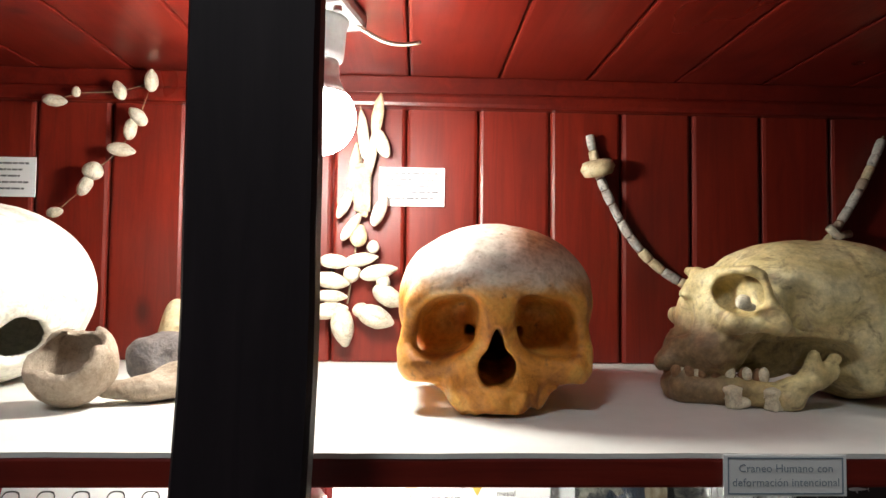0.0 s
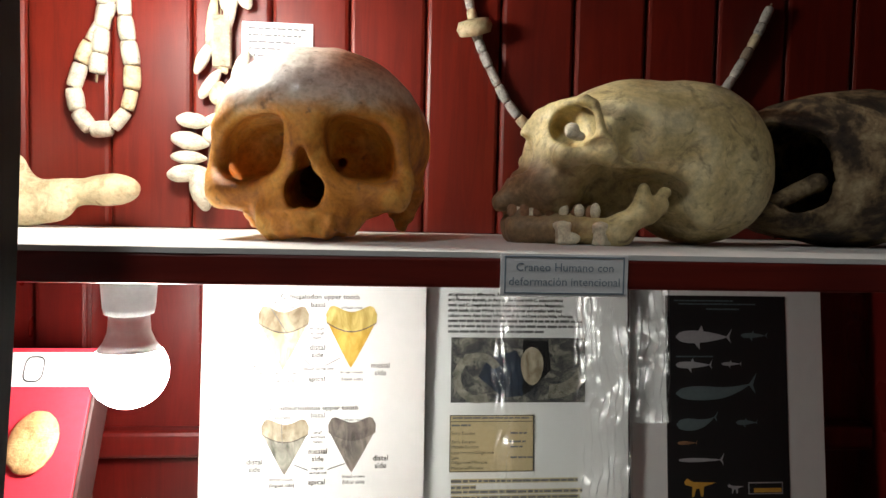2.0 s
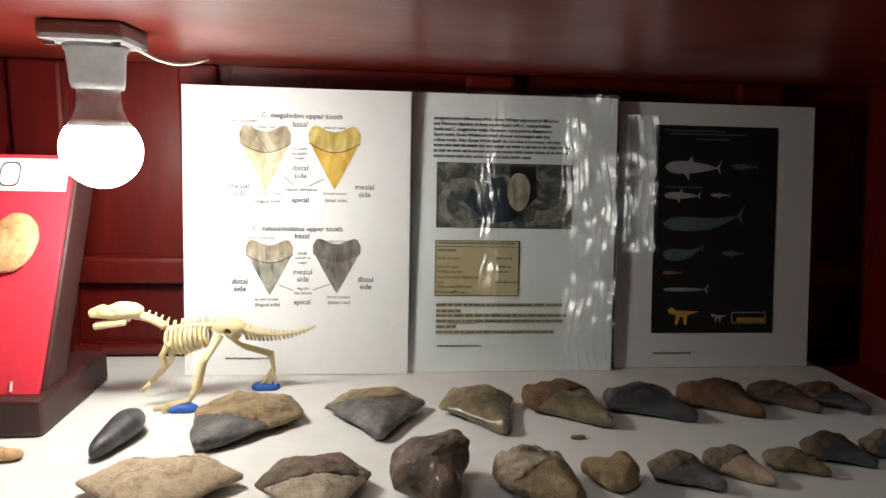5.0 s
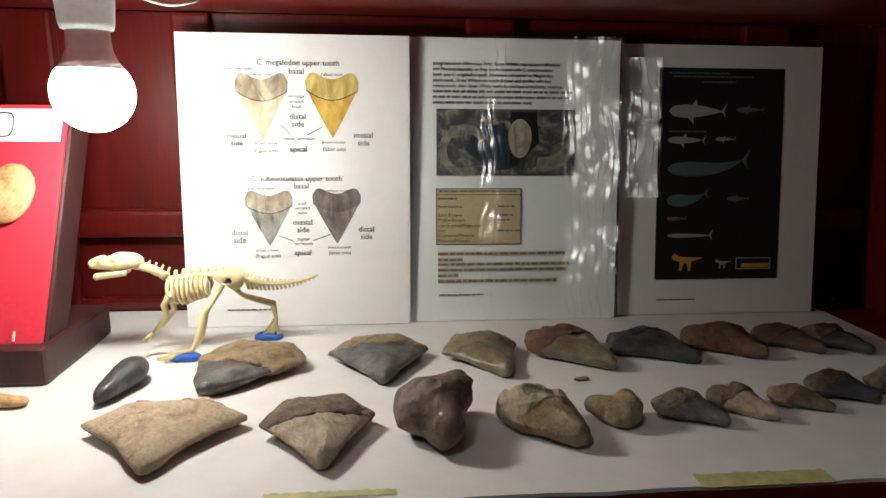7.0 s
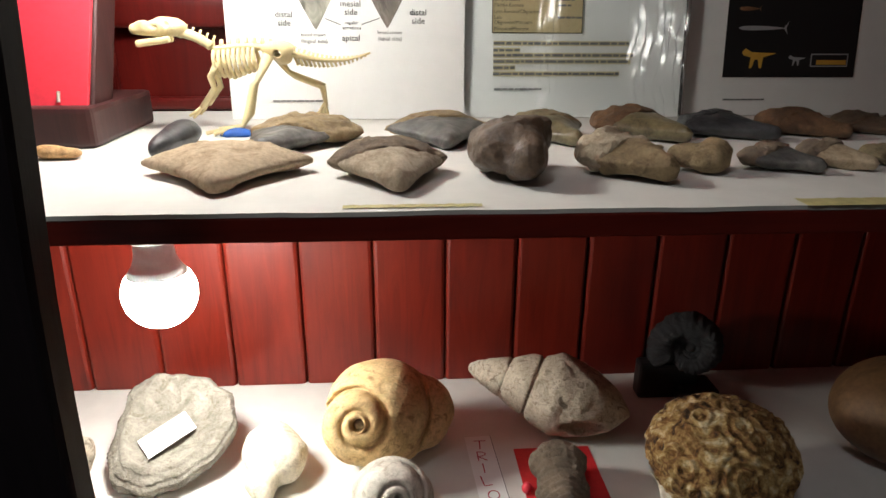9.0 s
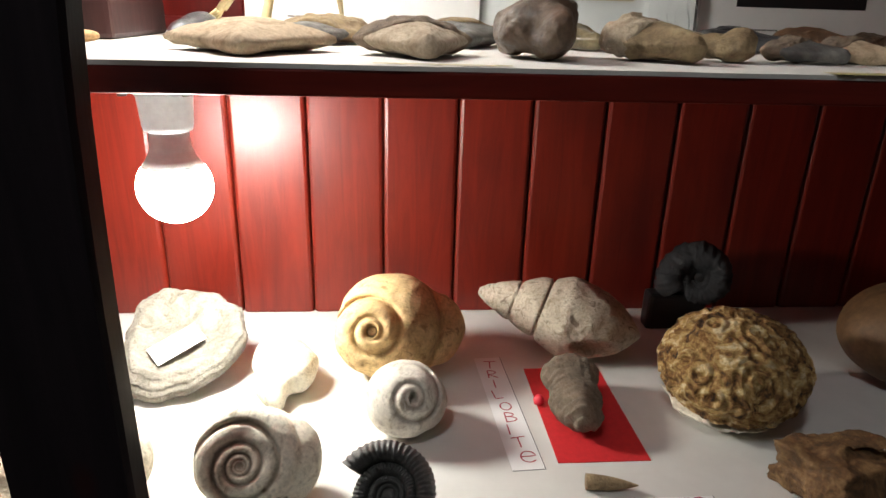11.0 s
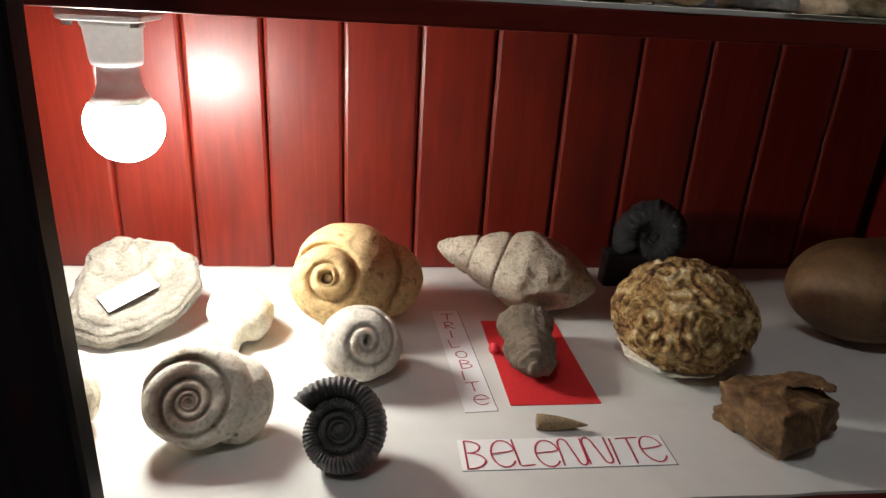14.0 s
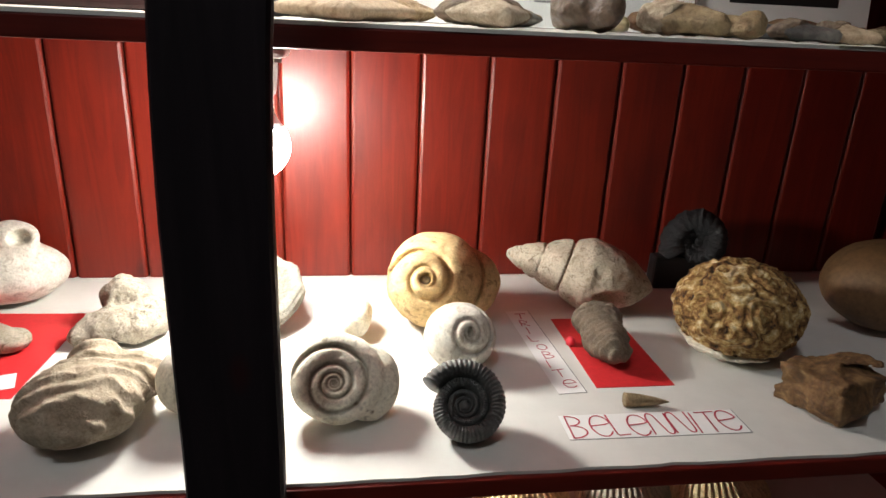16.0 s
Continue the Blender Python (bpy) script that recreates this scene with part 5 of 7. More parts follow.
SAND = mineral("sandy_fossil", ((0.3, (0.34, 0.25, 0.16)), (0.7, (0.52, 0.41, 0.29))), 40, 0.85, 0.5, 0.003)
SANDPALE = mineral("pale_sandy_fossil", ((0.3, (0.26, 0.19, 0.12)), (0.55, (0.48, 0.4, 0.3)), (0.75, (0.6, 0.53, 0.42))), 55, 0.8, 0.6, 0.004)
DUSKY = mineral("dusky_brown_root", ((0.3, (0.08, 0.06, 0.05)), (0.55, (0.22, 0.16, 0.11)), (0.75, (0.34, 0.26, 0.17))), 60, 0.75, 0.6, 0.004)
TANROOT = mineral("tan_brown_root", ((0.3, (0.13, 0.085, 0.045)), (0.55, (0.33, 0.24, 0.13)), (0.75, (0.48, 0.38, 0.23))), 55, 0.6, 0.6, 0.004)
ENAMEL = mineral("grey_glossy_enamel", ((0.3, (0.03, 0.03, 0.035)), (0.5, (0.1, 0.095, 0.09)), (0.75, (0.26, 0.24, 0.22))), 40, 0.36, 0.3, 0.003, coat=0.12)
OLIVE = mineral("olive_enamel", ((0.3, (0.06, 0.05, 0.03)), (0.55, (0.16, 0.13, 0.07)), (0.75, (0.26, 0.22, 0.13))), 50, 0.3, 0.2, 0.002, coat=0.3)
OLIVEROOT = mineral("olive_tan_root", ((0.3, (0.14, 0.11, 0.06)), (0.7, (0.34, 0.27, 0.16))), 60, 0.5, 0.5, 0.004)
BROWNROCK = mineral("dark_brown_rock", ((0.3, (0.045, 0.028, 0.017)), (0.55, (0.12, 0.075, 0.045)), (0.8, (0.24, 0.16, 0.1))), 45, 0.42, 0.5, 0.004, coat=0.2)
BLUEBLACK = mineral("blue_black_enamel", ((0.3, (0.02, 0.022, 0.026)), (0.7, (0.075, 0.075, 0.08))), 50, 0.35, 0.3, 0.003, coat=0.2)
RUST = mineral("rusty_root", ((0.3, (0.06, 0.035, 0.02)), (0.6, (0.2, 0.1, 0.045)), (0.8, (0.34, 0.25, 0.15))), 60, 0.6, 0.6, 0.004)

shark_tooth(0.048, 0.608, 0.11, 0.08, 0.025, 2, SAND, SAND, 1, "broad sandy-brown fossil shark tooth with wide root", 0.03, 0.16, 0.8, 0.0014, 1.7)
shark_tooth(0.151, 0.602, 0.078, 0.074, 0.029, 8, DUSKY, SANDPALE, 2, "sandy fossil shark tooth with dark mottled root", 0.0, 0.42, 1.1)
lumps("fossil_nodule", 0.226, 0.605, Z2, BROWNROCK, "rounded dark brown fossil nodule with worn edges", "fossil",
      ((0, 0.004, 0.017, 0.023, 0.03, 0.017), (0.006, -0.02, 0.014, 0.013, 0.018, 0.014), (0.017, 0.014, 0.019, 0.011, 0.015, 0.014), (-0.014, 0.002, 0.013, 0.012, 0.024, 0.013)), 9, 0.0042, 65, 0.0013, 0.008)
shark_tooth(0.297, 0.604, 0.058, 0.066, 0.034, 22, SANDPALE, TANROOT, 3, "chunky pale fossil tooth with a brown face", 0.18, 0.45, 1.2, 0.0025, 0.8)
lumps("fossil_chip", 0.354, 0.612, Z2, TANROOT, "small knobbly tan fossil chip", "fossil",
      ((-0.008, 0.004, 0.009, 0.012, 0.01, 0.008), (0.008, 0, 0.011, 0.01, 0.014, 0.011), (0.002, -0.008, 0.008, 0.012, 0.01, 0.008)), 11, 0.002, 110, 0.0011, 0.006)
for k, (x, y, w, l, h, rz, r, c, tp) in enumerate(((0.405, 0.614, 0.05, 0.048, 0.02, 30, DUSKY, ENAMEL, 0.25), (0.449, 0.622, 0.044, 0.046, 0.022, 25, DUSKY, SAND, 0.2), (0.497, 0.628, 0.044, 0.04, 0.016, 30, OLIVEROOT, OLIVE, 0.25), (0.54, 0.642, 0.055, 0.046, 0.02, 28, BROWNROCK, BLUEBLACK, 0.2), (0.588, 0.645, 0.045, 0.042, 0.018, 25, DUSKY, BLUEBLACK, 0.1))):
    shark_tooth(x, y, w, l, h, rz, r, c, 20 + k, "small dark fossil shark tooth lying in the front row", tp)
shark_tooth(0.092, 0.713, 0.092, 0.086, 0.026, -8, TANROOT, ENAMEL, 31, "large fossil shark tooth, brown root and glossy grey crown", -0.3, 0.52, 1.15, 0.0018, 1.0)
shark_tooth(0.19, 0.727, 0.088, 0.08, 0.026, 4, TANROOT, ENAMEL, 32, "fossil shark tooth with tan banded root and grey crown", 0.0, 0.35)
crackd = shark_tooth(0.277, 0.729, 0.07, 0.075, 0.026, 12, OLIVEROOT, OLIVE, 33, "olive-brown fossil shark tooth with a crack across it", 0.12, 0.38)
part("crack", tube([(0.004 + 0.001 * math.sin(3 * i), 0.02 - 0.005 * i, 0.0196 - 0.0008 * i) for i in range(9)], 0.0008, 5), BLACK, crackd, "dark crack line")
shark_tooth(0.351, 0.733, 0.074, 0.08, 0.03, 22, RUST, OLIVE, 34, "dark brown fossil shark tooth with thick root", 0.25, 0.4, 1.2)
shark_tooth(0.425, 0.735, 0.08, 0.07, 0.024, 24, BLUEBLACK, BLUEBLACK, 35, "slim blue-black fossil shark tooth", 0.3, 0.3)
shark_tooth(0.499, 0.743, 0.08, 0.066, 0.026, 20, RUST, RUST, 36, "rusty brown fossil shark tooth with pale chipped tip", 0.2, 0.4, 1.2)
shark_tooth(0.565, 0.75, 0.06, 0.06, 0.022, 20, BROWNROCK, BROWNROCK, 37, "small dark fossil tooth in the back row", 0.2)
shark_tooth(0.61, 0.745, 0.05, 0.06, 0.022, 20, BROWNROCK, BLUEBLACK, 38, "small dark fossil tooth at the end of the row", 0.2)
lumps("fossil_tooth", -0.003, 0.69, Z2, BLUEBLACK, "small smooth grey-black fossil tooth lying alone", "fossil tooth",
      ((0, 0.01, 0.01, 0.012, 0.02, 0.01), (-0.005, -0.01, 0.008, 0.009, 0.018, 0.008), (-0.009, -0.024, 0.005, 0.004, 0.009, 0.005)), 5, 0.0006, 90, 0.0011, 0.008)
lumps("fossil_chip", -0.072, 0.665, Z2, AMBERSTONE, "small amber fossil chip by the red plaque", "fossil", ((0, 0, 0.004, 0.01, 0.006, 0.004), (-0.012, 0, 0.005, 0.01, 0.007, 0.005)), 3, 0.0006, 90, 0.001, 0.004)
lumps("fossil_chip", 0.35, 0.682, Z2, TANROOT, "tiny crumb of fossil on the paper", "fossil", ((0, 0, 0.0015, 0.005, 0.002, 0.0015), (0.005, 0.001, 0.0015, 0.003, 0.002, 0.0015)), 3, 0.0004, 200, 0.0005, 0.002)

TAPE = plain("yellowed_tape", (0.5, 0.44, 0.2), 0.5, grain=0.25, scale=90)
for x0, x1, y, h, seed in ((0.126, 0.2, 0.537, 0.006, 2), (0.376, 0.458, 0.534, 0.014, 5)):
    tape = empty("tape_strip", x0, y, Z2 + 0.0002, "torn strip of yellowed adhesive tape on the paper", "tape", "tape strips")
    n = 40
    pts = [((x1 - x0) * i / n, -h / 2 + 0.0016 * noise.noise((i * 0.7, seed, 0))) for i in range(n + 1)] + [((x1 - x0) * i / n, h / 2 + 0.0022 * noise.noise((i * 0.5, seed, 4))) for i in range(n, -1, -1)]
    bm = bmesh.new()
    fc = bm.faces.new([bm.verts.new((a, b, 0.0004)) for a, b in pts])
    bmesh.ops.triangulate(bm, faces=bm.faces[:])
    part("tape", bm, TAPE, tape)


# ---- toy dinosaur skeleton ----
IVORY = plain("ivory_plastic", (0.72, 0.6, 0.33), 0.45, grain=0.1, scale=90)
BLUECLAY = plain("blue_clay", (0.02, 0.1, 0.42), 0.5)
dino = empty("dinosaur_skeleton", 0.029, 0.772, Z2, "ivory plastic toy dinosaur skeleton standing on blue clay", "toy")
dino.scale = (0.97, 1.0, 0.93)


def bone(name, pts, r, label="", seg=10, under=None):
    return part(name, tube(pts, r, seg), IVORY, under or dino, label, True)


spine_at = lambda s: Vector((-0.022 + 0.052 * s, 0.012 * (s - 0.5), 0.072 + 0.003 * math.sin(3 * s)))
f = lambda X, Y, Z: carve(carve(fuse(fuse(ell(X, Y, Z, (0.004, 0, 0.003), (0.015, 0.008, 0.0075)), cap(X, Y, Z, (-0.004, 0, 0.001), (-0.026, 0, -0.0015), 0.0068, 0.0042), 0.004), cap(X, np.abs(Y), Z, (-0.022, 0.001, 0.002), (-0.018, 0.003, 0.003), 0.003), 0.002),
      ell(X, np.abs(Y), Z, (0.002, 0.009, 0.005), (0.0035, 0.003, 0.003)), 0.001), ell(X, np.abs(Y), Z, (-0.01, 0.008, 0.002), (0.005, 0.003, 0.002)), 0.001) + 0.0004 * fuzz(X, Y, Z, 300, 3, 2)
ob = solid_part("skull", f, (-0.034, -0.012, -0.01), (0.022, 0.012, 0.014), 0.0008, IVORY, dino)
ob.matrix_basis = pose(-0.058, -0.008, 0.0885, 0, 6, 6) @ Matrix.Diagonal((0.92, 1.1, 1.08, 1))
f = lambda X, Y, Z: np.minimum(cap(X, np.abs(Y), Z, (0.004, 0.0055, 0), (-0.024, 0.002, -0.002), 0.0024, 0.0026), 1.0)
ob = solid_part("jaw", f, (-0.03, -0.011, -0.008), (0.01, 0.011, 0.006), 0.0008, IVORY, dino)
ob.matrix_basis = pose(-0.059, -0.008, 0.081, 0, -3, 6) @ Matrix.Diagonal((0.88, 1.1, 1.2, 1))
neck = [Vector((-0.05, -0.007, 0.087)), Vector((-0.036, -0.006, 0.087)), Vector((-0.03, -0.006, 0.081)), Vector((-0.023, -0.006, 0.0755))]
neck_bone = bone("neck", [neck[0].lerp(neck[3], i / 8) + Vector((0, 0, 0.0025 * math.sin(math.pi * i / 8))) for i in range(9)], lambda t: 0.0034 + 0.0012 * abs(math.sin(14 * t)))
for i in range(6):
    p = neck[0].lerp(neck[3], i / 5)
    bone("neck_spine", [p, p + Vector((0.004, 0, 0.0085))], lambda t: 0.0018 - 0.0008 * t, seg=6, under=neck_bone)
backbone = bone("backbone", [spine_at(i / 24) for i in range(25)], lambda t: 0.0028 + 0.0008 * abs(math.sin(30 * t)))
for i in range(9):
    p = spine_at(i / 8)
    bone("back_spine", [p, p + Vector((0.001, 0, 0.0078))], lambda t: 0.0023 - 0.0008 * t, seg=6, under=backbone)
for i in range(9):
    p = spine_at(0.05 + 0.075 * i)
    drop = 0.026 - 0.0012 * abs(i - 3)
    for s in (-1, 1):
        bone("rib", [p + Vector((0.003 * q / 6 - 0.002, s * 0.0095 * math.sin(math.pi * q / 6) ** 0.7 if q < 6 else s * 0.001, -drop * q / 6)) for q in range(7)], 0.0017, seg=6, under=backbone)
f = lambda X, Y, Z: carve(fuse(ell(X, np.abs(Y), Z, (0, 0.005, 0.003), (0.014, 0.003, 0.007)), ell(X, Y, Z, (0.004, 0, -0.004), (0.008, 0.005, 0.007)), 0.004), ell(X, Y, Z, (0, 0, -0.001), (0.003, 0.02, 0.003)), 0.001)
ob = solid_part("pelvis", f, (-0.018, -0.011, -0.014), (0.018, 0.011, 0.013), 0.0009, IVORY, dino)
ob.location = (0.03, 0.004, 0.07)
tail_at = lambda s: Vector((0.04 + 0.068 * s, 0.005 + 0.012 * s, 0.069 - 0.008 * math.sin(2.6 * s) + 0.004 * s * s))
tail_bone = bone("tail", [tail_at(i / 40) for i in range(41)], lambda t: 0.0026 * (1 - 0.7 * t) + 0.0007 * abs(math.sin(44 * t)) * (1 - 0.6 * t))
for i in range(17):
    p = tail_at(0.04 + i / 18)
    k = 1 - i / 20
    bone("tail_spine", [p + Vector((0.002 * k, 0, 0.0068 * k)), p, p + Vector((0.0035 * k, 0, -0.0095 * k))], lambda t, k=k: 0.0015 * (0.45 + 0.55 * k), seg=6, under=tail_bone)
hip = Vector((0.024, 0, 0.068))
front_leg = bone("front_leg", [hip + Vector((0, -0.008, 0)), Vector((0.014, -0.014, 0.047)), Vector((0.011, -0.015, 0.043)), Vector((0.006, -0.018, 0.02)), Vector((0.0, -0.021, 0.009)), Vector((-0.018, -0.024, 0.004))], lambda t: 0.0034 + 0.0015 * math.cos(12 * t))
rear_leg = bone("rear_leg", [hip + Vector((0.002, 0.008, 0)), Vector((0.036, 0.014, 0.052)), Vector((0.042, 0.016, 0.048)), Vector((0.064, 0.024, 0.038)), Vector((0.066, 0.025, 0.02)), Vector((0.06, 0.026, 0.006))], lambda t: 0.003 + 0.0012 * math.cos(12 * t))
for dx, dy in ((-0.03, -0.002), (-0.022, -0.008), (-0.02, 0.006)):
    bone("toe", [(-0.008, -0.022, 0.008), (dx, -0.022 + dy, 0.003)], 0.0018, seg=8, under=front_leg)
for dx in (-0.004, 0.004, 0.01):
    bone("toe", [(0.065, 0.025, 0.022), (0.058 + dx, 0.024, 0.006)], 0.0016, seg=8, under=rear_leg)
for y in (-0.014, 0.006):
    arm = bone("arm", [(-0.018, y * 0.6 - 0.004, 0.062), (-0.024, y, 0.05), (-0.022, y, 0.04), (-0.034, y, 0.024)], lambda t: 0.0034 - 0.001 * t)
    for q in (-1, 0, 1):
        bone("finger", [(-0.034, y, 0.025), (-0.042 + 0.002 * q, y + 0.004 * q, 0.015 + 0.002 * abs(q))], 0.0013, seg=6, under=arm)
for x, y, s in ((-0.006, -0.022, 1.0), (0.058, 0.027, 0.9)):
    f = lambda X, Y, Z: np.maximum(ell(X, Y, Z, (0, 0, 0.002), (0.014, 0.008, 0.006)), -Z) + 0.0007 * fuzz(X, Y, Z, 160, 4, 2)
    ob = solid_part("clay_foot", f, (-0.018, -0.012, -0.002), (0.018, 0.012, 0.012), 0.001, BLUECLAY, dino, "lump of blue clay under the foot")
    ob.location = (x, y, 0)


# ---- fossils of the lower shelf ----
GREYSHELL = mineral("grey_white_fossil", ((0.3, (0.46, 0.43, 0.37)), (0.7, (0.68, 0.65, 0.58))), 45, 0.8, 0.4, 0.003)
WHITESHELL = mineral("chalky_fossil", ((0.3, (0.58, 0.54, 0.43)), (0.7, (0.8, 0.76, 0.65))), 40, 0.8, 0.35, 0.003)
YELLOWSHELL = mineral("yellow_ochre_fossil", ((0.3, (0.48, 0.33, 0.14)), (0.55, (0.64, 0.46, 0.23)), (0.8, (0.72, 0.57, 0.33))), 40, 0.8, 0.4, 0.003, (0.34, 0.2, 0.08), 70)
CHARCOAL = mineral("charcoal_ammonite", ((0.3, (0.035, 0.035, 0.035)), (0.7, (0.15, 0.15, 0.145))), 60, 0.5, 0.4, 0.003)
TURRET = mineral("beige_grey_turret", ((0.3, (0.36, 0.3, 0.22)), (0.55, (0.54, 0.48, 0.38)), (0.8, (0.66, 0.61, 0.52))), 55, 0.8, 0.5, 0.004, (0.22, 0.17, 0.12), 90)
CORAL = mineral("brown_cream_concretion", ((0.38, (0.04, 0.02, 0.008)), (0.46, (0.24, 0.12, 0.035)), (0.54, (0.48, 0.32, 0.12)), (0.63, (0.72, 0.62, 0.4))), 52, 0.8, 0.7, 0.005, distort=1.6)
ROUNDSTONE = mineral("tan_river_stone", ((0.3, (0.09, 0.045, 0.018)), (0.6, (0.19, 0.105, 0.045)), (0.8, (0.27, 0.18, 0.09))), 22, 0.6, 0.2, 0.003)
WOODSTONE = mineral("petrified_wood", ((0.3, (0.02, 0.012, 0.008)), (0.48, (0.15, 0.075, 0.028)), (0.72, (0.4, 0.25, 0.11))), 40, 0.7, 0.5, 0.004, distort=2.0)
TRILO = mineral("grey_brown_trilobite", ((0.3, (0.1, 0.075, 0.055)), (0.7, (0.27, 0.21, 0.15))), 70, 0.7, 0.6, 0.004)
BLACKSTONE = mineral("black_grey_fossil", ((0.35, (0.007, 0.007, 0.008)), (0.6, (0.022, 0.022, 0.025)), (0.75, (0.22, 0.21, 0.2))), 45, 0.6, 0.7, 0.005)
FOSSILGREY = mineral("buff_wrinkled_fossil", ((0.3, (0.28, 0.22, 0.15)), (0.7, (0.46, 0.39, 0.3))), 55, 0.85, 0.5, 0.004)
CRYSTAL = mineral("pitted_cream_rock", ((0.3, (0.36, 0.3, 0.22)), (0.7, (0.62, 0.57, 0.47))), 70, 0.85, 0.7, 0.006, (0.12, 0.09, 0.06), 95)


def dirty(m, colour):
    """Lets the mesh's own dirt mask darken the material."""
    t = m.node_tree
    p = t.nodes["Principled BSDF"]
    at = t.nodes.new("ShaderNodeAttribute")
    at.attribute_name = "dirt"
    t.links.new(mix(t, p.inputs["Base Color"].links[0].from_socket, colour, at.outputs["Fac"]), p.inputs["Base Color"])


dirty(WHITESHELL, (0.12, 0.085, 0.05))
dirty(GREYSHELL, (0.14, 0.11, 0.08))
dirty(YELLOWSHELL, (0.24, 0.13, 0.05))
OYSTER = mineral("grey_oyster_fossil", ((0.3, (0.12, 0.105, 0.085)), (0.55, (0.24, 0.22, 0.185)), (0.75, (0.34, 0.32, 0.275))), 40, 0.85, 0.5, 0.004)


def coil(R, turns, growth, rise, thick, tall, ribs=0, rib_amp=0.0, seed=0, amp=0.02, steps=260, seg=28, cusp=0.0):
    """A coiled shell round z, its apex at the top, as a swept whorl of growing size."""
    bm = bmesh.new()
    rings = []
    for i in range(steps + 1):
        th = 2 * math.pi * turns * i / steps
        s = growth ** (th / (2 * math.pi) - turns)
        c = Vector((math.cos(th), math.sin(th), 0))
        mid = c * (R * s * (1 - thick)) + Vector((0, 0, -rise * R * (s - 1)))
        ring = []
        for k in range(seg):
            a = 2 * math.pi * k / seg
            w = 1 + (rib_amp * (0.5 + 0.5 * math.cos(ribs * th)) * max(0.0, math.cos(a - 0.75)) ** 0.35 if ribs and math.cos(a - 0.75) > 0 else 0)
            w += cusp * max(0.0, math.cos(a - 0.9)) ** 6
            p = mid + R * s * w * (thick * math.cos(a) * c + tall * math.sin(a) * Vector((0, 0, 1)))
            q = p / max(R, 1e-6)
            p += amp * R * min(1.0, s + 0.2) * noise.noise_vector((q.x * 2.4 + seed, q.y * 2.4, q.z * 2.4)) + 0.35 * amp * R * noise.noise_vector((q.x * 9 + seed, q.y * 9, q.z * 9))
            ring.append(bm.verts.new(p))
        rings.append(ring)
    for a, b in zip(rings, rings[1:]):
        for k in range(seg):
            bm.faces.new((a[k], a[(k + 1) % seg], b[(k + 1) % seg], b[k]))
    bm.faces.new(rings[0][::-1])
    bm.faces.new(rings[-1])
    bmesh.ops.create_icosphere(bm, subdivisions=3, radius=0.13 * R, matrix=Matrix.Translation((0, 0, rise * R * 0.93)))
    bmesh.ops.recalc_face_normals(bm, faces=bm.faces)
    return bm


def coiled_fossil(name, x, y, label, mat, bm, tilt, heading, spin, lift=0.0, category="fossil"):
    thing = empty(name, x, y, Z3, label, category)
    bm.transform(pose(0, 0, 0, tilt, 0, heading) @ pose(0, 0, 0, 0, 0, spin))
    low = min(v.co.z for v in bm.verts)
    bm.transform(Matrix.Translation((0, 0, lift - low)))
    part("coil", bm, mat, thing, smooth=True)
    return thing


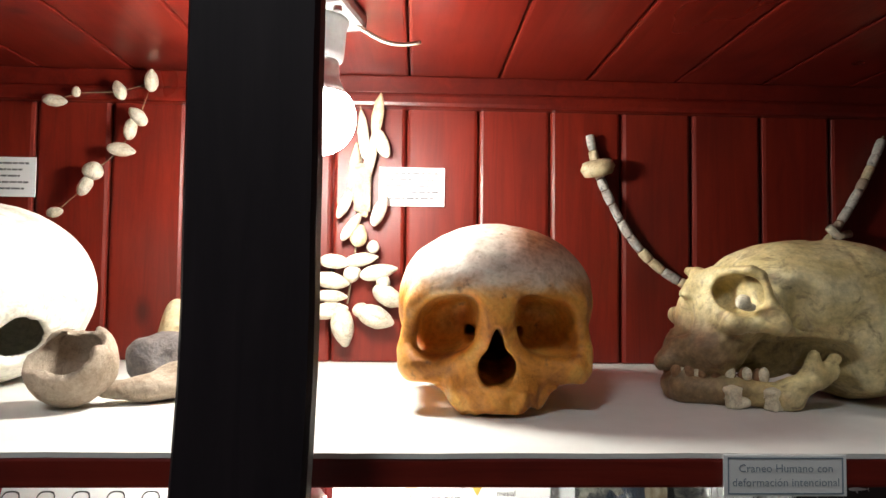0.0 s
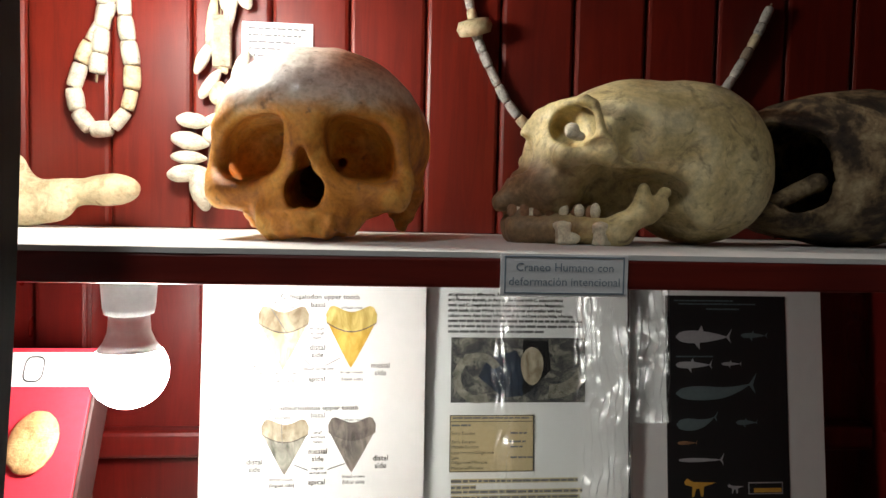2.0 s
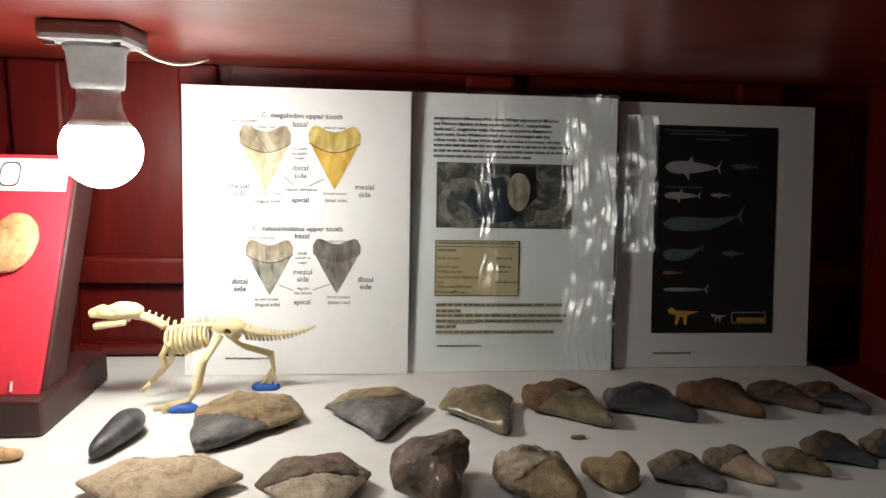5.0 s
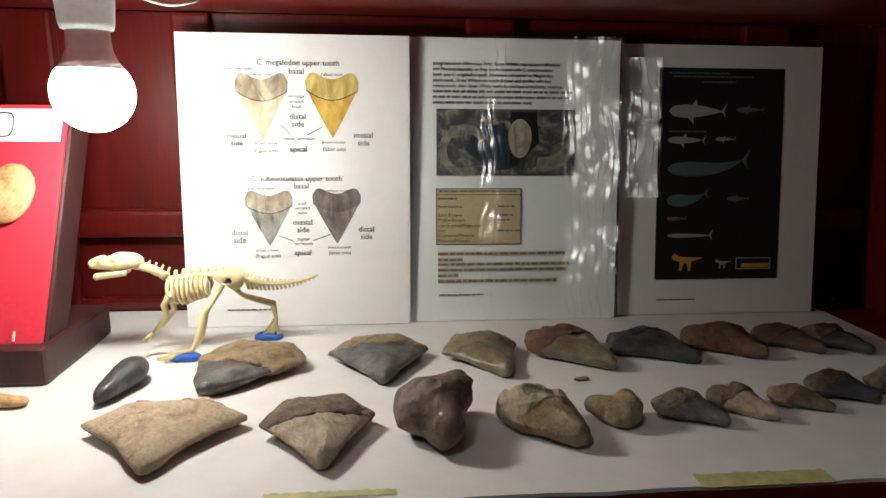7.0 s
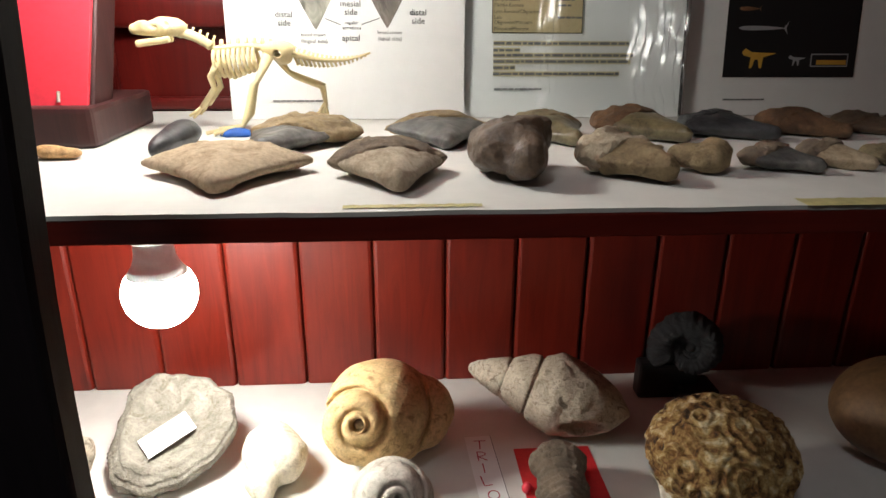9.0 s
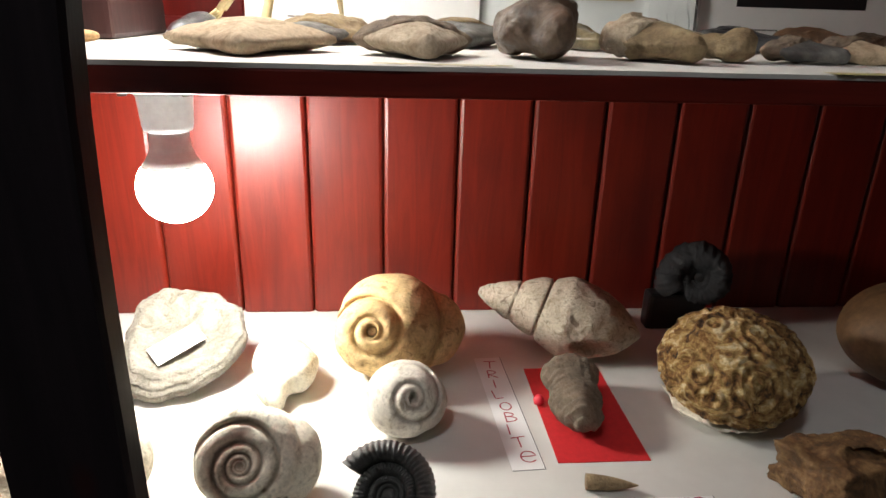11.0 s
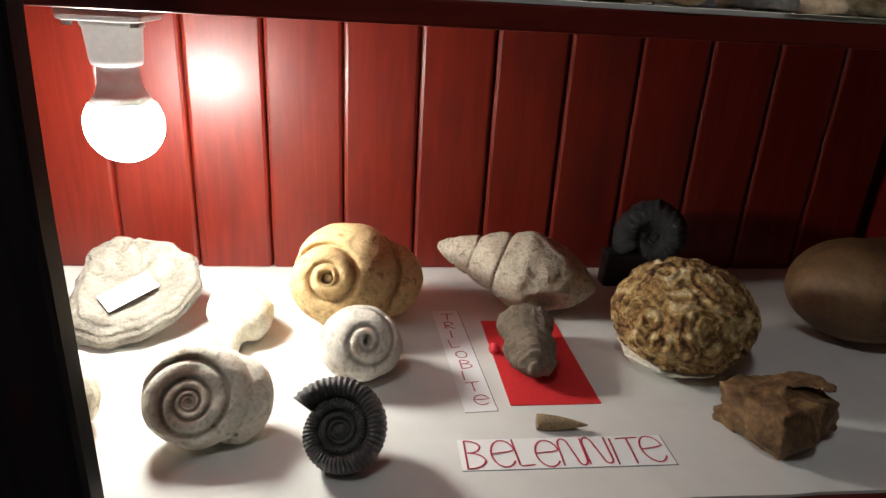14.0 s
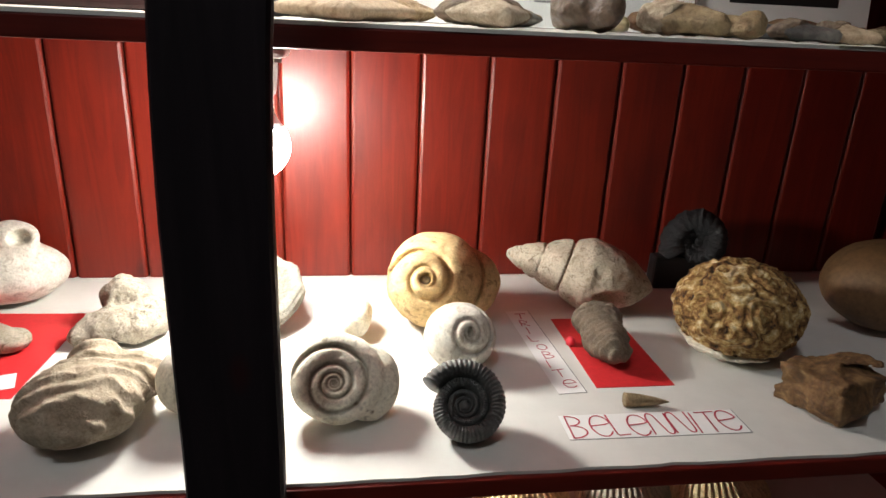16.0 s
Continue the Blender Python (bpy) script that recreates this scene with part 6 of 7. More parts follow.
def snail(x, y, label, mat, R, H, growth, tilt, heading, spin, seed, off=(0.0, 0.0), spire=0.0, balls=(), groove=0.0035, width=0.0013, hole=(0.003, 0.003), amp=0.0012, cell=0.0013, flat=0.0, sw=0.3, joint=0.006, dirt=0.6):
    """A rounded snail whose whorls wind out from the apex as a cut spiral line."""
    thing = empty("fossil_snail", x, y, Z3, label, "fossil", "fossil snails")
    u = off[0], off[1]

    def whorl(X, Y, Z):
        px, py = X - u[0], Y - u[1]
        r = np.sqrt(px ** 2 + py ** 2) + 1e-6
        ph = np.arctan2(py, px) / (2 * math.pi) - np.log(r / R) / math.log(growth) + spin / 360 + 0.03 * fuzz(X, Y, Z, 60, seed, 2)
        fr = ph - np.round(ph)
        front = np.clip((Z - flat * 0.45) / (flat * 0.3), 0, 1) if flat else np.clip((Z + 0.15 * H) / (0.3 * H), 0, 1)
        size = np.clip(r / (0.45 * R), 0.2, 1)
        return px, py, fr, front, size, np.exp(-(np.abs(fr) * math.log(growth) * r / (width * (0.5 + size))) ** 2) * front

    def f(X, Y, Z):
        d = ell(X, Y, Z, (0, 0, 0), (R, R * 0.95, H))
        for q in balls:
            d = fuse(d, ell(X, Y, Z, q[:3], q[3:]), joint)
        if spire:
            d = fuse(d, ell(X, Y, Z, (u[0], u[1], H * 0.62), (spire, spire, H * 0.62)), 0.008)
        if flat:
            d = carve(d, flat - Z + 0.0006 * fuzz(X, Y, Z, 120, seed + 4, 3), 0.007)
        px, py, fr, front, size, line = whorl(X, Y, Z)
        cut = groove * size * line
        swell = -0.5 * groove * size * np.cos(2 * math.pi * fr) * front
        d = carve(d + cut - swell * 2 * sw, ell(px, py, Z, (0, 0, H * (1.15 if spire else 1.0)), (*hole, H * 0.5)), 0.001)
        return d + amp * fuzz(X, Y, Z, 65, seed, 4)

    m = max(R, H) * 1.3 + max([0.0] + [abs(q[0]) + q[3] - R for q in balls])
    verts, faces = solid(f, (-m, -m, -m), (m, m, m * 1.15), cell)
    me = bpy.data.meshes.new("shell")
    me.from_pydata(verts.tolist(), [], faces.tolist())
    me.polygons.foreach_set("use_smooth", [True] * len(me.polygons))
    x3, y3, z3 = verts.T
    pits = np.clip(3.0 * fuzz(x3, y3, z3, 240, seed + 8, 2) - 0.9, 0, 1) * np.clip(2.5 * fuzz(x3, y3, z3, 45, seed + 2, 2), 0, 1)
    mask = np.clip(dirt * whorl(x3, y3, z3)[5] * (0.75 + 0.7 * fuzz(x3, y3, z3, 70, seed + 6, 2)) + dirt * pits, 0, 1)
    me.attributes.new("dirt", "FLOAT", "POINT").data.foreach_set("value", mask.astype(np.float32))
    me.transform(pose(0, 0, 0, tilt, 0, heading))
    low = min(v.co.z for v in me.vertices)
    me.transform(Matrix.Translation((0, 0, -low)))
    me.materials.append(mat)
    new("shell", me).parent = thing
    return Vector((x, y, Z3 - low)) + pose(0, 0, 0, tilt, 0, heading) @ Vector((*off, H))


core = snail(0.137, 0.695, "large yellow-ochre fossil snail with its spire turned outward", YELLOWSHELL, 0.05, 0.043, 2.5, 60, -4, 40, 3, off=(-0.014, -0.006), spire=0.035, balls=((0.036, 0.0, -0.016, 0.028, 0.032, 0.03),), hole=(0.0055, 0.0055), groove=0.0048, width=0.0016, amp=0.0016, sw=0.2, dirt=0.4)
gem = empty("pearl_pebble", *core, "tiny pale pebble caught in the snail's spire", "pebble")
part("pebble", turned([(0.0005, -0.004), (0.0035, -0.0025), (0.0042, 0), (0.0032, 0.0028), (0.0005, 0.004)], 16), SHELLBEAD, gem, smooth=True)
snail(0.043, 0.54, "chalky fossil snail showing its flat spiral face", WHITESHELL, 0.035, 0.025, 1.85, 49, -2, 120, 9, off=(-0.002, -0.006), balls=((0.022, -0.001, -0.011, 0.024, 0.029, 0.018), (0.004, 0.006, -0.012, 0.032, 0.028, 0.018)), groove=0.0036, width=0.001, joint=0.001, hole=(0.001, 0.001), amp=0.0012, cell=0.001, flat=0.014, sw=0.05, dirt=0.85)
snail(0.146, 0.609, "small smooth grey fossil snail with a hollow centre", GREYSHELL, 0.031, 0.026, 2.4, 58, 6, 200, 5, off=(0.003, 0.0), balls=((0.012, -0.004, -0.01, 0.022, 0.022, 0.02),), groove=0.003, width=0.0011, hole=(0.0032, 0.0046), sw=0.08)
coiled_fossil("ammonite", 0.134, 0.511, "charcoal ribbed ammonite standing on its edge", CHARCOAL, coil(0.0355, 5.0, 1.65, 0.0, 0.215, 0.5, 50, 0.13, 2, 0.02, 1400, 22), 46, -8, 150)


def turret(x, y):
    thing = empty("turret_shell", x, y, Z3, "beige turret-shaped fossil shell lying on its side", "fossil")

    def f(X, Y, Z):
        a = Z
        rho, th = np.sqrt(X ** 2 + Y ** 2), np.arctan2(Y, X)
        r = np.where(a < 0.09, 0.004 + 0.0335 * (np.clip(a, 0, 1) / 0.09) ** 0.82, 0.0375 * np.clip(1 - (a - 0.09) / 0.068, 0, 1) ** 0.75 * (1 + 0.65 * (a - 0.09) / 0.068))
        ph = np.log(np.clip(a + 0.12 * X, 0.004, 1) / 0.066) / math.log(1.72)
        fr = ph - np.round(ph)
        k = np.clip(a / 0.07, 0.15, 1) * np.clip((0.1 - a) / 0.014, 0, 1)
        r = r - 0.0042 * k * np.exp(-(fr / 0.035) ** 2) + 0.002 * k * (1 - 4 * (np.abs(fr) - 0.42) ** 2 * 1.4)
        d = np.maximum(rho - r, np.maximum(-a, a - 0.158)) * 0.7
        d = carve(d, ell(X, Y, Z, (0.012, -0.03, 0.125), (0.01, 0.014, 0.026)), 0.004)
        return d + 0.0016 * fuzz(X, Y, Z, 70, 77, 4)

    verts, faces = solid(f, (-0.046, -0.046, -0.006), (0.046, 0.046, 0.163), 0.0014)
    me = bpy.data.meshes.new("shell")
    me.from_pydata(verts.tolist(), [], faces.tolist())
    me.polygons.foreach_set("use_smooth", [True] * len(me.polygons))
    me.transform(pose(0, 0, 0, 0, 97, -24))
    me.transform(Matrix.Translation((0, 0, -min(v.co.z for v in me.vertices))))
    me.materials.append(TURRET)
    new("shell", me).parent = thing


turret(0.222, 0.764)
lumps("knobbed_snail", 0.043, 0.672, Z3, WHITESHELL, "small cream knobbed fossil snail", "fossil",
      ((0, 0.008, 0.022, 0.025, 0.024, 0.022), (0.012, 0.0, 0.018, 0.018, 0.022, 0.018), (-0.004, -0.02, 0.014, 0.014, 0.016, 0.013), (0.0, -0.033, 0.008, 0.008, 0.008, 0.008), (0.0, 0.016, 0.034, 0.012, 0.012, 0.01), (0.024, 0.006, 0.022, 0.006, 0.006, 0.008)), 13, 0.0022, 60, fusek=0.006)
lumps("fossil_snail", -0.058, 0.553, Z3, WHITESHELL, "rounded white fossil snail beside the upright", "fossil",
      ((0, 0, 0.028, 0.03, 0.028, 0.028), (0.016, -0.004, 0.024, 0.02, 0.022, 0.024)), 14, 0.001, 50)


def oyster(x, y):
    thing = empty("fossil_oyster", x, y, Z3, "grey fossil oyster shell, hollow side up, with white label", "fossil", rz=-10)

    def f(X, Y, Z):
        tz = Z - 0.024 - 0.42 * Y
        n = fuzz(X, Y, Z * 2.2, 42, 17, 4)
        ang = np.arctan2(Y, X)
        k = 1 + 0.05 * np.sin(3 * ang + 1) + 0.02 * np.sin(11 * ang)
        d = ell(X / k, Y / k, tz, (0, 0, 0), (0.053, 0.053, 0.019))
        d = carve(d, ell(X / k, Y / k, tz, (0.002, 0.002, 0.015), (0.042, 0.042, 0.017)), 0.003)
        d = fuse(d, cap(X, Y, tz, (-0.044, 0.026, 0.004), (-0.03, 0.036, 0.007), 0.008), 0.008)
        lay = 0.0012 * np.sin(tz * 1500 + 3 * n)
        return d + 0.0022 * n + lay * np.clip((np.sqrt(X ** 2 + Y ** 2) - 0.036) * 80, 0, 1)

    ob = solid_part("shell", f, (-0.066, -0.072, -0.034), (0.066, 0.072, 0.09), 0.0016, OYSTER, thing)
    low = min(v.co.z for v in ob.data.vertices)
    ob.location.z = -low
    lab = part("paper_label", boxed((-0.0115, -0.022, 0), (0.0115, 0.022, 0.0006)), PAPER, thing, "small blank white label")
    lab.matrix_basis = pose(0.0, -0.008, 0.0268 - low, 22.8) @ pose(0, 0, 0, 0, 0, -42)


oyster(-0.047, 0.702)


def concretion(x, y):
    thing = empty("coral_concretion", x, y, Z3, "rough brown and cream ball-shaped fossil coral", "fossil", rz=15)
    rnd = random.Random(12)
    knots = []
    for k in range(64):
        a, h = rnd.uniform(0, 2 * math.pi), rnd.uniform(-1, 1)
        q = math.sqrt(1 - h * h)
        knots.append((0.058 * q * math.cos(a), 0.056 * q * math.sin(a), 0.042 + 0.044 * h))

    def f(X, Y, Z):
        d = ell(X, Y, Z, (0, 0, 0.042), (0.058, 0.056, 0.044))
        near = np.full(X.shape, 1.0)
        for px, py, pz in knots:
            near = np.minimum(near, np.sqrt((X - px) ** 2 + (Y - py) ** 2 + (Z - pz) ** 2))
        ring = np.cos(2 * math.pi * (near + 0.0012 * fuzz(X, Y, Z, 150, 6, 2)) / 0.0068) * np.exp(-near / 0.02)
        return d - 0.0026 * ring + 0.0022 * fuzz(X, Y, Z, 130, 23, 3) + 0.003 * fuzz(X, Y, Z, 55, 41, 2)

    ob = solid_part("body", f, (-0.072, -0.07, -0.01), (0.072, 0.07, 0.105), 0.0015, CORAL, thing)
    low = min(v.co.z for v in ob.data.vertices)
    ob.location.z = -low
    g = lambda X, Y, Z: ell(X, Y, Z, (0, 0, 0.03), (0.0575, 0.0555, 0.031)) + 0.003 * fuzz(X, Y, Z, 70, 33, 3)
    h = lambda X, Y, Z: np.maximum(g(X, Y, Z), Z + 0.2 * X - 0.008 + 0.006 * fuzz(X, Y, Z, 60, 3, 2))
    solid_part("pale_crust", h, (-0.072, -0.07, -0.01), (0.072, 0.07, 0.06), 0.0018, WHITESHELL, thing, "pale chalky crust underneath").location.z = 0.0015


concretion(0.411, 0.622)
lumps("round_stone", 0.609, 0.668, Z3, ROUNDSTONE, "large smooth tan rounded stone", "stone", ((0, 0, 0.047, 0.066, 0.058, 0.047), (0.03, 0, 0.05, 0.045, 0.052, 0.045)), 3, 0.0014, 30, 0.002)


def standing_ammonite(x, y):
    thing = empty("ammonite", x, y, Z3, "black and grey ammonite slab standing against the wall", "fossil")
    bm = coil(0.045, 2.6, 1.9, 0.0, 0.36, 0.4, 24, 0.1, 4, 0.08, 260, 18)
    bm.transform(pose(0, 0, 0.058, 84, 0, -24))
    part("coil", bm, BLACKSTONE, thing, smooth=True)
    part("stand", boxed((-0.05, -0.004, 0), (0.012, 0.016, 0.04), 0.004), BLACK, thing, "black stand")
    part("stand", boxed((-0.012, -0.02, 0), (0.03, 0.016, 0.016), 0.004), BLACK, thing)


standing_ammonite(0.452, 0.776)


def trilobite(x, y):
    thing = empty("trilobite", x, y, Z3 + 0.0006, "grey-brown ribbed trilobite fossil on a red card", "fossil", rz=-6)

    def f(X, Y, Z):
        d = fuse(ell(X, Y, Z, (0, 0, 0.015), (0.02, 0.037, 0.017)), ell(X, Y, Z, (0.0, 0.028, 0.02), (0.022, 0.018, 0.017)), 0.008)
        rib = 0.0012 * np.cos(Y * 950 + 60 * np.abs(X)) * (np.abs(Y + 0.005) < 0.036)
        axis = 0.0009 * np.exp(-((np.abs(X) - 0.008) / 0.002) ** 2)
        return d + rib + axis + 0.0034 * fuzz(X, Y, Z, 75, 51, 3)

    ob = solid_part("body", f, (-0.026, -0.058, -0.006), (0.026, 0.058, 0.042), 0.0013, TRILO, thing)
    ob.location.z = -min(v.co.z for v in ob.data.vertices)


trilobite(0.283, 0.62)
pin = empty("pin_head", 0.259, 0.641, Z3 + 0.0006, "small bright red pin head beside the trilobite", "pin")
part("head", turned([(0.0005, 0), (0.004, 0.001), (0.0048, 0.0045), (0.003, 0.008), (0.0005, 0.009)], 16), REDBOARD, pin, smooth=True)
belem = empty("belemnite", 0.27, 0.54, Z3, "small brown pointed belemnite fossil", "fossil", rz=-9)
part("rod", tube([(0.036 * i / 12, 0, 0.0052) for i in range(13)], lambda t: 0.0052 * (1 - t ** 2.2) + 0.0004, 14), TANROOT, belem, smooth=True)


def petrified_wood(x, y):
    thing = empty("petrified_wood", x, y, Z3, "brown and orange block of petrified wood with a split", "fossil", rz=8)

    def f(X, Y, Z):
        n = fuzz(X * 0.5, Y, Z * 1.6, 60, 61, 4)
        q = np.maximum(np.maximum(np.abs(X + 0.25 * Y + 0.2 * Z) - 0.03, np.abs(Y) - 0.019 + 0.2 * X), np.abs(Z - 0.018 - 0.15 * X) - 0.018)
        q = fuse(q, ell(X, Y, Z, (-0.014, -0.012, 0.013), (0.024, 0.02, 0.014)), 0.01)
        q = carve(q, ell(X, Y, Z, (0.03, -0.02, 0.034), (0.05, 0.034, 0.0045)), 0.002)
        return q + 0.0028 * n + 0.0004 * np.sin(Z * 900 + 9 * n) + 0.0012 * fuzz(X, Y, Z, 160, 8, 2)

    ob = solid_part("body", f, (-0.064, -0.05, -0.012), (0.064, 0.05, 0.064), 0.0016, WOODSTONE, thing)
    ob.location.z = -min(v.co.z for v in ob.data.vertices)


petrified_wood(0.446, 0.522)

# cards lying on the lower shelf
red = empty("red_card", 0.2925, 0.632, Z3 + 0.0001, "bright red card lying under the trilobite", "card", "red cards")
part("card", boxed((-0.035, -0.066, 0), (0.035, 0.066, 0.0005)), REDCARD, red)
red = empty("red_card", -0.262, 0.657, Z3 + 0.0001, "bright red card lying on the white paper", "card", "red cards", rz=-2)
part("card", boxed((-0.062, -0.075, 0), (0.062, 0.075, 0.0005)), REDCARD, red)


def hand_label(x, y, w, l, label, rz):
    thing = empty("paper_label", x, y, Z3 + 0.0001, label, "label", "handwritten labels", rz=rz)
    part("paper", boxed((-w / 2, -l / 2, 0), (w / 2, l / 2, 0.0002)), PAPER, thing)
    for lo, hi in (((-w / 2, -l / 2), (w / 2, -l / 2 + 0.0006)), ((w / 2 - 0.0006, -l / 2), (w / 2, l / 2))):
        part("ruled_edge", boxed((lo[0], lo[1], 0.0002), (hi[0], hi[1], 0.0003)), GREYINK, thing)
    return thing


def bow(cx, cy, rx, ry, a0, a1, n=14):
    return [(cx + rx * math.cos(radians(a0 + (a1 - a0) * i / n)), cy + ry * math.sin(radians(a0 + (a1 - a0) * i / n))) for i in range(n + 1)]


# pen strokes of the handwritten capitals, in a box one unit high
STROKES = {
    "B": [[(0.02, 0.0), (0.0, 1.0)], bow(0.0, 0.77, 0.5, 0.23, 90, -80), bow(0.02, 0.28, 0.6, 0.28, 85, -90)],
    "e": [[(0.06, 0.5), (0.6, 0.56)] + bow(0.42, 0.5, 0.4, 0.5, 15, 325)],
    "L": [[(0.0, 1.0), (0.03, 0.05), (0.1, 0.0), (0.52, 0.03)]],
    "N": [[(0.0, 0.0), (0.02, 0.78)] + bow(0.2, 0.78, 0.17, 0.22, 180, 10) + [(0.5, 0.24)] + bow(0.66, 0.2, 0.15, 0.2, 180, 350) + [(0.84, 1.0)]],
    "I": [[(0.1, 0.0), (0.13, 1.0)]],
    "T": [[(0.36, 0.0), (0.4, 0.98)], [(0.02, 0.96), (0.8, 1.0)]],
    "R": [[(0.0, 0.0), (0.0, 1.0)], bow(0.0, 0.74, 0.5, 0.26, 90, -90) + [(0.55, 0.0)]],
    "O": [bow(0.32, 0.42, 0.32, 0.42, 100, 460, 20)],
}


def pen_letter(parent, ch, x, y, wide, high, turn=0.0, pen=0.0007):
    bm = bmesh.new()
    for line in STROKES[ch]:
        tube([(px * wide, py * high, 0) for px, py in line], pen, 6, bm)
    bm.transform(pose(x, y, 0.0005, 0, 0, turn) @ Matrix.Diagonal((1, 1, 0.25, 1)))
    return part("letter", bm, REDINK, parent)


lab = hand_label(0.284, 0.5125, 0.145, 0.031, "white paper label lettered BELENNITE in red", -0.5)
at = -0.069
for k, (ch, wide) in enumerate(zip("BeLeNNITe", (0.0172, 0.0172, 0.0125, 0.0175, 0.0178, 0.0172, 0.0075, 0.015, 0.0165))):
    pen_letter(lab, ch, at, -0.0135 + 0.0006 * (k % 3), 0.0205, 0.0265 if k else 0.0275, -2 + 1.5 * (k % 3))
    at += wide
lab = hand_label(0.2305, 0.639, 0.025, 0.16, "white paper strip lettered TRILOBITE in red, letters stacked", 3)
for k, ch in enumerate("TRILOBITe"):
    pen_letter(lab, ch, -0.006 + 0.0012 * (k % 3), 0.061 - 0.0165 * k, 0.0145, 0.0125, -5 + 3 * (k % 4), 0.00055)
scrap = empty("paper_scrap", -0.222, 0.602, Z3 + 0.0008, "small white paper scrap on the red card", "label", rz=20)
part("paper", boxed((-0.02, -0.012, 0), (0.012, 0.012, 0.0005)), PAPER, scrap)

# left bay of the lower shelf
lumps("fossil_chip", -0.238, 0.655, Z3 + 0.0006, CRYSTAL, "small cream fossil chip on a red card", "fossil", ((0, 0, 0.01, 0.02, 0.014, 0.01), (-0.014, 0.004, 0.012, 0.014, 0.012, 0.012)), 5, 0.0015, 80, 0.0012, 0.006)


def pottery(x, y):
    thing = empty("clay_vessel", x, y, Z3, "squat pale clay vessel with a bent spout", "vessel")

    def f(X, Y, Z):
        d = ell(X, Y, Z, (0, 0, 0.03), (0.058, 0.045, 0.03))
        d = fuse(d, cap(X, Y, Z, (0.004, 0, 0.05), (0.014, -0.006, 0.064), 0.022, 0.02), 0.014)
        d = fuse(d, cap(X, Y, Z, (0.01, -0.006, 0.066), (0.028, -0.01, 0.07), 0.015, 0.013), 0.008)
        d = carve(d, cap(X, Y, Z, (0.022, -0.016, 0.07), (0.036, -0.024, 0.076), 0.007, 0.009), 0.003)
        return d + 0.0012 * fuzz(X, Y, Z, 45, 71, 3)

    ob = solid_part("body", f, (-0.066, -0.054, -0.008), (0.066, 0.054, 0.096), 0.0017, GREYSHELL, thing)
    ob.location.z = -min(v.co.z for v in ob.data.vertices)


pottery(-0.287, 0.768)
lumps("pitted_rock", -0.15, 0.685, Z3, CRYSTAL, "pitted cream rock in two lumps", "stone",
      ((0.002, -0.014, 0.016, 0.034, 0.02, 0.016), (-0.004, 0.02, 0.026, 0.022, 0.018, 0.024), (0.022, 0.0, 0.018, 0.018, 0.022, 0.018), (-0.026, -0.02, 0.01, 0.018, 0.014, 0.01)), 15, 0.0042, 75, 0.0015, 0.008)


def wrinkled(x, y):
    thing = empty("wrinkled_fossil", x, y, Z3, "buff fossil with deep wavy wrinkles", "fossil", rz=14)

    def f(X, Y, Z):
        d = fuse(ell(X, Y, Z, (-0.006, -0.008, 0.026), (0.042, 0.044, 0.026)), ell(X, Y, Z, (0.026, 0.022, 0.022), (0.024, 0.022, 0.02)), 0.012)
        d = fuse(d, ell(X, Y, Z, (0, 0.034, 0.03), (0.018, 0.02, 0.022)), 0.012)
        n = fuzz(X, Y, Z, 32, 81, 3)
        fold = 0.0036 * np.abs(np.sin(Y * 210 + 50 * Z + 2.6 * n)) ** 1.5
        return d + fold + 0.002 * n + 0.0012 * fuzz(X, Y, Z, 150, 82, 2)

    ob = solid_part("body", f, (-0.058, -0.062, -0.008), (0.058, 0.062, 0.066), 0.0015, FOSSILGREY, thing)
    ob.location.z = -min(v.co.z for v in ob.data.vertices)


wrinkled(-0.128, 0.541)

# ---- cockle shells on the bottom shelf ----
COCKLE = mineral("cream_cockle", ((0.3, (0.54, 0.43, 0.22)), (0.7, (0.74, 0.65, 0.42))), 45, 0.75, 0.3, 0.003)
COCKLEGREY = mineral("grey_cockle", ((0.3, (0.34, 0.31, 0.25)), (0.7, (0.58, 0.55, 0.47))), 50, 0.8, 0.5, 0.004)


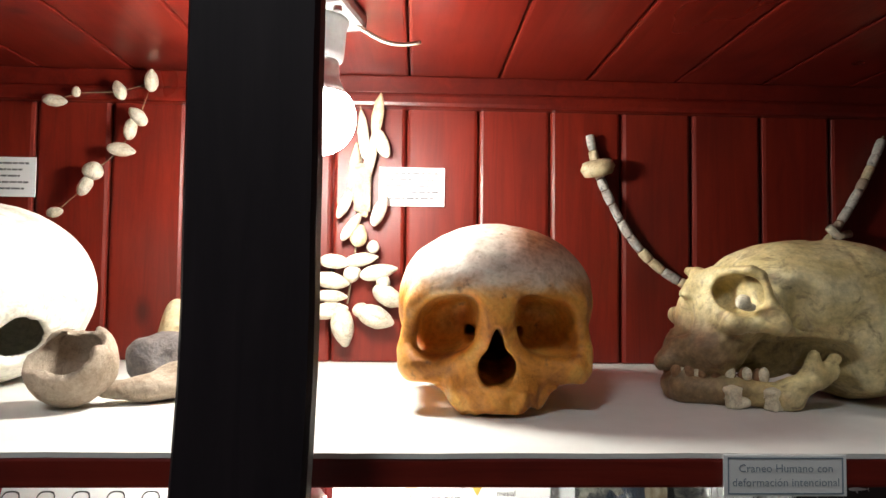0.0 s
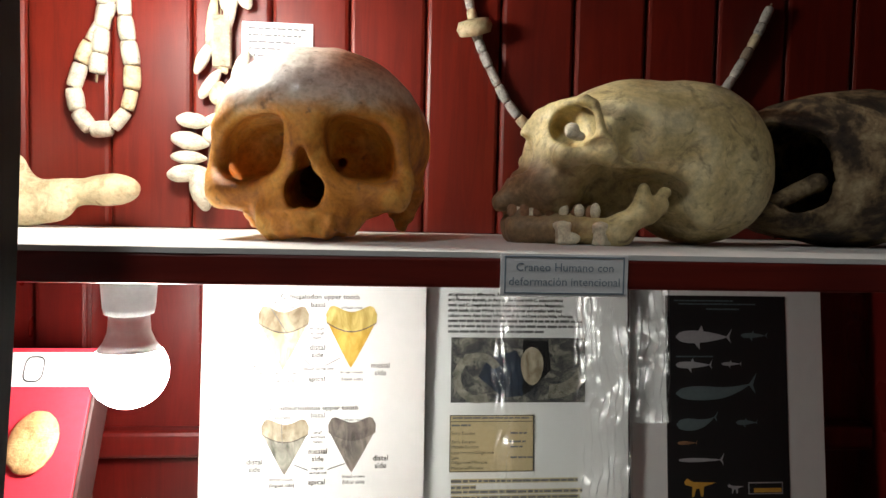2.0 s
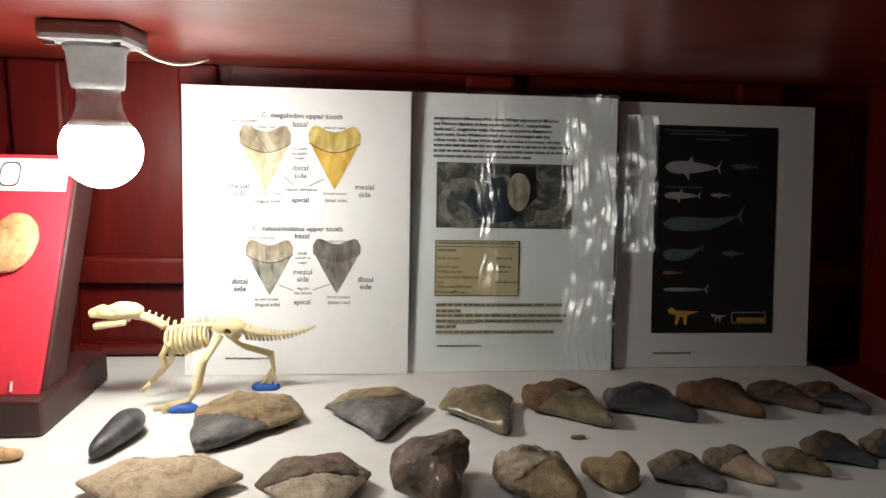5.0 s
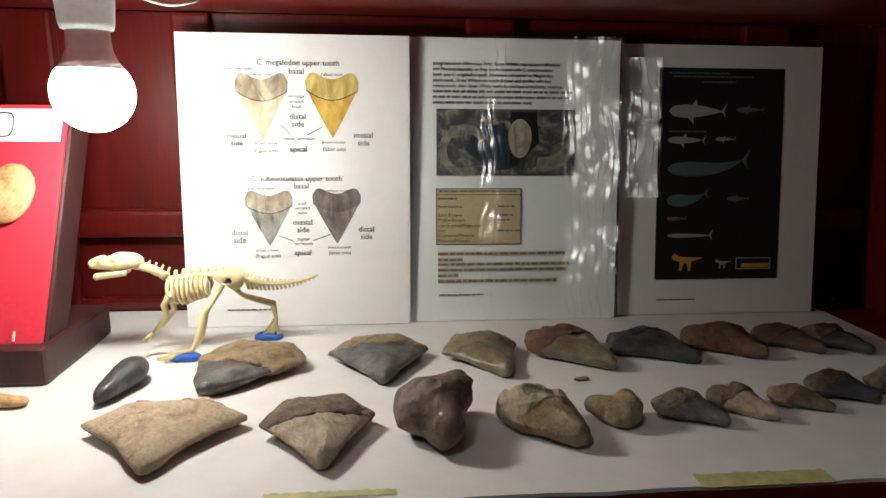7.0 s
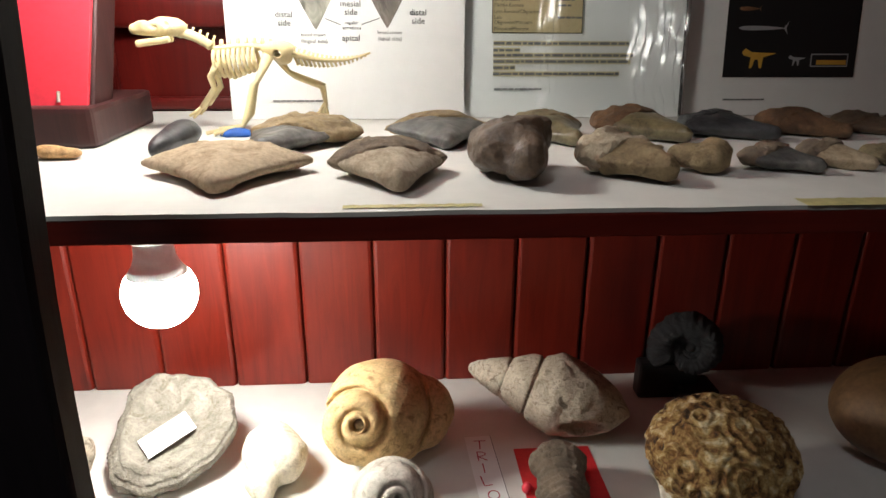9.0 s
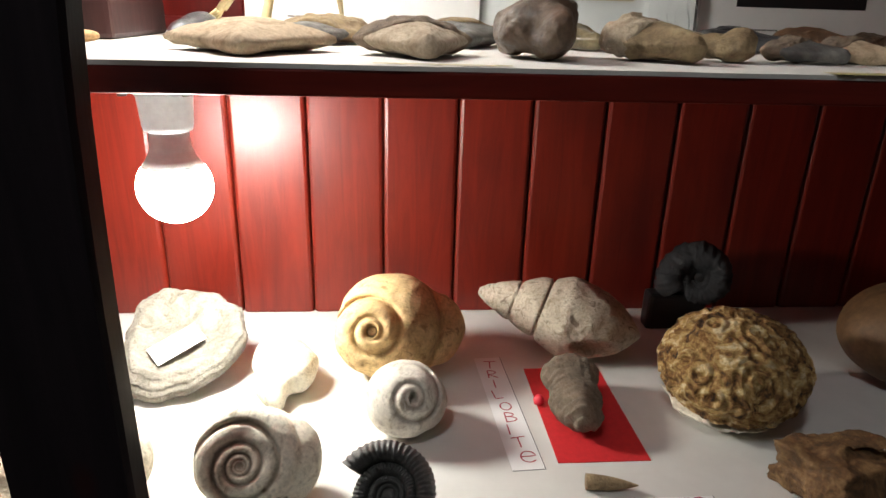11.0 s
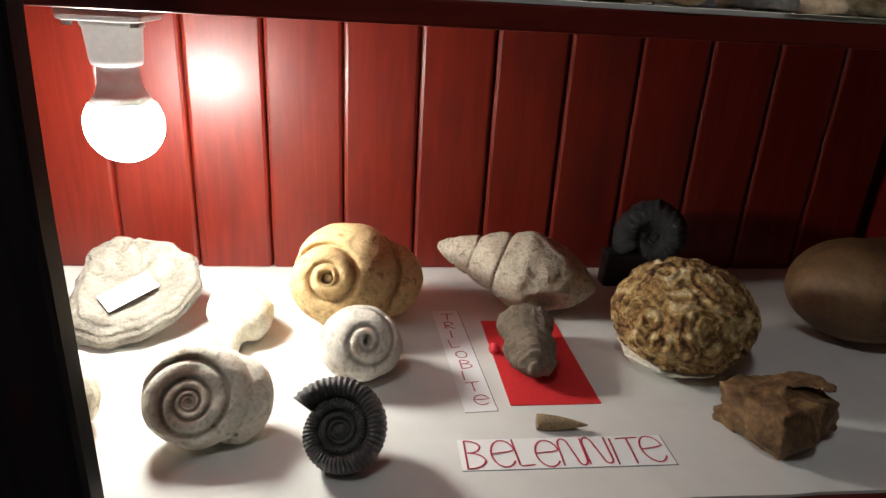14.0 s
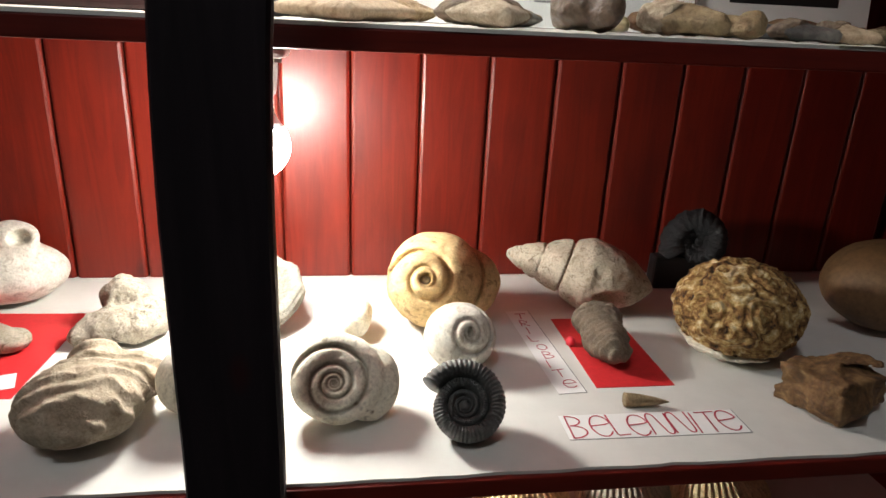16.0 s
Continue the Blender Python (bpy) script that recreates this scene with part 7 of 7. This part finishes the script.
def cockle(x, y, w, l, h, rz, mat, ribs, seed, label):
    w, l = 1.08 * w, 1.05 * l
    thing = empty("fossil_cockle", x, y, Z4, label, "fossil shell", "fossil cockles", rz=rz)
    bm = bmesh.new()
    n, m = ribs * 14, 26
    umbo = Vector((0, l * 0.42, 0))
    grid = []
    for i in range(n):
        th = 2 * math.pi * i / n
        rim = Vector((w / 2 * math.cos(th), l / 2 * math.sin(th), 0))
        fan = math.atan2(rim.x, umbo.y - rim.y + 0.02 * l)
        col = []
        for j in range(m + 1):
            s = j / m
            p = umbo.lerp(rim, s)
            rib = (0.5 + 0.5 * math.cos(fan * ribs * 2.3)) ** 0.45
            z = h * math.sin(math.pi * min(1, s ** 0.62) * 0.97) ** 0.8 if j < m else 0.0
            z += 0.035 * h * rib * min(1, s * 3) * (1 if j < m else 0) * 3.2
            p.y -= 0.02 * l * (rib - 0.5) * s
            z *= 1 + 0.07 * noise.noise((p.x * 60 + seed, p.y * 60, 0)) + 0.015 * math.sin(s * 70)
            col.append(bm.verts.new((p.x, p.y, max(0.0, z))))
        grid.append(col)
    for i in range(n):
        a, b = grid[i], grid[(i + 1) % n]
        for j in range(m):
            bm.faces.new((a[j], a[j + 1], b[j + 1], b[j]))
    bmesh.ops.remove_doubles(bm, verts=bm.verts[:], dist=1e-6)
    bmesh.ops.recalc_face_normals(bm, faces=bm.faces)
    part("valve", bm, mat, thing, smooth=True)
    return thing


for k, (x, y, w, l, h, rz, mat) in enumerate(((0.042, 0.665, 0.09, 0.105, 0.034, -14, COCKLE), (0.135, 0.67, 0.094, 0.1, 0.036, 0, COCKLEGREY), (0.24, 0.668, 0.096, 0.1, 0.036, 6, COCKLE), (0.355, 0.672, 0.1, 0.094, 0.038, 0, COCKLEGREY), (0.468, 0.668, 0.108, 0.1, 0.04, 10, COCKLE))):
    cockle(x, y, w, l, h, rz, mat, 30, k * 5.0, "ribbed fossil cockle shell in the back row")
for k, (x, y, w, l, h, rz, mat) in enumerate(((0.262, 0.535, 0.07, 0.085, 0.034, 10, COCKLE), (0.37, 0.535, 0.075, 0.08, 0.036, 20, COCKLE), (0.485, 0.54, 0.08, 0.08, 0.036, 30, COCKLEGREY), (0.16, 0.51, 0.06, 0.07, 0.026, 0, COCKLE))):
    cockle(x, y, w, l, h, rz, mat, 24, 30 + k * 5.0, "ribbed fossil cockle shell in the front row")
for k, (x, y, w, l, h, rz, mat) in enumerate(((-0.072, 0.645, 0.06, 0.08, 0.022, 30, COCKLEGREY), (-0.185, 0.64, 0.06, 0.07, 0.024, -20, COCKLE), (-0.17, 0.54, 0.06, 0.06, 0.024, -20, COCKLEGREY))):
    cockle(x, y, w, l, h, rz, mat, 18, 60 + k * 5.0, "small fossil shell on the bottom shelf")
